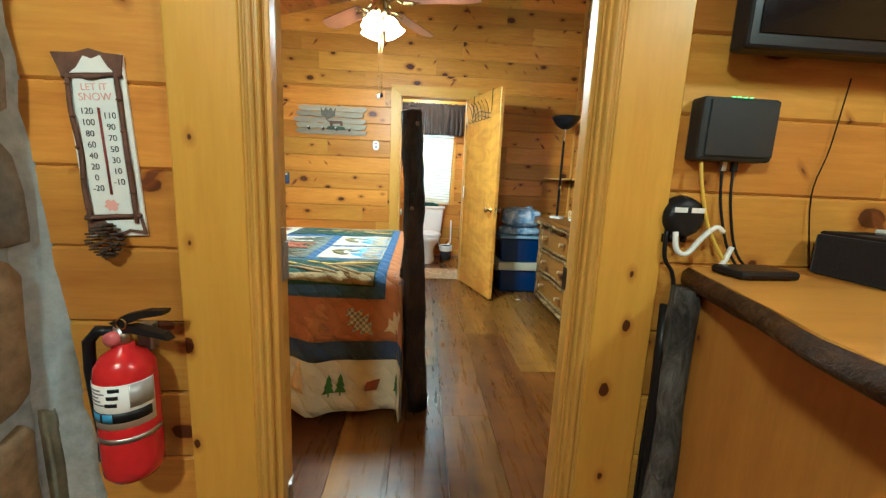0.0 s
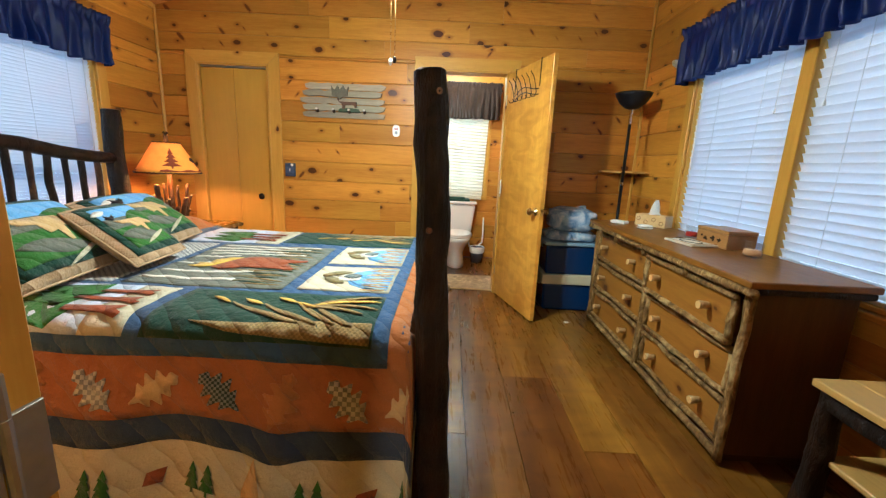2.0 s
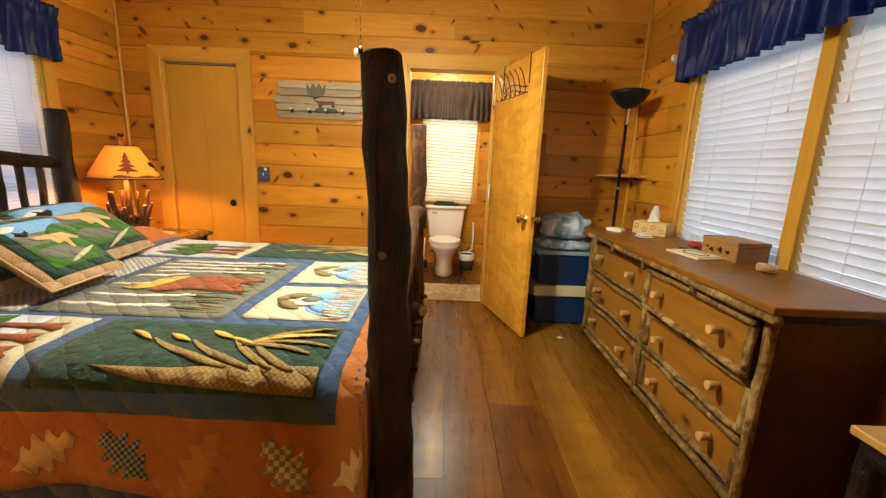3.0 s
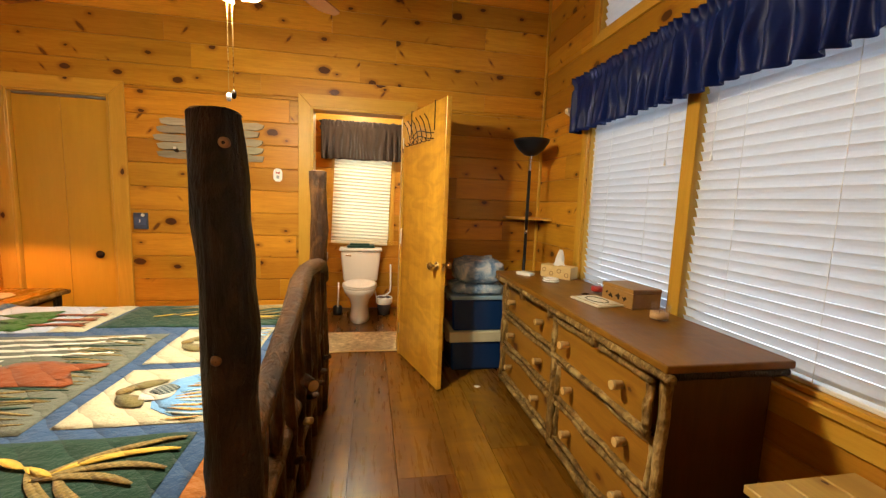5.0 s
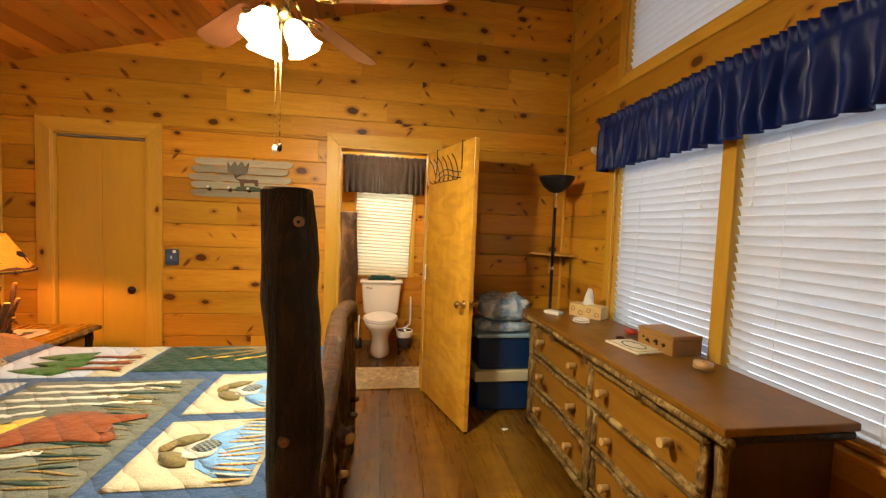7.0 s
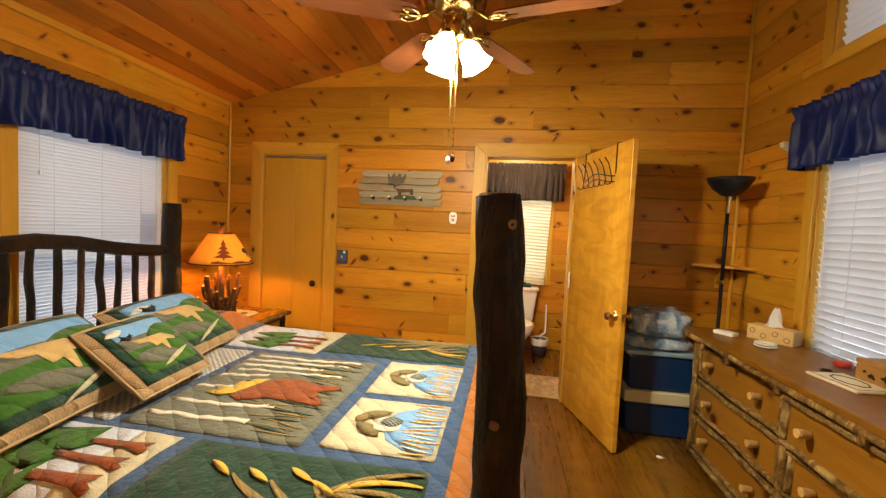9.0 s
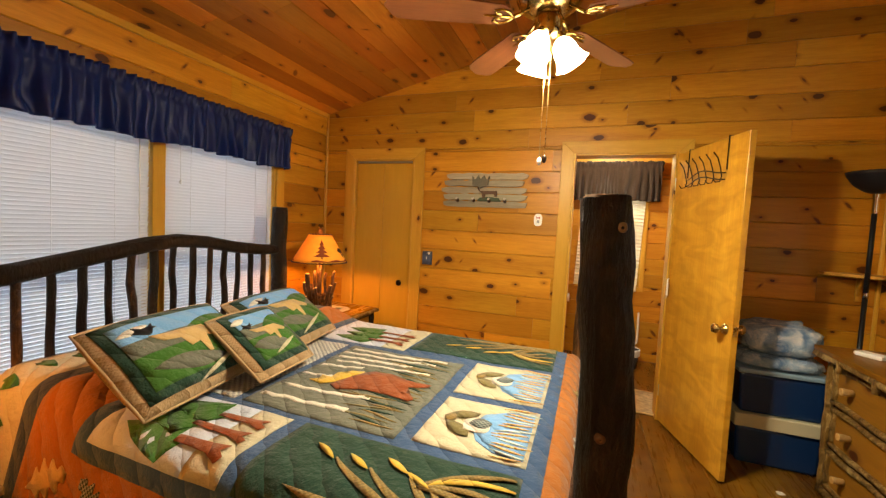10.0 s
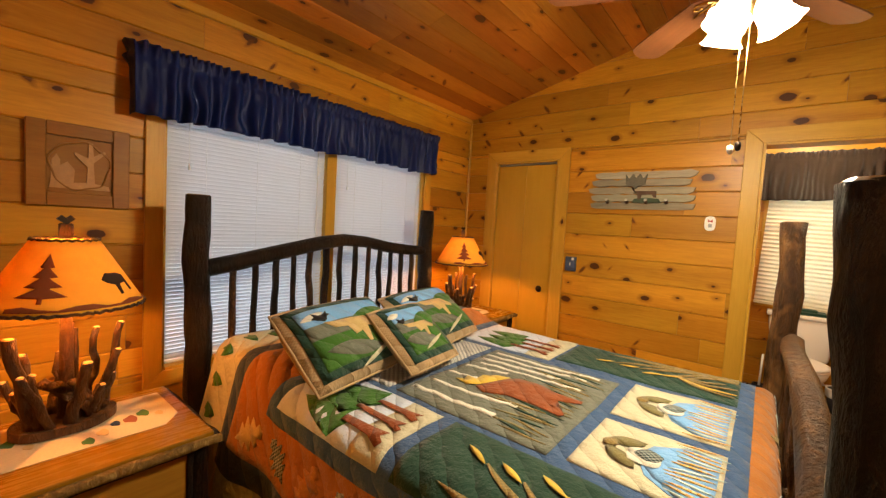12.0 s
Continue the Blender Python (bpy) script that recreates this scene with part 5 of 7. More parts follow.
# ---- on the dresser ----
TOP = 0.847
tissue = thing("tissue_box", 2.225, 4.09, TOP, "cream tissue box with circle print, one tissue up", "tissue box", 36)
CARD = plain("printed_card", (0.62, 0.44, 0.18), 0.7, 0, 0.10, 40)
part("box_body", bx((-0.055, -0.115, 0), (0.055, 0.115, 0.085), 0.003), CARD, tissue)
RING = plain("brown_print", (0.30, 0.17, 0.06), 0.7, 0, 0.1)
for k in range(4):
    part("ring_print", lathe([(0.011, 0.0), (0.011, 0.0012), (0.016, 0.0012), (0.016, 0.0)], 16), RING, tissue).matrix_local = pose(-0.0555, -0.085 + 0.057 * k, 0.03 + 0.022 * (k % 2), 0, -90, 0)
bm = bmesh.new()
g = []
for j in range(9):
    f = j / 8
    g.append([bm.verts.new((0.034 * (1 - 0.8 * f) * math.cos(a) * (1 + 0.3 * math.sin(3 * a + 4 * f)) + 0.01 * f, 0.05 * (1 - 0.75 * f) * math.sin(a) * (1 + 0.25 * math.sin(2 * a + 5 * f)), 0.083 + 0.105 * f + 0.01 * math.sin(2 * a))) for a in [2 * math.pi * k / 18 for k in range(18)]])
for a, b in zip(g, g[1:]):
    for k in range(18):
        bm.faces.new((a[k], a[(k + 1) % 18], b[(k + 1) % 18], b[k]))
part("tissue", bm, cloth("tissue_paper", (0.85, 0.85, 0.86), 0.9, 0.03, 60, through=0.25), tissue, "crumpled white tissue", True)
dish = thing("soap_dish", 2.09, 3.93, TOP, "two small white stacked saucers on the dresser", "dish")
part("saucer", ends(lathe([(0.03, 0.0), (0.052, 0.004), (0.056, 0.010), (0.050, 0.011), (0.03, 0.007)], 24)), CERAMIC, dish, smooth=True)
part("saucer", ends(lathe([(0.03, 0.012), (0.048, 0.016), (0.052, 0.024), (0.046, 0.025), (0.03, 0.019)], 24)), CERAMIC, dish, smooth=True)
pack = thing("small_pack", 2.01, 4.17, TOP, "small white cardboard pack lying on the dresser", "packet", 35)
part("pack_body", bx((-0.035, -0.055, 0), (0.035, 0.055, 0.022), 0.004, seg=2), WHITE, pack)
part("pack_flap", bx((-0.033, 0.056, 0.004), (0.033, 0.062, 0.019), 0.001), WHITE, pack)


def candle(x, y, r, h, wax, label):
    c = thing("glass_candle", x, y, TOP, label, "candle", group="candles on the dresser")
    part("glass_cup", lathe([(0.0005, 0.0), (r * 0.9, 0.0), (r, 0.006), (r, h), (r - 0.003, h), (r - 0.003, 0.010), (0.001, 0.008)], 28), THIN_GLASS, c, smooth=True)
    part("wax", ends(lathe([(r - 0.005, 0.012), (r - 0.005, h * 0.5), (0.004, h * 0.48)], 24)), wax, c, smooth=True)
    part("wick", tube([(0, 0, h * 0.46), (0.001, 0, h * 0.58)], 0.0012, 6), BLACK, c)


candle(2.225, 3.60, 0.038, 0.075, plain("red_wax", (0.50, 0.03, 0.02), 0.4, 0, 0.1), "red candle in a small glass cup")
candle(2.195, 3.045, 0.043, 0.078, plain("tan_wax", (0.60, 0.38, 0.18), 0.4, 0, 0.1), "half-burnt tan candle in a glass cup")
crate = thing("wooden_box", 2.265, 3.35, TOP, "small brown wooden box with dark stamped figures", "box", 4)
BOXWOOD = wood("box_wood", 1, (0.24, 0.12, 0.03), (0.34, 0.18, 0.05), (0.41, 0.23, 0.07), vary=0)
part("box_body", bx((-0.085, -0.12, 0), (0.085, 0.12, 0.078), 0.003), BOXWOOD, crate)
part("lid", bx((-0.087, -0.122, 0.079), (0.087, 0.122, 0.10), 0.003), BOXWOOD, crate)
for k, (y, z, r) in enumerate(((-0.06, 0.04, 0.013), (-0.012, 0.044, 0.016), (0.045, 0.038, 0.014), (0.078, 0.05, 0.008))):
    blot = [(y + r * (1 + 0.45 * math.sin(3 * a + k)) * math.cos(a), z + 0.8 * r * (1 + 0.4 * math.sin(4 * a + 2 * k)) * math.sin(a)) for a in [2 * math.pi * q / 18 for q in range(18)]]
    part("stamp", prism(blot, 0, -0.0862, -0.0850), IRON, crate)
tile = thing("picture_tile", 2.095, 3.385, TOP, "flat cream framed tile with a dark oval wreath", "tile", 8)
CREAM = plain("cream_glaze", (0.68, 0.62, 0.47), 0.35, 0, 0.06)
part("tile_body", bx((-0.085, -0.115, 0), (0.085, 0.115, 0.012), 0.004, seg=2), CREAM, tile)
part("wreath", tube([(0.045 * math.cos(a) * (1 + 0.05 * math.sin(9 * a)), 0.07 * math.sin(a) * (1 + 0.05 * math.sin(9 * a)), 0.0125) for a in [2 * math.pi * k / 40 for k in range(41)]], 0.003, 5), plain("olive_print", (0.10, 0.10, 0.05), 0.6), tile)
part("rim", tube([(sx * 0.074, sy * 0.104, 0.0125) for sx, sy in ((-1, -1), (1, -1), (1, 1), (-1, 1), (-1, -1))], 0.002, 5), BRASS, tile)
trinket = thing("hair_tie", 2.115, 3.535, TOP, "thin brown hair ties lying on the dresser", "hair tie")
for k in range(2):
    part("band", tube([(0.022 * math.cos(a) + 0.012 * k, 0.016 * math.sin(a) + 0.02 * k, 0.004) for a in [2 * math.pi * q / 16 for q in range(17)]], 0.003, 6), IRON, trinket, smooth=True)

# ---- low log table beside the dresser ----
bench = thing("log_table", 2.19, 1.96, 0, "low log side table with pale pine top and shelf", "table")
PALE = wood("pale_pine", 1, (0.42, 0.26, 0.06), (0.55, 0.36, 0.09), (0.62, 0.43, 0.12), knots=0.1, vary=0.1, rough=0.3)
for k in range(3):
    part("top_board", bx((-0.205 + 0.137 * k, -0.44, 0.53), (-0.070 + 0.137 * k, 0.43, 0.558), 0.004), PALE, bench)
part("shelf", bx((-0.16, -0.40, 0.27), (0.17, 0.38, 0.292), 0.004), PALE, bench)
for i, (x, y) in enumerate(((-0.16, -0.39), (0.16, -0.39), (-0.16, 0.385), (0.16, 0.385))):
    part("leg", log((x, y, 0), (x, y, 0.53), 0.042, 0.038, 10, 12, 0.005, 0.3, 140 + i), BARK, bench, smooth=True)
for i, (a, b) in enumerate((((-0.17, -0.39), (-0.17, 0.385)), ((0.16, -0.39), (0.16, 0.385)), ((-0.16, 0.39), (0.16, 0.39)), ((-0.16, -0.39), (0.16, -0.39)))):
    part("apron_log", log((*a, 0.495), (*b, 0.495), 0.033, 0.031, 10, 10, 0.004, 0.3, 150 + i), BARK, bench, smooth=True)

# ---- torchiere, totes, corner shelf ----
lampf = thing("floor_lamp", 2.145, 4.545, 0, "black torchiere floor lamp with chrome collars, unlit", "floor lamp")
part("base", ends(lathe([(0.13, 0.0), (0.13, 0.012), (0.10, 0.026), (0.03, 0.034), (0.014, 0.05)], 30)), BLACK, lampf, smooth=True)
part("pole", tube([(0, 0, 0.04), (0, 0, 1.12)], 0.0125, 14), BLACK, lampf, smooth=True)
part("pole", tube([(0, 0, 1.15), (0, 0, 1.62)], 0.0125, 14), BLACK, lampf, smooth=True)
CHROME = plain("chrome", (0.75, 0.75, 0.76), 0.12, 1.0, 0.02)
part("collar", tube([(0, 0, 1.12), (0, 0, 1.15)], 0.0145, 14), CHROME, lampf, smooth=True)
part("collar", lathe([(0.013, 1.62), (0.015, 1.64), (0.013, 1.70), (0.022, 1.735)], 18), CHROME, lampf, smooth=True)
part("bowl", lathe([(0.02, 1.735), (0.05, 1.745), (0.10, 1.785), (0.135, 1.84), (0.142, 1.862), (0.136, 1.862), (0.128, 1.842), (0.095, 1.792), (0.02, 1.755)], 36), BLACK, lampf, "shallow black bowl", True)
shelf = thing("corner_shelf", 2.24, 4.81, 1.225, "small pine corner shelf on a curved bracket", "shelf")
part("shelf_board", prism([(-0.17, 0.104), (0.158, 0.104), (0.158, -0.20), (0.12, -0.20), (-0.17, 0.03)], 2, 0, 0.018), CLEAR[0], shelf)
part("bracket", tube([(0.05, 0.09, -0.13), (0.045, 0.075, -0.07), (0.03, 0.02, -0.02), (0.02, -0.04, -0.002)], 0.012, 8), CLEAR[2], shelf, smooth=True)
part("cleat", bx((0.035, 0.092, -0.17), (0.07, 0.104, 0.0), 0.002), CLEAR[2], shelf)

BLUE_CLEAR, bct, bcb = material("blue_plastic", 0.25, 0, (0.012, 0.045, 0.17))
bcb.inputs["Transmission Weight"].default_value = 0.25
HAZY, hzt, hzb = material("hazy_film_painted_glints", 0.18, 0, (0.40, 0.55, 0.72))
hg = G(hzt)
# White and pale blue streaks in the colour stand in for highlights on the film.
hg.put(hzb.inputs["Base Color"], hg.ramp(hg.noise(hg.coords(), 11, 4, 0.6, 0.8), (0.35, (0.16, 0.28, 0.52)), (0.55, (0.42, 0.56, 0.74)), (0.7, (0.78, 0.82, 0.86))))
hg.bump(hzb, hg.noise(hg.coords(), 30, 4), 0.8, 0.02)
hzb.inputs["Transmission Weight"].default_value = 0.15


def tote(z, h, label, lid, band=0.03, linen=(0.10, 0.16, 0.32)):
    t = thing("storage_tote", 1.775, 4.665, z, label, "storage box", group="stacked storage totes")
    bm = bx((-0.23, -0.19, 0), (0.23, 0.19, h - band), 0.02, seg=2)
    for v in bm.verts:
        f = 0.93 + 0.07 * v.co.z / h
        v.co.x, v.co.y = v.co.x * f, v.co.y * f
    part("tub", bm, BLUE_CLEAR, t)
    part("lid", bx((-0.245, -0.205, h - band), (0.245, 0.205, h), 0.008, seg=2), lid, t)
    for s in (-1, 1):
        part("handle", bx((0.225 * s - 0.012, -0.05, h - band - 0.045), (0.225 * s + 0.012, 0.05, h - band - 0.005), 0.005), lid, t)
    bmb = bx((-0.19, -0.15, 0.012), (0.19, 0.15, h - band - 0.03), 0.03, seg=2)
    for v in bmb.verts:
        v.co += Vector((noise.noise(v.co * 9), noise.noise(v.co * 9 + Vector((3, 0, 0))), 0)) * 0.02
    part("folded_linen", bmb, cloth("folded_linen", linen), t)
    return t


tote(0.0, 0.33, "blue see-through storage tote with cream lid", plain("cream_plastic", (0.60, 0.56, 0.40), 0.4), 0.085, (0.22, 0.30, 0.46))
tote(0.33, 0.29, "dark blue storage tote with pale blue lid", plain("pale_blue_plastic", (0.25, 0.38, 0.52), 0.3))


def bag(name, label, cx, cy, z, w, d, h, mat, seed):
    b = thing(name, cx, cy, z, label, "bag", group="bagged bedding")
    bm = bmesh.new()
    bmesh.ops.create_icosphere(bm, subdivisions=4, radius=1)
    for v in bm.verts:
        p = v.co.copy()
        k = 1 + 0.10 * noise.noise(p * 2.2 + Vector((seed, 0, 0))) + 0.05 * noise.noise(p * 6 + Vector((0, seed, 0))) + 0.03 * abs(noise.noise(p * 13))
        q = Vector([math.copysign(abs(c) ** 0.7, c) for c in p]) * k
        v.co = Vector((q.x * w / 2, q.y * d / 2, max(q.z, -0.85) * h / 2 + h / 2 * 0.85))
    part("bag_body", bm, mat, b, smooth=True)
    part("knot", tube([(0.02, -0.03, h * 0.86), (0.05, -0.06, h * 0.97), (0.09, -0.05, h * 0.93)], [0.02, 0.012, 0.025], 8), mat, b, smooth=True)


bag("bedding_bag", "flat blanket in a clear plastic bag", 1.775, 4.655, 0.62, 0.46, 0.38, 0.10, HAZY, 2)
bag("bedding_bag", "plump bedding in a hazy blue plastic bag", 1.785, 4.655, 0.705, 0.42, 0.36, 0.22, HAZY, 5)
scrap = thing("paper_scrap", 1.70, 4.20, 0.0, "small white paper scrap on the floor", "paper", 25)
part("scrap_sheet", bx((-0.02, -0.014, 0.0005), (0.02, 0.014, 0.003), 0.0005), WHITE, scrap)
part("scrap_fold", prism([(-0.014, 0.003), (0.014, 0.003), (0.012, 0.009)], 0, -0.02, -0.004), WHITE, scrap)
rod_end = thing("shelf_bracket", 2.398, 4.30, 1.93, "cream scroll bracket on the wall by the valance", "bracket")
part("scroll", prism([(0, 0), (-0.02, 0.0), (-0.03, 0.04), (-0.05, 0.075), (-0.095, 0.10), (-0.10, 0.13), (0, 0.13)], 1, -0.02, 0.02), plain("cream_paint", (0.70, 0.64, 0.50), 0.5, 0, 0.06), rod_end)
part("back_plate", bx((-0.006, -0.035, -0.01), (0.001, 0.035, 0.14), 0.002), plain("cream_paint_plate", (0.70, 0.64, 0.50), 0.5, 0, 0.06), rod_end)

# ---- hook rack over the bathroom door ----
rack = thing("door_hook_rack", 0, 0, 0, "dark wire hook rack hung over the bathroom door", "hook rack")
rack.matrix_world = bath_leaf.matrix_world.copy()
W = 0.772
z0 = 2.044
for u in (0.17, 0.60):
    part("strap", tube([(u, 0.04, z0 - 0.03), (u, 0.04, z0 + 0.002), (u, -0.005, z0 + 0.003), (u, -0.006, z0 - 0.20)], 0.004, 6), IRON, rack)
arc = [(0.17 + 0.43 * k / 12, -0.012 - 0.022 * math.sin(math.pi * k / 12), z0 - 0.20 - 0.018 * math.cos(math.pi * k / 12 * 2)) for k in range(13)]
part("upper_bar", tube(arc, 0.004, 6), IRON, rack, smooth=True)
part("lower_bar", tube([(a, b, c - 0.04) for a, b, c in arc], 0.004, 6), IRON, rack, smooth=True)
for k in range(6):
    u = 0.19 + 0.078 * k
    part("hook", tube([(u, -0.075, z0 - 0.10), (u, -0.05, z0 - 0.13), (u, -0.03, z0 - 0.19), (u, -0.02, z0 - 0.24), (u, -0.03, z0 - 0.27), (u, -0.055, z0 - 0.275), (u, -0.07, z0 - 0.255)], 0.0035, 6), IRON, rack, smooth=True)
    part("hook_tip", lathe([(0.001, -0.006), (0.006, 0), (0.001, 0.006)], 8, centre=(u, -0.075, z0 - 0.098)), IRON, rack)

hanger = thing("door_hanger", 1.160, 4.845, 0.985, "white plastic hanger on the bathroom door face", "hanger", -73.5)
part("hanger_plate", bx((-0.012, -0.006, 0), (0.012, 0.0, 0.095), 0.004, seg=2), WHITE, hanger)
part("hanger_hook", tube([(0, -0.003, 0.095), (0, -0.004, 0.12), (0.0, 0.004, 0.128)], 0.006, 8), WHITE, hanger)

# ---- nightstands and table lamps ----
SHADE = cloth("parchment_shade", (0.85, 0.50, 0.055), 0.8, 0.08, 25, through=0.17, sheen=0)
TWIG = bark("twig_bark", (0.022, 0.009, 0.004), (0.075, 0.033, 0.013), (0.20, 0.10, 0.04), 0.45)
SHADE_DARK = plain("shade_applique", (0.035, 0.015, 0.008), 0.9)
SHADE_RUST = plain("shade_applique_rust", (0.22, 0.055, 0.015), 0.9)


def nightstand(x0, x1, y0, y1, top, label):
    n = thing("nightstand", (x0 + x1) / 2, (y0 + y1) / 2, 0, label, "nightstand", group="nightstands beside the bed")
    w, d = (x1 - x0) / 2, (y1 - y0) / 2
    part("top_board", bx((-w, -d, top - 0.03), (w, d, top), 0.006, seg=2), GLOSS_PINE, n, "glossy orange pine top")
    for i, (a, b) in enumerate((((w + 0.004, -d - 0.02), (w + 0.004, d + 0.02)), ((-w, d + 0.003), (w, d + 0.003)), ((-w, -d - 0.003), (w, -d - 0.003)))):
        part("edge_log", log((*a, top - 0.030), (*b, top - 0.030), 0.019, 0.018, 12, 9, 0.004, 0.4, 200 + i), BARK if i else HICKORY, n, smooth=True)
    for i, (sx, sy) in enumerate(((1, 1), (1, -1), (-1, 1), (-1, -1))):
        part("leg", log((sx * (w - 0.035), sy * (d - 0.035), 0), (sx * (w - 0.035), sy * (d - 0.035), top - 0.035), 0.03, 0.028, 10, 10, 0.005, 0.3, 210 + i), BARK, n, smooth=True)
    part("case", bx((-w + 0.02, -d + 0.04, 0.12), (w - 0.05, d - 0.04, top - 0.034), 0.004), STAINED_Z_SHADED, n)
    for z0, z1 in ((0.33, top - 0.06), (0.14, 0.315)):
        dr = part("drawer", bx((w - 0.048, -d + 0.075, z0), (w - 0.028, d - 0.075, z1), 0.003), DRAWER_PINE, n)
        for k, (a, b) in enumerate((((-d + 0.07, z0), (d - 0.07, z0)), ((-d + 0.07, z1), (d - 0.07, z1)), ((-d + 0.07, z0), (-d + 0.07, z1)), ((d - 0.07, z0), (d - 0.07, z1)))):
            part("bark_strip", log((w - 0.026, *a), (w - 0.026, *b), 0.011, 0.010, 8, 8, 0.003, 0.4, 220 + k), BARK, dr, smooth=True)
        part("peg_knob", log((w - 0.03, 0, (z0 + z1) / 2), (w + 0.012, 0, (z0 + z1) / 2), 0.013, 0.014, 3, 9, 0.001, 0.1, 230), CUT_END, dr, smooth=True)
    return n


nightstand(-1.56, -1.01, 1.49, 2.08, 0.60, "log nightstand with glossy pine top and a printed runner")
nightstand(-1.80, -1.245, 4.08, 4.735, 0.632, "log nightstand with glossy pine top by the closet")
for x, y, z, w, d in ((-1.33, 1.765, 0.60, 0.32, 0.54), (-1.50, 4.34, 0.632, 0.24, 0.46)):
    r = thing("table_runner", x, y, z, "cream runner with woodland print, under a lamp", "runner")
    bm = prism([(-w / 2, -d / 2), (w / 2, -d / 2 + 0.03), (w / 2, d / 2 - 0.06), (w / 2 - 0.07, d / 2), (-w / 2, d / 2)], 2, 0.0005, 0.003)
    part("runner_cloth", bm, cloth("runner_cloth", (0.62, 0.52, 0.33)), r)
    rr = random.Random(3)
    for k in range(11):
        u, v, s = rr.uniform(-w / 2 + 0.05, w / 2 - 0.04), -d / 2 + 0.05 + (d - 0.1) * k / 10, rr.uniform(0.018, 0.032)
        pts = [(u + s * math.cos(a) * (1 + 0.3 * math.sin(3 * a)), v + s * 0.7 * math.sin(a)) for a in [2 * math.pi * q / 14 for q in range(14)]]
        part("print_patch", prism(pts, 2, 0.003, 0.0042), (Q_BROWN, Q_LEAF, Q_TAN, Q_NAVY_SHADE)[k % 4], r)


def table_lamp(x, y, z, turn, label):
    """A lamp of upright sticks on an oval slab, with a parchment shade laced at the rims."""
    lp = thing("table_lamp", x, y, z, label, "table lamp", turn, "table lamps beside the bed")
    part("base_slab", prism([(0.10 * math.cos(a) * (1 + 0.04 * math.sin(5 * a)), 0.145 * math.sin(a)) for a in [2 * math.pi * k / 28 for k in range(28)]], 2, 0.004, 0.034), TWIG, lp)
    rr = random.Random(21)
    for i in range(15):
        a = 2 * math.pi * i / 15 + rr.uniform(-0.15, 0.15)
        f = rr.uniform(0.55, 0.92)
        bx0, by0 = 0.085 * f * math.cos(a), 0.13 * f * math.sin(a)
        lean, h = rr.uniform(0.02, 0.10), rr.uniform(0.12, 0.33)
        tx, ty = bx0 + lean * math.cos(a + rr.uniform(-1, 1)), by0 + (lean + 0.02) * math.sin(a + rr.uniform(-0.7, 0.7))
        r = rr.uniform(0.011, 0.021)
        st = part("stick", log((bx0, by0, 0.03), (tx, ty, 0.03 + h), r, r * 0.85, 7, 9, 0.012, 0.25, 300 + i), TWIG, lp, smooth=True)
        c = Vector((tx, ty, 0.03 + h))
        bm = lathe([(0.0005, 0.003), (r * 0.55, 0.003), (r * 0.8, -0.002)], 9, centre=c)
        part("cut_end", bm, CUT_END, st)
    for i in range(5):
        a = rr.uniform(0, 6.28)
        part("stick", log((0.075 * math.cos(a), 0.12 * math.sin(a), 0.05), (-0.05 * math.cos(a + 0.5), -0.07 * math.sin(a + 0.5), 0.17), 0.016, 0.014, 6, 8, 0.01, 0.2, 330 + i), TWIG, lp, smooth=True)
    part("stem", tube([(0, 0, 0.03), (0.004, 0, 0.2), (0, 0, 0.43)], [0.024, 0.02, 0.016], 10, rough=0.2), TWIG, lp, smooth=True)
    part("socket", tube([(0, 0, 0.43), (0, 0, 0.475)], 0.014, 10), BRASS, lp, smooth=True)
    bulb = part("bulb", lathe([(0.012, 0.475), (0.018, 0.49), (0.03, 0.525), (0.028, 0.55), (0.012, 0.566), (0.001, 0.568)], 16), glow("amber_bulb", (1.0, 0.55, 0.2), 6), lp, smooth=True)
    bulb.visible_shadow = False
    r0, r1, h0, h1 = 0.218, 0.088, 0.44, 0.665
    bm = bmesh.new()
    rows = []
    for j in range(9):
        f = j / 8
        rows.append([bm.verts.new(((r0 + (r1 - r0) * f) * math.cos(a), (r0 + (r1 - r0) * f) * math.sin(a), h0 + (h1 - h0) * f)) for a in [2 * math.pi * k / 48 for k in range(48)]])
    for a, b in zip(rows, rows[1:]):
        for k in range(48):
            bm.faces.new((a[k], a[(k + 1) % 48], b[(k + 1) % 48], b[k]))
    sh = solid(part("shade", bm, SHADE, lp, "glowing amber parchment shade with dark woodland cut-outs", True), 0.0015)
    for r, h, n, t in ((r0 + 0.001, h0, 90, 0.0055), (r1 + 0.001, h1, 44, 0.0045)):
        part("lacing", tube([((r + 0.003 * math.sin(k * math.pi * 0.9)) * math.cos(2 * math.pi * k / n), (r + 0.003 * math.sin(k * math.pi * 0.9)) * math.sin(2 * math.pi * k / n), h + 0.003 * math.cos(k * math.pi * 0.9)) for k in range(n + 1)], t, 6), TWIG, sh, smooth=True)

    def on(u, v, lift=0.0):
        """Shade surface: angle in radians and height share."""
        r = r0 + (r1 - r0) * v + 0.0015 + lift
        return Vector((r * math.cos(u), r * math.sin(u), h0 + (h1 - h0) * v))
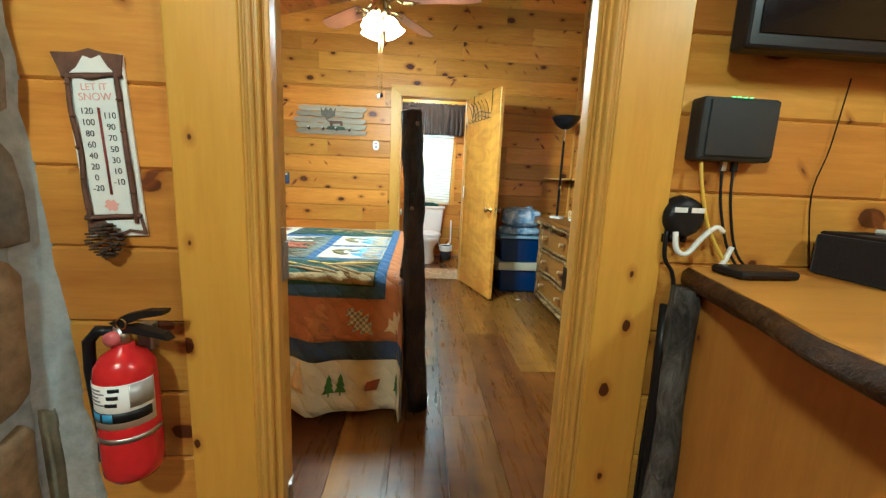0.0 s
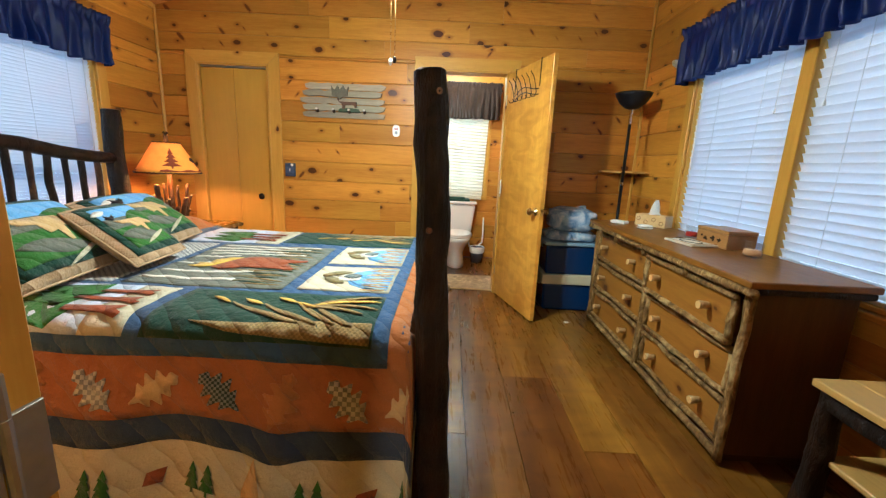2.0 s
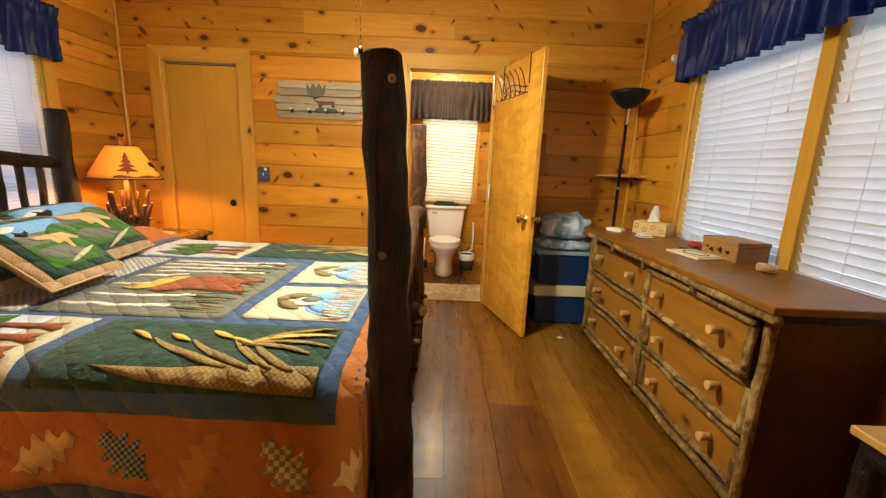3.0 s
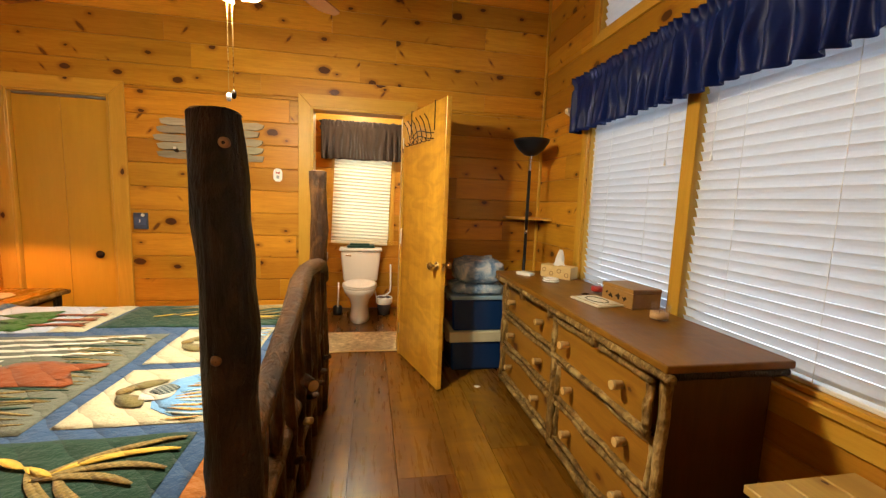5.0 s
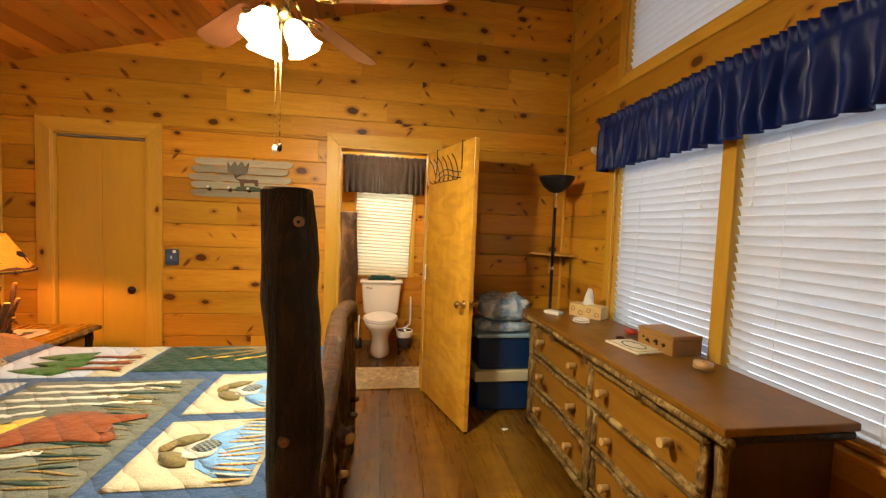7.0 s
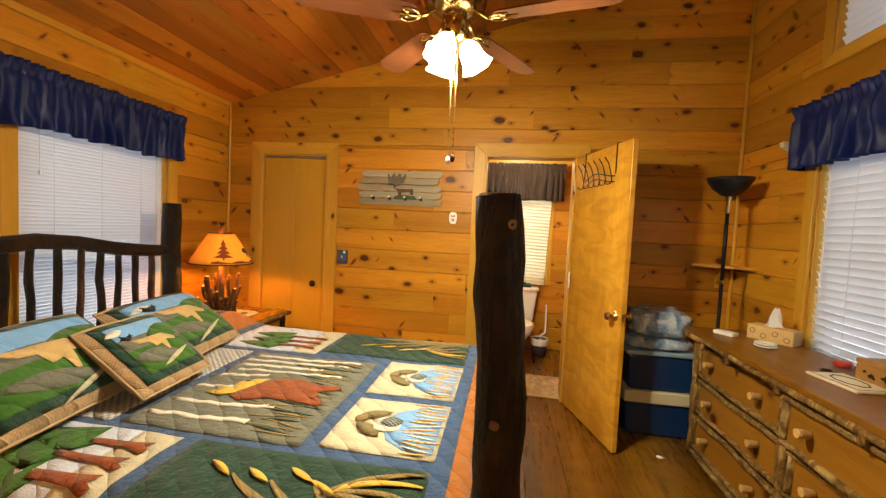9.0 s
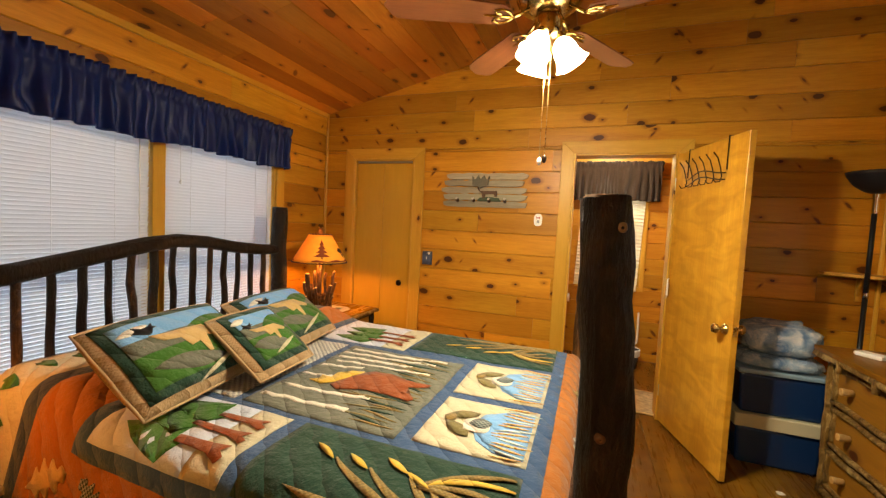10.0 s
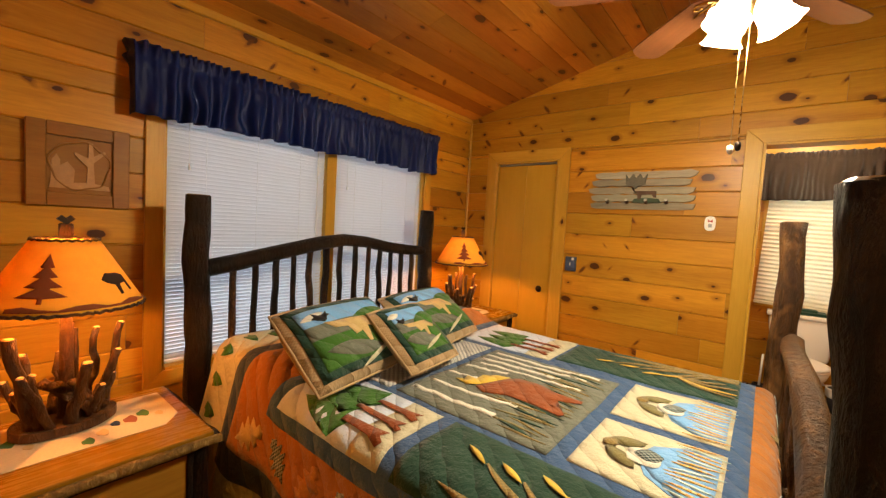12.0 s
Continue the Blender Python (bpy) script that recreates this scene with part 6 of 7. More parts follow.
    for base in (0.0, math.pi):
        tree = [(base - 0.62 + 0.28 * px, 0.16 + 0.66 * py) for px, py in ((-0.1, 0), (-0.1, 0.1), (-1.2, 0.12), (-0.3, 0.3), (-0.95, 0.32), (-0.25, 0.5), (-0.7, 0.52), (-0.2, 0.7), (-0.45, 0.72), (0, 1.0), (0.45, 0.72), (0.2, 0.7), (0.7, 0.52), (0.25, 0.5), (0.95, 0.32), (0.3, 0.3), (1.2, 0.12), (0.1, 0.1), (0.1, 0))]
        shape("tree_cutout", tree, SHADE_RUST, 0.002, sh, on)
        blob = [(base + 0.55 + 0.32 * px, 0.16 + 0.5 * py) for px, py in ((-0.95, 0.55), (-0.6, 0.72), (0.2, 0.70), (0.75, 0.62), (0.85, 0.15), (0.68, 0.15), (0.6, 0.4), (0.1, 0.36), (0.02, 0.08), (-0.14, 0.08), (-0.2, 0.36), (-0.7, 0.45))]
        shape("dark_cutout", blob, SHADE_DARK, 0.002, sh, on)
        strip = [(base - 1.0 + 0.2 * k, 0.10 + 0.03 * math.sin(k * 1.7)) for k in range(12)] + [(base + 1.2 - 0.2 * k, 0.05) for k in range(12)]
        shape("ground_cutout", strip, SHADE_RUST, 0.002, sh, on)
    part("finial", bx((-0.006, -0.02, 0.665), (0.006, 0.02, 0.72), 0.004), TWIG, lp)
    part("finial_leaf", prism([(-0.025, 0.735), (0, 0.715), (0.025, 0.735), (0.012, 0.748), (0, 0.738), (-0.012, 0.748)], 0, -0.004, 0.004), IRON, lp)


table_lamp(-1.395, 1.735, 0.6035, 10, "rustic stick lamp with lit amber parchment shade")
table_lamp(-1.505, 4.215, 0.6355, -12, "rustic stick lamp with lit amber parchment shade by the closet")

# ---- carved picture on the west wall ----
pic = thing("carved_picture", WEST + 0.001, 1.862, 1.565, "carved wooden relief picture in a flat walnut frame", "picture")
WALNUT = wood("walnut", 1, (0.21, 0.085, 0.012), (0.32, 0.14, 0.02), (0.39, 0.18, 0.028), vary=0)
for a, b in (((0, -0.178, -0.185), (0.022, -0.115, 0.185)), ((0, 0.115, -0.185), (0.022, 0.178, 0.185)), ((0, -0.114, 0.125), (0.022, 0.114, 0.185)), ((0, -0.114, -0.185), (0.022, 0.114, -0.125))):
    part("frame_board", bx(a, b, 0.003), WALNUT, pic)
part("back_board", bx((0.0, -0.114, -0.124), (0.006, 0.114, 0.124), 0.001), WALNUT, pic)
MAPLE = plain("carved_maple", (0.50, 0.27, 0.08), 0.5, 0, 0.15, 50)
part("trunk_relief", prism([(0.02, -0.08), (0.05, -0.08), (0.045, 0.02), (0.09, 0.07), (0.085, 0.08), (0.045, 0.05), (0.042, 0.11), (0.028, 0.11), (0.026, 0.04), (-0.02, 0.06), (-0.022, 0.05), (0.024, 0.0)], 0, 0.006, 0.014), MAPLE, pic)
part("ground_relief", prism([(-0.105, -0.105), (0.105, -0.105), (0.10, -0.085), (0.03, -0.072), (-0.05, -0.08), (-0.10, -0.078)], 0, 0.006, 0.013), MAPLE, pic)
part("mound_relief", prism([(-0.085, -0.08), (-0.025, -0.08), (-0.02, -0.02), (-0.045, 0.015), (-0.07, -0.005)], 0, 0.006, 0.014), MAPLE, pic)
part("mound_relief", prism([(-0.10, -0.08), (-0.07, -0.08), (-0.068, 0.02), (-0.08, 0.045), (-0.095, 0.02)], 0, 0.006, 0.012), MAPLE, pic)
part("border_relief", tube([(0.010, 0.105 * math.cos(a) * (1 + 0.07 * math.sin(5 * a)), 0.108 * math.sin(a) * (1 + 0.05 * math.sin(6 * a))) for a in [2 * math.pi * k / 40 for k in range(41)]], 0.005, 6), WALNUT, pic, smooth=True)

# ---- on the north wall ----
NF = NORTH - 0.0005
plaque = thing("weathered_plaque", -0.315, NF, 1.755, "weathered grey slat plaque with a relief and four pegs", "wall plaque")
GREYWOOD = wood("weathered_grey", 0, (0.20, 0.17, 0.11), (0.36, 0.32, 0.22), (0.50, 0.46, 0.34), vary=0.35, rough=0.85, grain=14)
rr = random.Random(6)
for k in range(5):
    z = 0.118 - 0.061 * k
    l, r = -0.385 + rr.uniform(-0.015, 0.045), 0.385 + rr.uniform(-0.05, 0.012)
    top = [(l + (r - l) * i / 14, z + 0.0265 + (0.011 * noise.noise(Vector((i * 0.9, k, 2))) - (0.012 if i in (0, 14) else 0))) for i in range(15)]
    low = [(l + (r - l) * i / 14 + (0.012 if i in (0, 14) else 0) * (1 if i == 0 else -1), z - 0.0265 + 0.011 * noise.noise(Vector((i * 0.9, k, 8))) + (0.010 if i in (0, 14) else 0)) for i in range(14, -1, -1)]
    part("slat", prism(top + low, 1, -0.018 - 0.010 * (k % 2), 0.0), GREYWOOD, plaque)
RELIEF = plain("relief_brown", (0.10, 0.045, 0.02), 0.7, 0, 0.2)
part("brown_relief", prism([(-0.04, -0.01), (0.12, -0.01), (0.125, -0.06), (0.105, -0.06), (0.095, -0.035), (0.02, -0.04), (0.015, -0.075), (-0.005, -0.075), (-0.01, -0.03), (-0.05, 0.01), (-0.045, 0.03)], 1, -0.040, -0.02), RELIEF, plaque)
part("branch_relief", prism([(-0.03, 0.01), (-0.06, 0.03), (-0.10, 0.04), (-0.105, 0.12), (-0.08, 0.085), (-0.05, 0.125), (-0.03, 0.09), (0.0, 0.125), (0.025, 0.085), (0.05, 0.12), (0.04, 0.04), (0.0, 0.03)], 1, -0.038, -0.02), plain("relief_grey", (0.13, 0.115, 0.08), 0.8, 0, 0.25, 90), plaque)
part("moss_relief", prism([(-0.05, -0.10), (0.16, -0.10), (0.14, -0.07), (0.05, -0.062), (-0.03, -0.07)], 1, -0.037, -0.02), plain("relief_green", (0.05, 0.075, 0.04), 0.8, 0, 0.2), plaque)
for u in (-0.235, -0.085, 0.055, 0.195):
    pg = part("peg", log((u, -0.02, -0.10), (u + 0.002, -0.062, -0.082), 0.013, 0.013, 4, 9, 0.001, 0.15, 401), TWIG, plaque, smooth=True)
    part("peg_end", lathe([(0.0001, 0), (0.012, 0.0), (0.0125, -0.004)], 10), plain("pale_peg_end", (0.62, 0.58, 0.50), 0.7, 0, 0.1), pg).matrix_local = pose(u + 0.002, -0.0635, -0.081, 67, 0, 0)
stat = thing("thermostat", -0.822, NF, 1.117, "small dark blue wall control with a pale dial", "thermostat")
part("housing", bx((-0.047, -0.026, -0.062), (0.047, 0, 0.062), 0.006, seg=2), plain("slate_blue_plastic", (0.05, 0.07, 0.13), 0.35, 0, 0.1), stat)
part("cover", bx((-0.040, -0.030, -0.03), (0.040, -0.026, 0.025), 0.002), plain("blue_cover", (0.07, 0.10, 0.20), 0.3, 0, 0.1), stat)
part("dial", lathe([(0.0001, 0), (0.012, 0), (0.013, 0.005)], 16), WHITE, stat).matrix_local = pose(0.024, -0.0312, 0.045, 90, 0, 0)
part("slot", bx((-0.004, -0.0312, -0.012), (0.004, -0.030, 0.012), 0.0005), WHITE, stat)
orn = thing("wall_ornament", 0.168, NF, 1.512, "small white oval plaque with a red bow", "ornament")
part("oval_plate", prism([(0.034 * math.copysign(abs(math.cos(a)) ** 0.7, math.cos(a)), 0.052 * math.copysign(abs(math.sin(a)) ** 0.7, math.sin(a))) for a in [2 * math.pi * k / 24 for k in range(24)]], 1, -0.008, 0), WHITE, orn)
part("bow", prism([(-0.016, 0.03), (0, 0.018), (0.016, 0.03), (0.014, 0.006), (0, 0.014), (-0.012, 0.008)], 1, -0.0105, -0.008), plain("red_enamel", (0.40, 0.03, 0.02), 0.4), orn)
part("print_bar", bx((-0.010, -0.0095, -0.028), (0.012, -0.008, -0.004), 0.0004), plain("grey_print", (0.30, 0.31, 0.33), 0.5), orn)

# ---- ceiling fan ----
fan = thing("ceiling_fan", FAN.x, FAN.y, FAN.z, "brass ceiling fan with wooden blades and lit tulip glasses", "ceiling fan")
top = EAVE + SLOPE * (FAN.x - WEST) - FAN.z
POLISHED = plain("polished_brass", (0.62, 0.44, 0.14), 0.18, 1.0, 0.05)
part("canopy", lathe([(0.001, top - 0.075), (0.02, top - 0.075), (0.055, top - 0.05), (0.07, top - 0.0)], 24), POLISHED, fan, smooth=True)
part("downrod", tube([(0, 0, 0.20), (0, 0, top - 0.06)], 0.012, 12), POLISHED, fan, smooth=True)
part("motor", ends(lathe([(0.02, 0.21), (0.06, 0.20), (0.115, 0.165), (0.13, 0.12), (0.13, 0.06), (0.115, 0.02), (0.07, 0.0), (0.05, -0.005)], 32)), plain("dark_brass", (0.30, 0.20, 0.07), 0.25, 1.0, 0.1), fan, smooth=True)
for k in range(20):
    a = 2 * math.pi * k / 20
    part("motor_rib", tube([(0.118 * math.cos(a), 0.118 * math.sin(a), 0.026), (0.1325 * math.cos(a), 0.1325 * math.sin(a), 0.06), (0.1325 * math.cos(a), 0.1325 * math.sin(a), 0.12), (0.117 * math.cos(a), 0.117 * math.sin(a), 0.163)], 0.0035, 5), POLISHED, fan)
part("switch_housing", ends(lathe([(0.05, -0.005), (0.055, -0.02), (0.055, -0.075), (0.04, -0.10), (0.02, -0.11)], 24)), POLISHED, fan, smooth=True)
BLADE = wood("blade_wood", 0, (0.16, 0.055, 0.02), (0.24, 0.085, 0.03), (0.30, 0.12, 0.045), vary=0, rough=0.35)
bl = [(0.17, -0.040), (0.19, -0.055), (0.30, -0.062), (0.56, -0.070), (0.615, -0.066), (0.64, -0.045), (0.665, 0.0), (0.64, 0.045), (0.615, 0.066), (0.56, 0.070), (0.30, 0.062), (0.19, 0.055), (0.17, 0.040)]
for k in range(5):
    m = pose(0, 0, -0.025, 0, 0, 60 + 72 * k) @ pose(0, 0, 0, 11, 0, 0)
    b = part("blade", prism(bl, 2, -0.003, 0.003), BLADE, fan)
    b.matrix_local = m
    iron = tube([(0.085, 0, 0.030), (0.115, 0, 0.012), (0.145, 0, -0.006)], [0.009, 0.007, 0.008], 8)
    for s in (-1, 1):
        tube([(0.145, 0, -0.006), (0.165, 0.026 * s, -0.009), (0.195, 0.040 * s, -0.009), (0.225, 0.030 * s, -0.008), (0.215, 0.012 * s, -0.008), (0.195, 0.016 * s, -0.008)], 0.0055, 6, iron)
    tube([(0.145, 0, -0.006), (0.20, 0, -0.009), (0.265, 0, -0.008)], [0.007, 0.006, 0.004], 6, iron)
    part("blade_iron", iron, POLISHED, b, "scrolled brass blade arm", True)
FROST, ft, fb = material("frosted_glass", 0.5, 0, (0.95, 0.93, 0.88))
fb.inputs["Emission Color"].default_value, fb.inputs["Emission Strength"].default_value = (1.0, 0.96, 0.88, 1), 11.0
tr = ft.nodes.new("ShaderNodeBsdfTranslucent")
mx = ft.nodes.new("ShaderNodeMixShader")
mx.inputs[0].default_value = 0.45
ft.links.new(fb.outputs[0], mx.inputs[1])
ft.links.new(tr.outputs[0], mx.inputs[2])
ft.links.new(mx.outputs[0], ft.nodes["Material Output"].inputs[0])
for k in range(3):
    a = 9 + 120 * k
    m = pose(0, 0, -0.085, 0, 0, a) @ pose(0.034, 0, 0, 0, 180 - 30, 0)
    part("lamp_arm", tube([(0.03, 0, -0.07), (0.05, 0, -0.085), (0.062, 0, -0.105)], 0.012, 8), POLISHED, fan).matrix_local = pose(0, 0, 0, 0, 0, a)
    bm = bmesh.new()
    rows = []
    for j, (r, h) in enumerate(((0.020, 0.03), (0.037, 0.047), (0.047, 0.076), (0.049, 0.104), (0.056, 0.130), (0.066, 0.143))):
        rows.append([bm.verts.new((r * (1 + (0.08 * math.sin(6 * t) if j > 3 else 0)) * math.cos(t), r * (1 + (0.08 * math.sin(6 * t) if j > 3 else 0)) * math.sin(t), h)) for t in [2 * math.pi * q / 30 for q in range(30)]])
    for p, q in zip(rows, rows[1:]):
        for i in range(30):
            bm.faces.new((p[i], p[(i + 1) % 30], q[(i + 1) % 30], q[i]))
    s = part("tulip_glass", bm, FROST, fan, "bright frosted tulip glass", True)
    s.matrix_local = m
for dx, dy, z1, mat in ((-0.002, 0.002, -0.595, WHITE), (0.020, -0.012, -0.588, IRON)):
    c = part("pull_chain", tube([(dx, dy, -0.09), (dx, dy, z1)], 0.0016, 5), BRASS, fan)
    part("chain_ball", lathe([(0.001, 0.012), (0.008, 0.006), (0.010, -0.006), (0.007, -0.018), (0.001, -0.022)], 12, centre=(dx, dy, z1)), mat, c, smooth=True)

# ---- bathroom ----
toilet = thing("toilet", 0.80, 6.05, 0, "white ceramic toilet with closed lid", "toilet")


def oval(rx, ry, z, cy=0.0, n=28, egg=0.0):
    return [(rx * math.cos(a) * (1 - egg * math.sin(a)), cy + ry * math.sin(a), z) for a in [2 * math.pi * k / n for k in range(n)]]


def loft(rings, cap=True):
    bm = bmesh.new()
    vs = [[bm.verts.new(p) for p in r] for r in rings]
    n = len(vs[0])
    for a, b in zip(vs, vs[1:]):
        for k in range(n):
            bm.faces.new((a[k], a[(k + 1) % n], b[(k + 1) % n], b[k]))
    if cap:
        bm.faces.new(vs[0][::-1])
        bm.faces.new(vs[-1])
    return bm


part("pedestal", loft([oval(0.115, 0.27, 0.0, -0.0), oval(0.105, 0.255, 0.05, 0.0), oval(0.095, 0.23, 0.16, 0.0), oval(0.12, 0.24, 0.24, -0.02), oval(0.17, 0.27, 0.32, -0.06), oval(0.185, 0.28, 0.38, -0.08)]), CERAMIC, toilet, smooth=True)
part("seat", loft([oval(0.185, 0.245, 0.382, -0.10), oval(0.192, 0.252, 0.392, -0.10), oval(0.188, 0.248, 0.402, -0.10)]), WHITE, toilet, smooth=True)
part("lid", loft([oval(0.184, 0.244, 0.404, -0.10), oval(0.190, 0.250, 0.413, -0.10), oval(0.16, 0.22, 0.424, -0.10)]), WHITE, toilet, "closed white lid", True)
tank = bx((-0.235, 0.20, 0.37), (0.235, 0.39, 0.735), 0.03, seg=3)
for v in tank.verts:
    v.co.x *= 0.84 + 0.16 * (v.co.z - 0.37) / 0.365
part("tank", tank, CERAMIC, toilet, smooth=True)
part("tank_lid", bx((-0.25, 0.185, 0.736), (0.25, 0.395, 0.772), 0.012, seg=3), CERAMIC, toilet, smooth=True)
part("flush_lever", tube([(-0.17, 0.205, 0.69), (-0.17, 0.18, 0.69), (-0.11, 0.175, 0.682)], 0.008, 8), CHROME, toilet, smooth=True)
cloth_pile = thing("folded_towel", 0.80, 6.34, 0.772, "dark green folded cloth on the toilet tank", "towel")
bm = bx((-0.16, -0.07, 0), (0.16, 0.06, 0.03), 0.012, seg=2)
for v in bm.verts:
    v.co.z *= 1 + 0.3 * noise.noise(v.co * 14)
part("towel_fold", bm, cloth("green_towel", (0.012, 0.05, 0.035)), cloth_pile)
part("towel_fold", bx((-0.13, -0.05, 0.026), (0.10, 0.05, 0.05), 0.010, seg=2), cloth("green_towel_top", (0.02, 0.07, 0.05)), cloth_pile)
brush = thing("toilet_brush", 0.545, 6.16, 0, "white toilet brush standing in a dark cup", "toilet brush")
part("cup", lathe([(0.001, 0.002), (0.05, 0.002), (0.055, 0.02), (0.05, 0.10), (0.044, 0.10), (0.045, 0.01)], 20), BLACK, brush, smooth=True)
part("handle", tube([(0, 0, 0.02), (0.01, 0, 0.38)], 0.009, 8), WHITE, brush, smooth=True)
holder = thing("paper_holder", 0.36, 6.30, 0.66, "white toilet paper roll on a wall holder", "paper roll")
part("roll", tube([(-0.05, 0.06, 0), (0.05, 0.06, 0)], 0.048, 20), WHITE, holder, smooth=True)
part("arm", tube([(-0.06, 0.149, 0), (-0.06, 0.06, 0), (0.06, 0.06, 0), (0.06, 0.149, 0)], 0.006, 6), CHROME, holder)
bin_ = thing("waste_bin", 1.08, 6.16, 0, "small dark see-through waste bin beside the toilet", "bin")
part("bin_body", lathe([(0.001, 0.003), (0.075, 0.003), (0.09, 0.2), (0.086, 0.2), (0.072, 0.01)], 24), plain("smoky_plastic", (0.06, 0.06, 0.075), 0.2), bin_, smooth=True)
part("bin_liner", lathe([(0.087, 0.13), (0.091, 0.21), (0.098, 0.20), (0.096, 0.14)], 24), WHITE, bin_, smooth=True)
pipe = thing("water_pipe", 1.16, 6.40, 0, "white water pipe with an elbow on the wall", "pipe")
part("pipe_run", tube([(0, 0.02, 0.55), (0.0, 0, 0.54), (0.005, 0, 0.30), (0.0, -0.01, 0.22), (-0.06, -0.02, 0.17), (-0.17, -0.03, 0.16), (-0.20, -0.03, 0.30)], 0.011, 10), WHITE, pipe, smooth=True)
part("valve", tube([(0.0, -0.005, 0.16), (0.0, -0.05, 0.16)], 0.016, 10), CHROME, pipe, smooth=True)
rug = thing("bath_rug", 0.83, 5.18, 0, "mottled tan and brown bathroom rug", "rug")
bm = bx((-0.36, -0.22, 0.0005), (0.42, 0.28, 0.016), 0.006, seg=2)
part("rug_mat", bm, plain("rug_pile", (0.46, 0.35, 0.19), 0.95, 0, 0.45, 26, 0.15, 0.8), rug)
part("rug_binding", tube([(-0.36, -0.22, 0.008), (0.42, -0.22, 0.008), (0.42, 0.28, 0.008), (-0.36, 0.28, 0.008), (-0.36, -0.22, 0.008)], 0.008, 6), Q_TAN, rug)
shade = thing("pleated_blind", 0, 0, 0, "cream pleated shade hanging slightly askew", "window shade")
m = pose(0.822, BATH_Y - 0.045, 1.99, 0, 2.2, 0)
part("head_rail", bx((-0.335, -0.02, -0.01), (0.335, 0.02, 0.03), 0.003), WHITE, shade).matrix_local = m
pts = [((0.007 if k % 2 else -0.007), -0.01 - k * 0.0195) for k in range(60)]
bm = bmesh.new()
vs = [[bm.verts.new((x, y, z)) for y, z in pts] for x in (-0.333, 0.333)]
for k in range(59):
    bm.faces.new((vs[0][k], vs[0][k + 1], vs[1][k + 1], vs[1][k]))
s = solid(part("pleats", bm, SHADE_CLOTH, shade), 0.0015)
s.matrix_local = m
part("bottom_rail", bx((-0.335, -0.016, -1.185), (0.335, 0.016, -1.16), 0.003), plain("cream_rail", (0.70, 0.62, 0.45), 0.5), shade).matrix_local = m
valance("valance", "dark brown gathered valance over the bathroom window", 0, BATH_Y, -1, 0.335, 1.275, 1.80, 2.235, 0.115, BROWN_CLOTH, 4, 12)

# ---- front room side of the doorway ----
FW = 1.30          # face of the boards
chimney = tagged(part("chimney", bx((-1.35, 0.93, 0), (-0.205, FW, 2.45), 0.01), plain("mortar", (0.42, 0.46, 0.47), 0.95, 0, 0.25, 30, 0.1, 0.8)), "fieldstone chimney with grey mortar joints", "chimney", "", "structure")
STONE = []
bm = bmesh.new()
rows = []
for k in range(62):
    z = 0.035 * k
    xe = -0.125 - 0.085 * min(1.0, max(0.0, (z - 0.35) / 1.0)) + 0.016 * noise.noise(Vector((z * 9, 2, 0))) + 0.008 * noise.noise(Vector((z * 30, 5, 0)))
    lump = 0.006 * noise.noise(Vector((z * 14, 8, 0)))
    rows.append([bm.verts.new(p) for p in ((-0.203, FW - 0.075 + lump, z), (min(-0.19, xe - 0.012), FW - 0.04 + lump, z), (xe - 0.010, FW - 0.016 + lump, z), (xe, FW - 0.002, z), (xe, FW + 0.004, z))])
for a, b in zip(rows, rows[1:]):
    for q in range(4):
        bm.faces.new((a[q], a[q + 1], b[q + 1], b[q]))
part("mortar_fillet", bm, plain("mortar_smear", (0.42, 0.46, 0.47), 0.95, 0, 0.25, 30, 0.1, 0.8), chimney, "rough grey mortar smeared on the boards", True)
for nm, c in (("tan", (0.34, 0.25, 0.13)), ("grey", (0.22, 0.21, 0.18)), ("brown", (0.23, 0.145, 0.08)), ("olive", (0.20, 0.185, 0.12))):
    STONE.append(plain(nm + "_fieldstone", c, 0.85, 0, 0.4, 22, 0.15, 1.0))
rs = random.Random(31)


def stone(cx, cz, w, h, face, seed):
    """A rounded fieldstone; face 0: towards -y, 1: towards +x."""
    n, rings = 16, ((1.0, -0.01), (1.0, 0.010), (0.96, 0.017), (0.8, 0.022), (0.4, 0.021))
    bm = bmesh.new()
    vs = []
    for s, d in rings:
        ring = []
        for k in range(n):
            a = 2 * math.pi * k / n
            r = 1 + 0.26 * noise.noise(Vector((math.cos(a) * 1.5, math.sin(a) * 1.5, seed * 3.7))) + 0.06 * noise.noise(Vector((math.cos(a) * 5, math.sin(a) * 5, seed)))
            ca, sa = math.copysign(abs(math.cos(a)) ** 0.42, math.cos(a)), math.copysign(abs(math.sin(a)) ** 0.42, math.sin(a))
            u, v = cx + s * r * ca * w / 2, cz + s * r * sa * h / 2
            dd = d + 0.012 * noise.noise(Vector((u * 11, v * 11, seed)))
            ring.append(bm.verts.new((u, 0.93 - dd, v) if face == 0 else (-0.205 + dd, u, v)))
        vs.append(ring)
    for a, b in zip(vs, vs[1:]):
        for k in range(n):
            bm.faces.new((a[k], a[(k + 1) % n], b[(k + 1) % n], b[k]))
    bm.faces.new(vs[-1])
    part("fieldstone", bm, rs.choice(STONE), chimney, smooth=True)


i = 0
for face, lo, hi in ((1, 0.945, 1.275), (0, -1.34, -0.22)):
    z = 0.03
    while z < 2.4:
        h = rs.uniform(0.24, 0.44)
        u = lo
        while u < hi - 0.05:
            w = min(rs.uniform(0.26, 0.40), hi - u)
            stone(u + w / 2, z + h / 2, w - 0.016, h - 0.018 + rs.uniform(-0.01, 0.01), face, i)
            i += 1
            u += w
        z += h

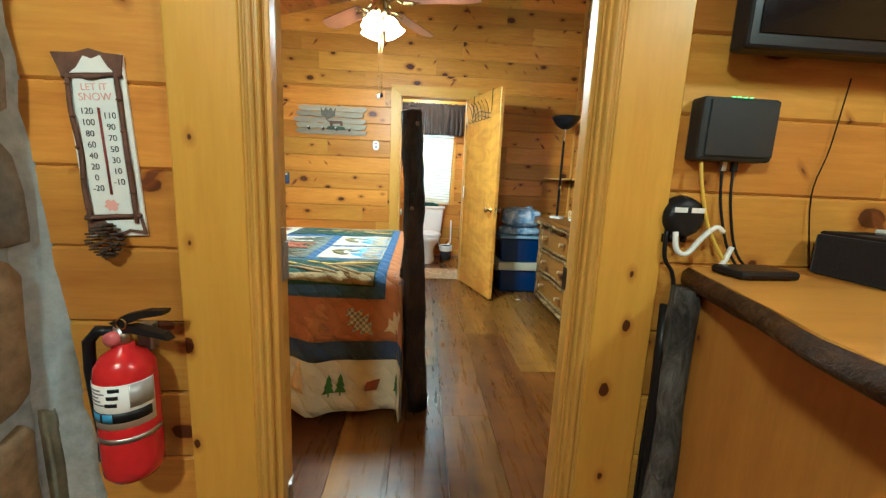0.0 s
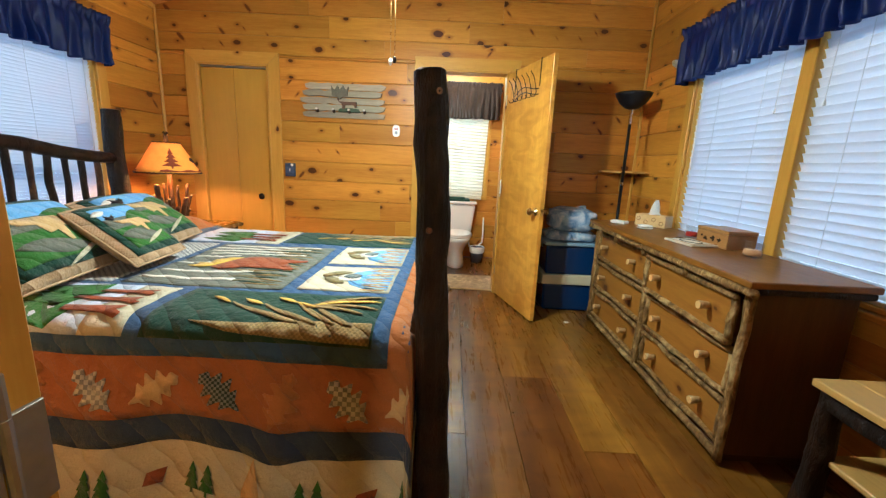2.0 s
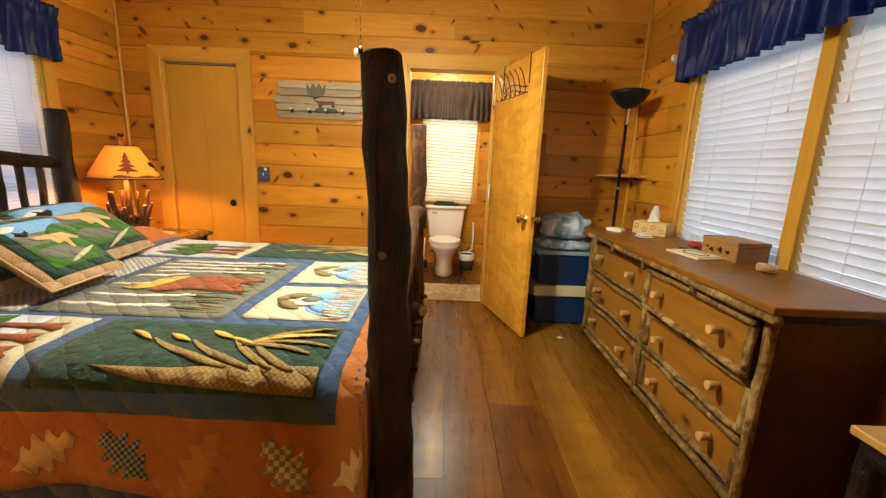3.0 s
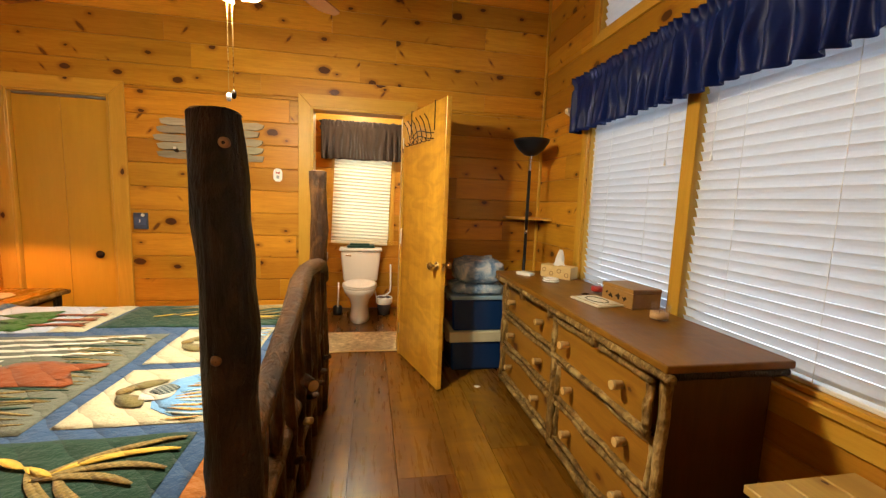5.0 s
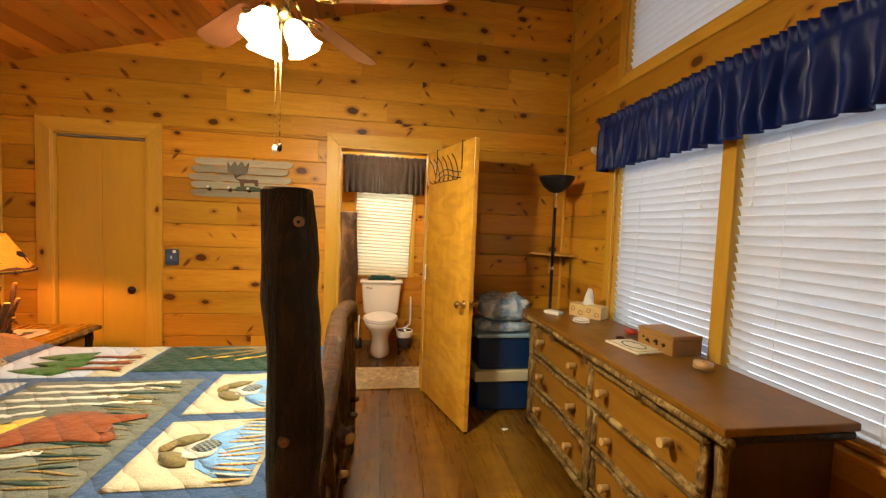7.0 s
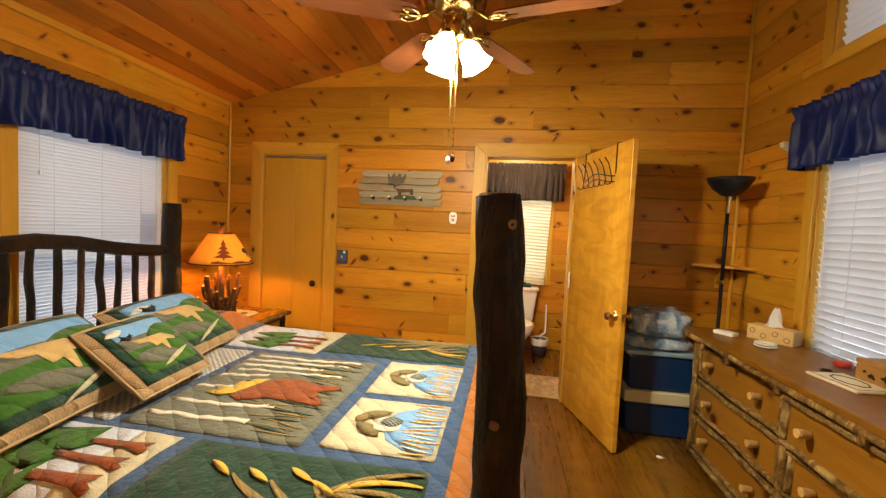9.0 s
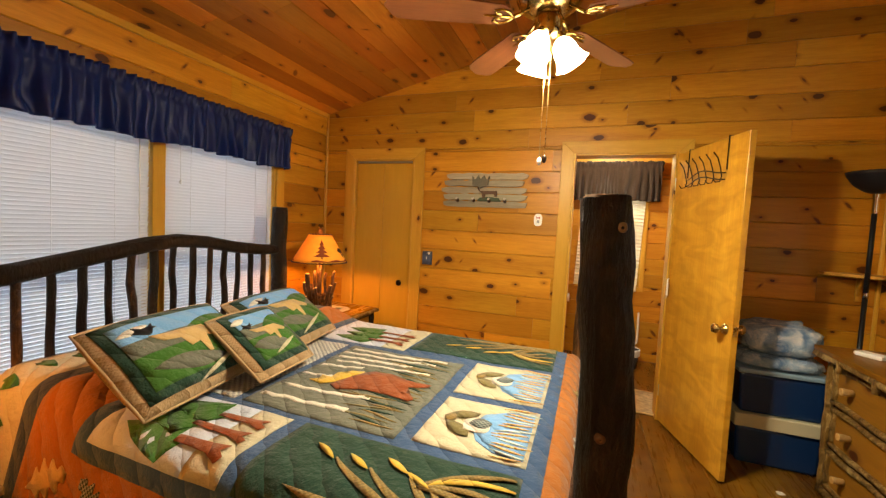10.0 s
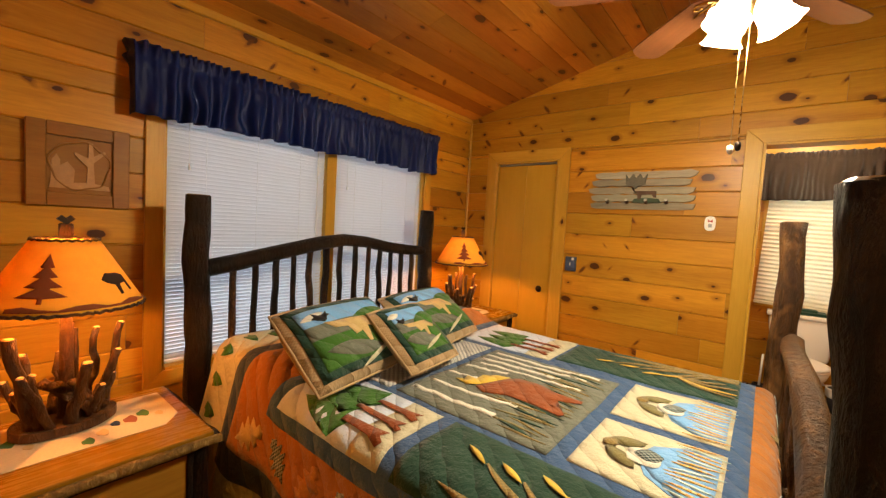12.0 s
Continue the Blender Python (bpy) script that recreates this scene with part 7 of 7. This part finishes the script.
# ---- fire extinguisher ----
ext = thing("fire_extinguisher", 0.012, 1.222, 0.478, "red fire extinguisher with white label hung on the wall", "fire extinguisher", -8)
ext.scale = (0.93, 0.93, 0.93)
RED = plain("red_enamel_paint", (0.52, 0.012, 0.010), 0.22, 0, 0.06)
part("cylinder", ends(lathe([(0.02, 0.0), (0.052, 0.003), (0.063, 0.02), (0.064, 0.05), (0.064, 0.27), (0.060, 0.295), (0.045, 0.318), (0.024, 0.332), (0.022, 0.345)], 36)), RED, ext, smooth=True)


def wrap(nm, r, a0, a1, z0, z1, mat, parent):
    bm = bmesh.new()
    n = 20
    rows = [[bm.verts.new((rr * math.cos(a0 + (a1 - a0) * k / n), rr * math.sin(a0 + (a1 - a0) * k / n), z)) for k in range(n + 1)] for rr, z in ((r, z0), (r, z1))]
    for k in range(n):
        bm.faces.new((rows[0][k], rows[0][k + 1], rows[1][k + 1], rows[1][k]))
    return solid(part(nm, bm, mat, parent, smooth=True), 0.0008)


SIL = plain("silver_label", (0.42, 0.42, 0.42), 0.35, 0.3)
lab = wrap("label", 0.0646, radians(-185), radians(5), 0.155, 0.265, plain("label_paper", (0.75, 0.74, 0.72), 0.5), ext)
wrap("label_side", 0.0652, radians(-45), radians(3), 0.205, 0.262, SIL, lab)
wrap("label_band", 0.0652, radians(-150), radians(-5), 0.172, 0.197, BLACK, lab)
for k in range(3):
    wrap("pictogram", 0.0658, radians(-148 + 26 * k), radians(-128 + 26 * k), 0.174, 0.195, plain("blue_print", (0.10, 0.30, 0.55), 0.5), lab)
for k in range(5):
    wrap("print_line", 0.0652, radians(-165), radians(-95 + 8 * math.sin(k * 2)), 0.252 - 0.009 * k, 0.2555 - 0.009 * k, plain("grey_ink", (0.22, 0.22, 0.25), 0.6), lab)
for k in range(3):
    wrap("print_mark", 0.0652, radians(-88 + 4 * k), radians(-66 + 3 * k), 0.213 + 0.018 * k, 0.222 + 0.018 * k, BLACK, lab)
wrap("strap", 0.0655, radians(-200), radians(20), 0.118, 0.131, STEEL, ext)
part("valve", tube([(0, 0, 0.34), (0, 0, 0.385)], [0.02, 0.016], 14), STEEL, ext, smooth=True)
part("gauge", lathe([(0.001, 0.014), (0.016, 0.014), (0.018, 0.0)], 18), plain("gauge_face", (0.55, 0.12, 0.12), 0.3), ext, smooth=True).matrix_local = pose(-0.005, -0.018, 0.362, 90, 0, 0)
part("lower_grip", prism([(-0.012, 0.382), (0.03, 0.392), (0.11, 0.378), (0.125, 0.362), (0.10, 0.366), (0.03, 0.374), (-0.012, 0.37)], 1, -0.012, 0.012), BLACK, ext)
part("upper_grip", prism([(-0.02, 0.395), (0.02, 0.418), (0.07, 0.432), (0.12, 0.436), (0.115, 0.424), (0.06, 0.412), (0.0, 0.384)], 1, -0.012, 0.012), BLACK, ext)
part("pull_pin", tube([(0.015 + 0.012 * math.cos(a), -0.016, 0.398 + 0.012 * math.sin(a)) for a in [2 * math.pi * k / 14 for k in range(15)]], 0.002, 5), BRASS, ext)
part("hose", tube([(-0.018, 0, 0.37), (-0.05, -0.01, 0.375), (-0.078, -0.01, 0.345), (-0.088, -0.005, 0.27), (-0.084, 0.0, 0.15), (-0.076, 0.0, 0.07)], 0.013, 12), BLACK, ext, smooth=True)
part("nozzle", tube([(-0.076, 0.0, 0.075), (-0.072, 0.0, 0.03)], [0.015, 0.02], 12), BLACK, ext, smooth=True)
part("wall_hook", bx((-0.02, 0.06, 0.30), (0.02, 0.087, 0.37), 0.003), STEEL, ext)

# ---- thermometer ----
thermo = thing("thermometer", -0.035, FW - 0.0005, 1.22, "rusty white tin thermometer framed with twigs and a pine cone", "thermometer")
thermo.matrix_world = pose(-0.035, FW - 0.0005, 1.22, 0, -3.0, 0)
TIN = plain("aged_white_tin", (0.78, 0.78, 0.74), 0.5, 0, 0.06, 18, 0.1)
RUST = plain("rusty_tin", (0.12, 0.055, 0.03), 0.85, 0, 0.4, 30)
part("backing", bx((-0.063, -0.008, -0.195), (0.063, 0, 0.195), 0.002), TIN, thermo)
part("scale_plate", bx((-0.042, -0.013, -0.145), (0.042, -0.0085, 0.145), 0.0015), TIN, thermo)
part("top_cap", prism([(-0.078, 0.198), (-0.063, 0.15), (0.058, 0.15), (0.066, 0.192), (0.03, 0.196), (0.0, 0.205), (-0.03, 0.197)], 1, -0.012, -0.0082), RUST, thermo)
for k, (a, b) in enumerate((((-0.05, -0.16), (-0.05, 0.155)), ((0.05, -0.165), (0.05, 0.16)), ((-0.06, 0.148), (0.06, 0.15)), ((-0.06, -0.15), (0.06, -0.148)))):
    part("twig", log((a[0], -0.014, a[1]), (b[0], -0.014, b[1]), 0.0050, 0.0044, 12, 7, 0.004, 0.6, 500 + k), RUST, thermo, smooth=True)
part("cap_patch", prism([(-0.045, 0.156), (-0.03, 0.166), (-0.012, 0.19), (0.004, 0.184), (0.022, 0.191), (0.034, 0.168), (0.046, 0.157)], 1, -0.0135, -0.0122), TIN, thermo, "flaking white paint")
part("cap_patch", prism([(-0.02, -0.158), (0.055, -0.157), (0.058, -0.182), (0.03, -0.178), (0.005, -0.188)], 1, -0.0128, -0.0112), TIN, thermo, "flaking white paint")
for k in range(9):
    sx, z = (-1, 1)[k % 2], -0.13 + 0.033 * k
    part("twig_bud", lathe([(0.0005, -0.006), (0.0058, 0.0), (0.0005, 0.006)], 7, centre=(0.05 * sx, -0.0165, z)), RUST, thermo)
part("tube", tube([(0.004, -0.0145, -0.10), (0.004, -0.0145, 0.085)], 0.0025, 8), plain("red_spirit", (0.20, 0.04, 0.03), 0.25), thermo, smooth=True)


def words(text, x, z, size, mat, parent, y=-0.0136):
    """Flat lettering, as a mesh, standing on a face towards -y."""
    cu = bpy.data.curves.new("lettering", "FONT")
    cu.body, cu.size, cu.extrude, cu.align_x, cu.align_y = text, size, 0.0003, "CENTER", "CENTER"
    tmp = bpy.data.objects.new("lettering", cu)
    scene.collection.objects.link(tmp)
    bpy.context.view_layer.update()
    me = bpy.data.meshes.new_from_object(tmp.evaluated_get(bpy.context.evaluated_depsgraph_get()))
    bpy.data.objects.remove(tmp)
    me.materials.clear()
    me.materials.append(mat)
    ob = new("lettering", me)
    ob.parent = parent
    ob.matrix_local = pose(x, y, z, 90, 0, 0)
    return ob


INK, RED_INK = plain("dark_ink", (0.05, 0.05, 0.055), 0.7), plain("red_ink", (0.70, 0.36, 0.30), 0.7)
for k, t in enumerate(("120", "100", "80", "60", "40", "20", "0", "-20")):
    words(t, -0.022, 0.078 - 0.0235 * k, 0.0185, INK, thermo)
for k, t in enumerate(("110", "90", "70", "50", "30", "10", "-10")):
    words(t, 0.024, 0.068 - 0.0235 * k, 0.0185, INK, thermo)
words("LET IT", 0.0, 0.127, 0.020, RED_INK, thermo)
words("SNOW", 0.0, 0.107, 0.022, RED_INK, thermo)
part("red_motif", prism([(0.014 * math.cos(a) * (1 + 0.25 * math.sin(6 * a)), -0.124 + 0.012 * math.sin(a) * (1 + 0.25 * math.cos(6 * a))) for a in [2 * math.pi * k / 24 for k in range(24)]], 1, -0.0142, -0.0132), RED_INK, thermo)
cone = bmesh.new()
for k in range(46):
    f = k / 46
    a, r = k * 2.4, 0.030 * math.sin(math.pi * (0.12 + 0.83 * f))
    c = Vector((-0.015 + r * math.cos(a), -0.028 + r * 0.8 * math.sin(a), -0.165 - 0.075 * f))
    bx((c.x - 0.008, c.y - 0.006, c.z - 0.002), (c.x + 0.008, c.y + 0.006, c.z + 0.002), 0.001, cone)
part("pine_cone", cone, plain("pine_cone", (0.05, 0.03, 0.018), 0.8, 0, 0.4), thermo, "dark pine cone")
part("tin_leaf", prism([(-0.06, -0.155), (0.06, -0.155), (0.066, -0.192), (0.03, -0.185), (0.0, -0.20), (-0.035, -0.187), (-0.062, -0.19)], 1, -0.011, -0.0082), RUST, thermo)

# ---- television, network box, cables ----
tv = thing("television", 1.965, 1.23, 1.483, "black flat television on a wall bracket", "television")
part("panel", bx((-0.64, -0.03, 0.0), (0.64, 0.02, 0.76), 0.008, seg=2), BLACK, tv)
part("screen", bx((-0.615, -0.033, 0.03), (0.615, -0.0305, 0.735), 0.001), plain("dark_screen", (0.003, 0.003, 0.005), 0.12, spec=0.25), tv)
part("wall_mount", bx((-0.2, 0.021, 0.2), (0.2, 0.069, 0.55), 0.004), IRON, tv)
net = thing("network_box", 1.383, FW - 0.0005, 1.255, "black wall-mounted network box with green lights", "network box")
part("housing", bx((-0.092, -0.048, 0), (0.092, 0, 0.142), 0.008, seg=2), plain("matt_black_plastic", (0.012, 0.014, 0.016), 0.5, 0, 0.1), net)
part("front_ridge", bx((-0.075, -0.052, 0.01), (0.088, -0.0485, 0.136), 0.002), plain("matt_black_front", (0.010, 0.013, 0.015), 0.5, 0, 0.1), net)
for k in range(4):
    part("status_light", bx((-0.02 + 0.014 * k, -0.04, 0.1425), (-0.013 + 0.014 * k, -0.034, 0.144), 0.0004), glow("green_light", (0.2, 1.0, 0.1), 3), net)
for k in range(2):
    part("cable_plug", bx((-0.012 + 0.028 * k, -0.03, -0.022), (0.0 + 0.028 * k, -0.018, 0.0), 0.001), STEEL if k == 0 else BLACK, net)
CT = 0.995


def eased(pts, n=5):
    """A smooth curve through points."""
    q = [Vector(p) for p in (pts[0], *pts, pts[-1])]
    out = []
    for a, b, c, d in zip(q, q[1:], q[2:], q[3:]):
        out += [0.5 * (2 * b + (c - a) * f + (2 * a - 5 * b + 4 * c - d) * f * f + (3 * b - a - 3 * c + d) * f ** 3) for f in [k / n for k in range(n)]]
    return out + [q[-1]]


YELLOW = plain("yellow_cable", (0.70, 0.46, 0.02), 0.45, 0, 0.05)
for nm, lab, pts, r, mt in (("network_cable", "yellow network cable hanging from the network box", [(1.318, 1.27, 1.255), (1.322, 1.262, 1.20), (1.352, 1.258, 1.10), (1.40, 1.25, 1.02), (1.43, 1.235, CT + 0.006)], 0.0042, YELLOW),
                            ("power_cable", "black cable hanging from the network box", [(1.377, 1.276, 1.236), (1.382, 1.268, 1.15), (1.41, 1.26, 1.05), (1.44, 1.25, CT + 0.006)], 0.0032, BLACK),
                            ("power_cable", "black cable hanging from the network box", [(1.405, 1.276, 1.236), (1.405, 1.268, 1.16), (1.43, 1.262, 1.05), (1.462, 1.25, CT + 0.006)], 0.0032, BLACK),
                            ("antenna_cable", "thin dark cable down the wall from the television", [(1.665, 1.285, 1.46), (1.655, 1.292, 1.30), (1.632, 1.292, 1.18), (1.66, 1.285, CT + 0.006)], 0.0016, IRON),
                            ("white_cable", "white cable looping from the junction box", [(1.275, 1.262, 1.085), (1.276, 1.252, 1.045), (1.30, 1.248, 1.035), (1.335, 1.25, 1.075), (1.365, 1.25, 1.10), (1.385, 1.25, 1.09)], 0.0065, WHITE),
                            ("white_cable", "white cable end standing on the counter", [(1.385, 1.25, CT + 0.004), (1.40, 1.25, 1.02), (1.412, 1.25, 1.055)], 0.0065, WHITE),
                            ("black_cable", "black cable running down behind the counter", [(1.258, 1.27, 1.085), (1.262, 1.27, 1.02), (1.30, 1.275, 0.93), (1.275, 1.27, 0.6), (1.28, 1.27, 0.004)], 0.005, BLACK)):
    cb = thing(nm, *pts[-1], lab, "cable")
    part("wire", tube([p - Vector(pts[-1]) for p in eased(pts)], r, 8), mt, cb, smooth=True)
dome = thing("junction_box", 1.297, FW - 0.0005, 1.12, "black round junction box with two white labels", "junction box")
body = ends(lathe([(0.05, 0), (0.052, 0.012), (0.046, 0.036), (0.03, 0.044)], 28))
part("housing", body, BLACK, dome, smooth=True).matrix_local = pose(0, 0, 0, 90, 0, 0)
for s in (-1, 1):
    part("label", bx((0.021 * s - 0.016, -0.0465, 0.012), (0.021 * s + 0.016, -0.0445, 0.024), 0.0004), WHITE, dome)
for u in (-0.038, -0.02, 0.012):
    part("gland", tube([(u, -0.02, -0.042), (u, -0.02, -0.062)], 0.007, 8), IRON, dome, smooth=True)

# ---- counter with live edge ----
counter = thing("log_counter", 1.925, 0.98, 0, "log counter with live-edge pine top and panelled end", "counter")
edge_pts = [(-0.575, 0.318), (-0.60, 0.24), (-0.615, 0.18), (-0.64, 0.08), (-0.665, -0.02), (-0.70, -0.14), (-0.72, -0.30)]
part("counter_top", prism(edge_pts + [(1.2, -0.30), (1.2, 0.318)], 2, 0.955, 0.994), wood("counter_pine", 0, (0.44, 0.20, 0.02), (0.60, 0.31, 0.03), (0.66, 0.37, 0.045), knots=0.2, vary=0, rough=0.3), counter, "glossy live-edge top")
part("live_edge", tube([(x, y, 0.970) for x, y in edge_pts], 0.022, 9, rough=0.45, seed=4), PEELED, counter, "rough bark edge", True)
part("end_panel", bx((-0.585, -0.26, 0.0), (-0.565, 0.25, 0.953), 0.003), wood("panel_pine", 2, (0.38, 0.155, 0.012), (0.48, 0.215, 0.016), (0.55, 0.26, 0.022), knots=0.1, vary=0), counter)
part("front_panel", bx((-0.564, -0.26, 0.0), (1.2, -0.24, 0.953), 0.003), GLOSS_PINE, counter)
part("corner_log", log((-0.615, 0.262, 0), (-0.615, 0.262, 0.953), 0.036, 0.034, 14, 12, 0.008, 0.3, 520), bark("grey_bark", (0.03, 0.028, 0.025), (0.10, 0.095, 0.085), (0.20, 0.19, 0.17)), counter, "grey bark corner log", True)
router = thing("router", 1.44, 1.205, 0.9945, "flat black router lying on the counter", "router", 4)
part("router_body", bx((-0.075, -0.045, 0), (0.075, 0.045, 0.02), 0.008, seg=2), BLACK, router)
part("router_feet", bx((-0.05, -0.047, 0.004), (0.05, -0.0455, 0.012), 0.0005), IRON, router)
blk = thing("storage_bin", 1.80, 1.17, 0.9945, "black fabric bin on the counter", "bin")
part("bin_body", bx((-0.16, -0.10, 0), (0.16, 0.10, 0.10), 0.008, seg=2), cloth("black_felt", (0.012, 0.012, 0.016)), blk)
part("bin_rim", tube([(-0.15, -0.09, 0.101), (0.15, -0.09, 0.101), (0.15, 0.09, 0.101), (-0.15, 0.09, 0.101), (-0.15, -0.09, 0.101)], 0.006, 6), BLACK, blk)
sign = thing("white_stand", 1.79, 1.19, 1.1015, "small white curved stand on the black bin", "stand")
part("stand_foot", bx((-0.06, -0.03, 0), (0.06, 0.03, 0.012), 0.004), WHITE, sign)
part("stand_arm", tube([(-0.04, 0, 0.01), (-0.02, 0, 0.04), (0.03, 0, 0.085), (0.05, 0, 0.12)], [0.012, 0.016, 0.016, 0.01], 10), WHITE, sign, smooth=True)
light = thing("ceiling_light", 0.0, -0.5, 2.45, "flush white ceiling light of the front room, lit", "ceiling light")
part("ceiling_plate", tube([(0, 0, -0.02), (0, 0, 0)], 0.12, 24), WHITE, light)
for k in range(6):
    cb = thing("black_cable", 1.285 + 0.012 * k, 1.255, 0.0, "thick black cable hanging beside the counter", "cable", group="cables beside the counter")
    part("wire", tube([(0.004 * math.sin(k), 0.02, 0.90 - 0.01 * k), (-0.01 - 0.006 * (k % 3), -0.015 * (k % 2), 0.75), (0.01 * math.sin(2 * k), 0.0, 0.4), (0, 0, 0.008)], 0.013, 8), BLACK, cb, smooth=True)
part("lamp_globe", lathe([(0.10, -0.02), (0.115, -0.05), (0.09, -0.10), (0.03, -0.125), (0.001, -0.128)], 24), FROST, light, smooth=True).visible_shadow = False
# Fixture out of view, added to carry the bathroom's extra bulb.
bath_light = thing("ceiling_light", 0.75, 5.75, 2.42, "unseen white ceiling light added to brighten the bathroom", "ceiling light")
part("ceiling_plate", tube([(0, 0, -0.015), (0, 0, 0)], 0.10, 24), WHITE, bath_light)
part("lamp_globe", lathe([(0.09, -0.015), (0.10, -0.05), (0.08, -0.10), (0.001, -0.115)], 24), FROST, bath_light, smooth=True).visible_shadow = False
tagged(copy_thing(light, pose(2.2, -0.1, 2.45)), "flush white ceiling light of the front room, lit")

# ---- boards of walls and floor ----
boards(wall_n, 0, NORTH, -1, WEST, EAST, 0.0, 3.72, [(-1.645 - 0.09, -0.995 + 0.09, 0, 2.035 + 0.09), (0.424 - 0.09, 1.172 + 0.09, 0, 2.06 + 0.06)], PINE[0], 0.129, roof=roof_x, seed=11)
boards(wall_w, 1, WEST, 1, SOUTH, NORTH, 0.0, 2.56, [WIN_W], PINE[1], 0.129, seed=12)
boards(wall_e, 1, EAST, -1, SOUTH, NORTH, 0.0, 3.72, [WIN_E, WIN_UP], PINE[1], 0.129, seed=13)
boards(wall_s, 0, 1.30, -1, -0.6, 2.6, 0.0, 2.44, [(0.31 - 0.1, 1.06 + 0.1, 0, 2.13)], PINE[0], 0.087, 0.182, seed=14)
boards(wall_b, 0, BATH_Y, -1, -0.35, 2.0, 0.0, 2.42, [WIN_B], PINE[0], 0.09, seed=15)
rng = random.Random(4)
x = WEST + 0.02
while x < EAST - 0.02:
    w = min(rng.choice((0.20, 0.24, 0.29)), EAST - x)
    y = -0.6
    while y < BATH_Y:
        length = min(rng.uniform(1.8, 3.4), BATH_Y - y)
        if length > 0.05:
            z = rng.uniform(-0.0008, 0.0)
            c = 0.0012
            bm = prism([(x + 0.0008, -0.016), (x + w - 0.0008, -0.016), (x + w - 0.0008, z - c), (x + w - c, z), (x + c, z), (x + 0.0008, z - c)], 1, y + 0.0008, y + length - 0.0008)
            part("plank", bm, FLOOR_WOOD, floor)
        y += length
    x += w
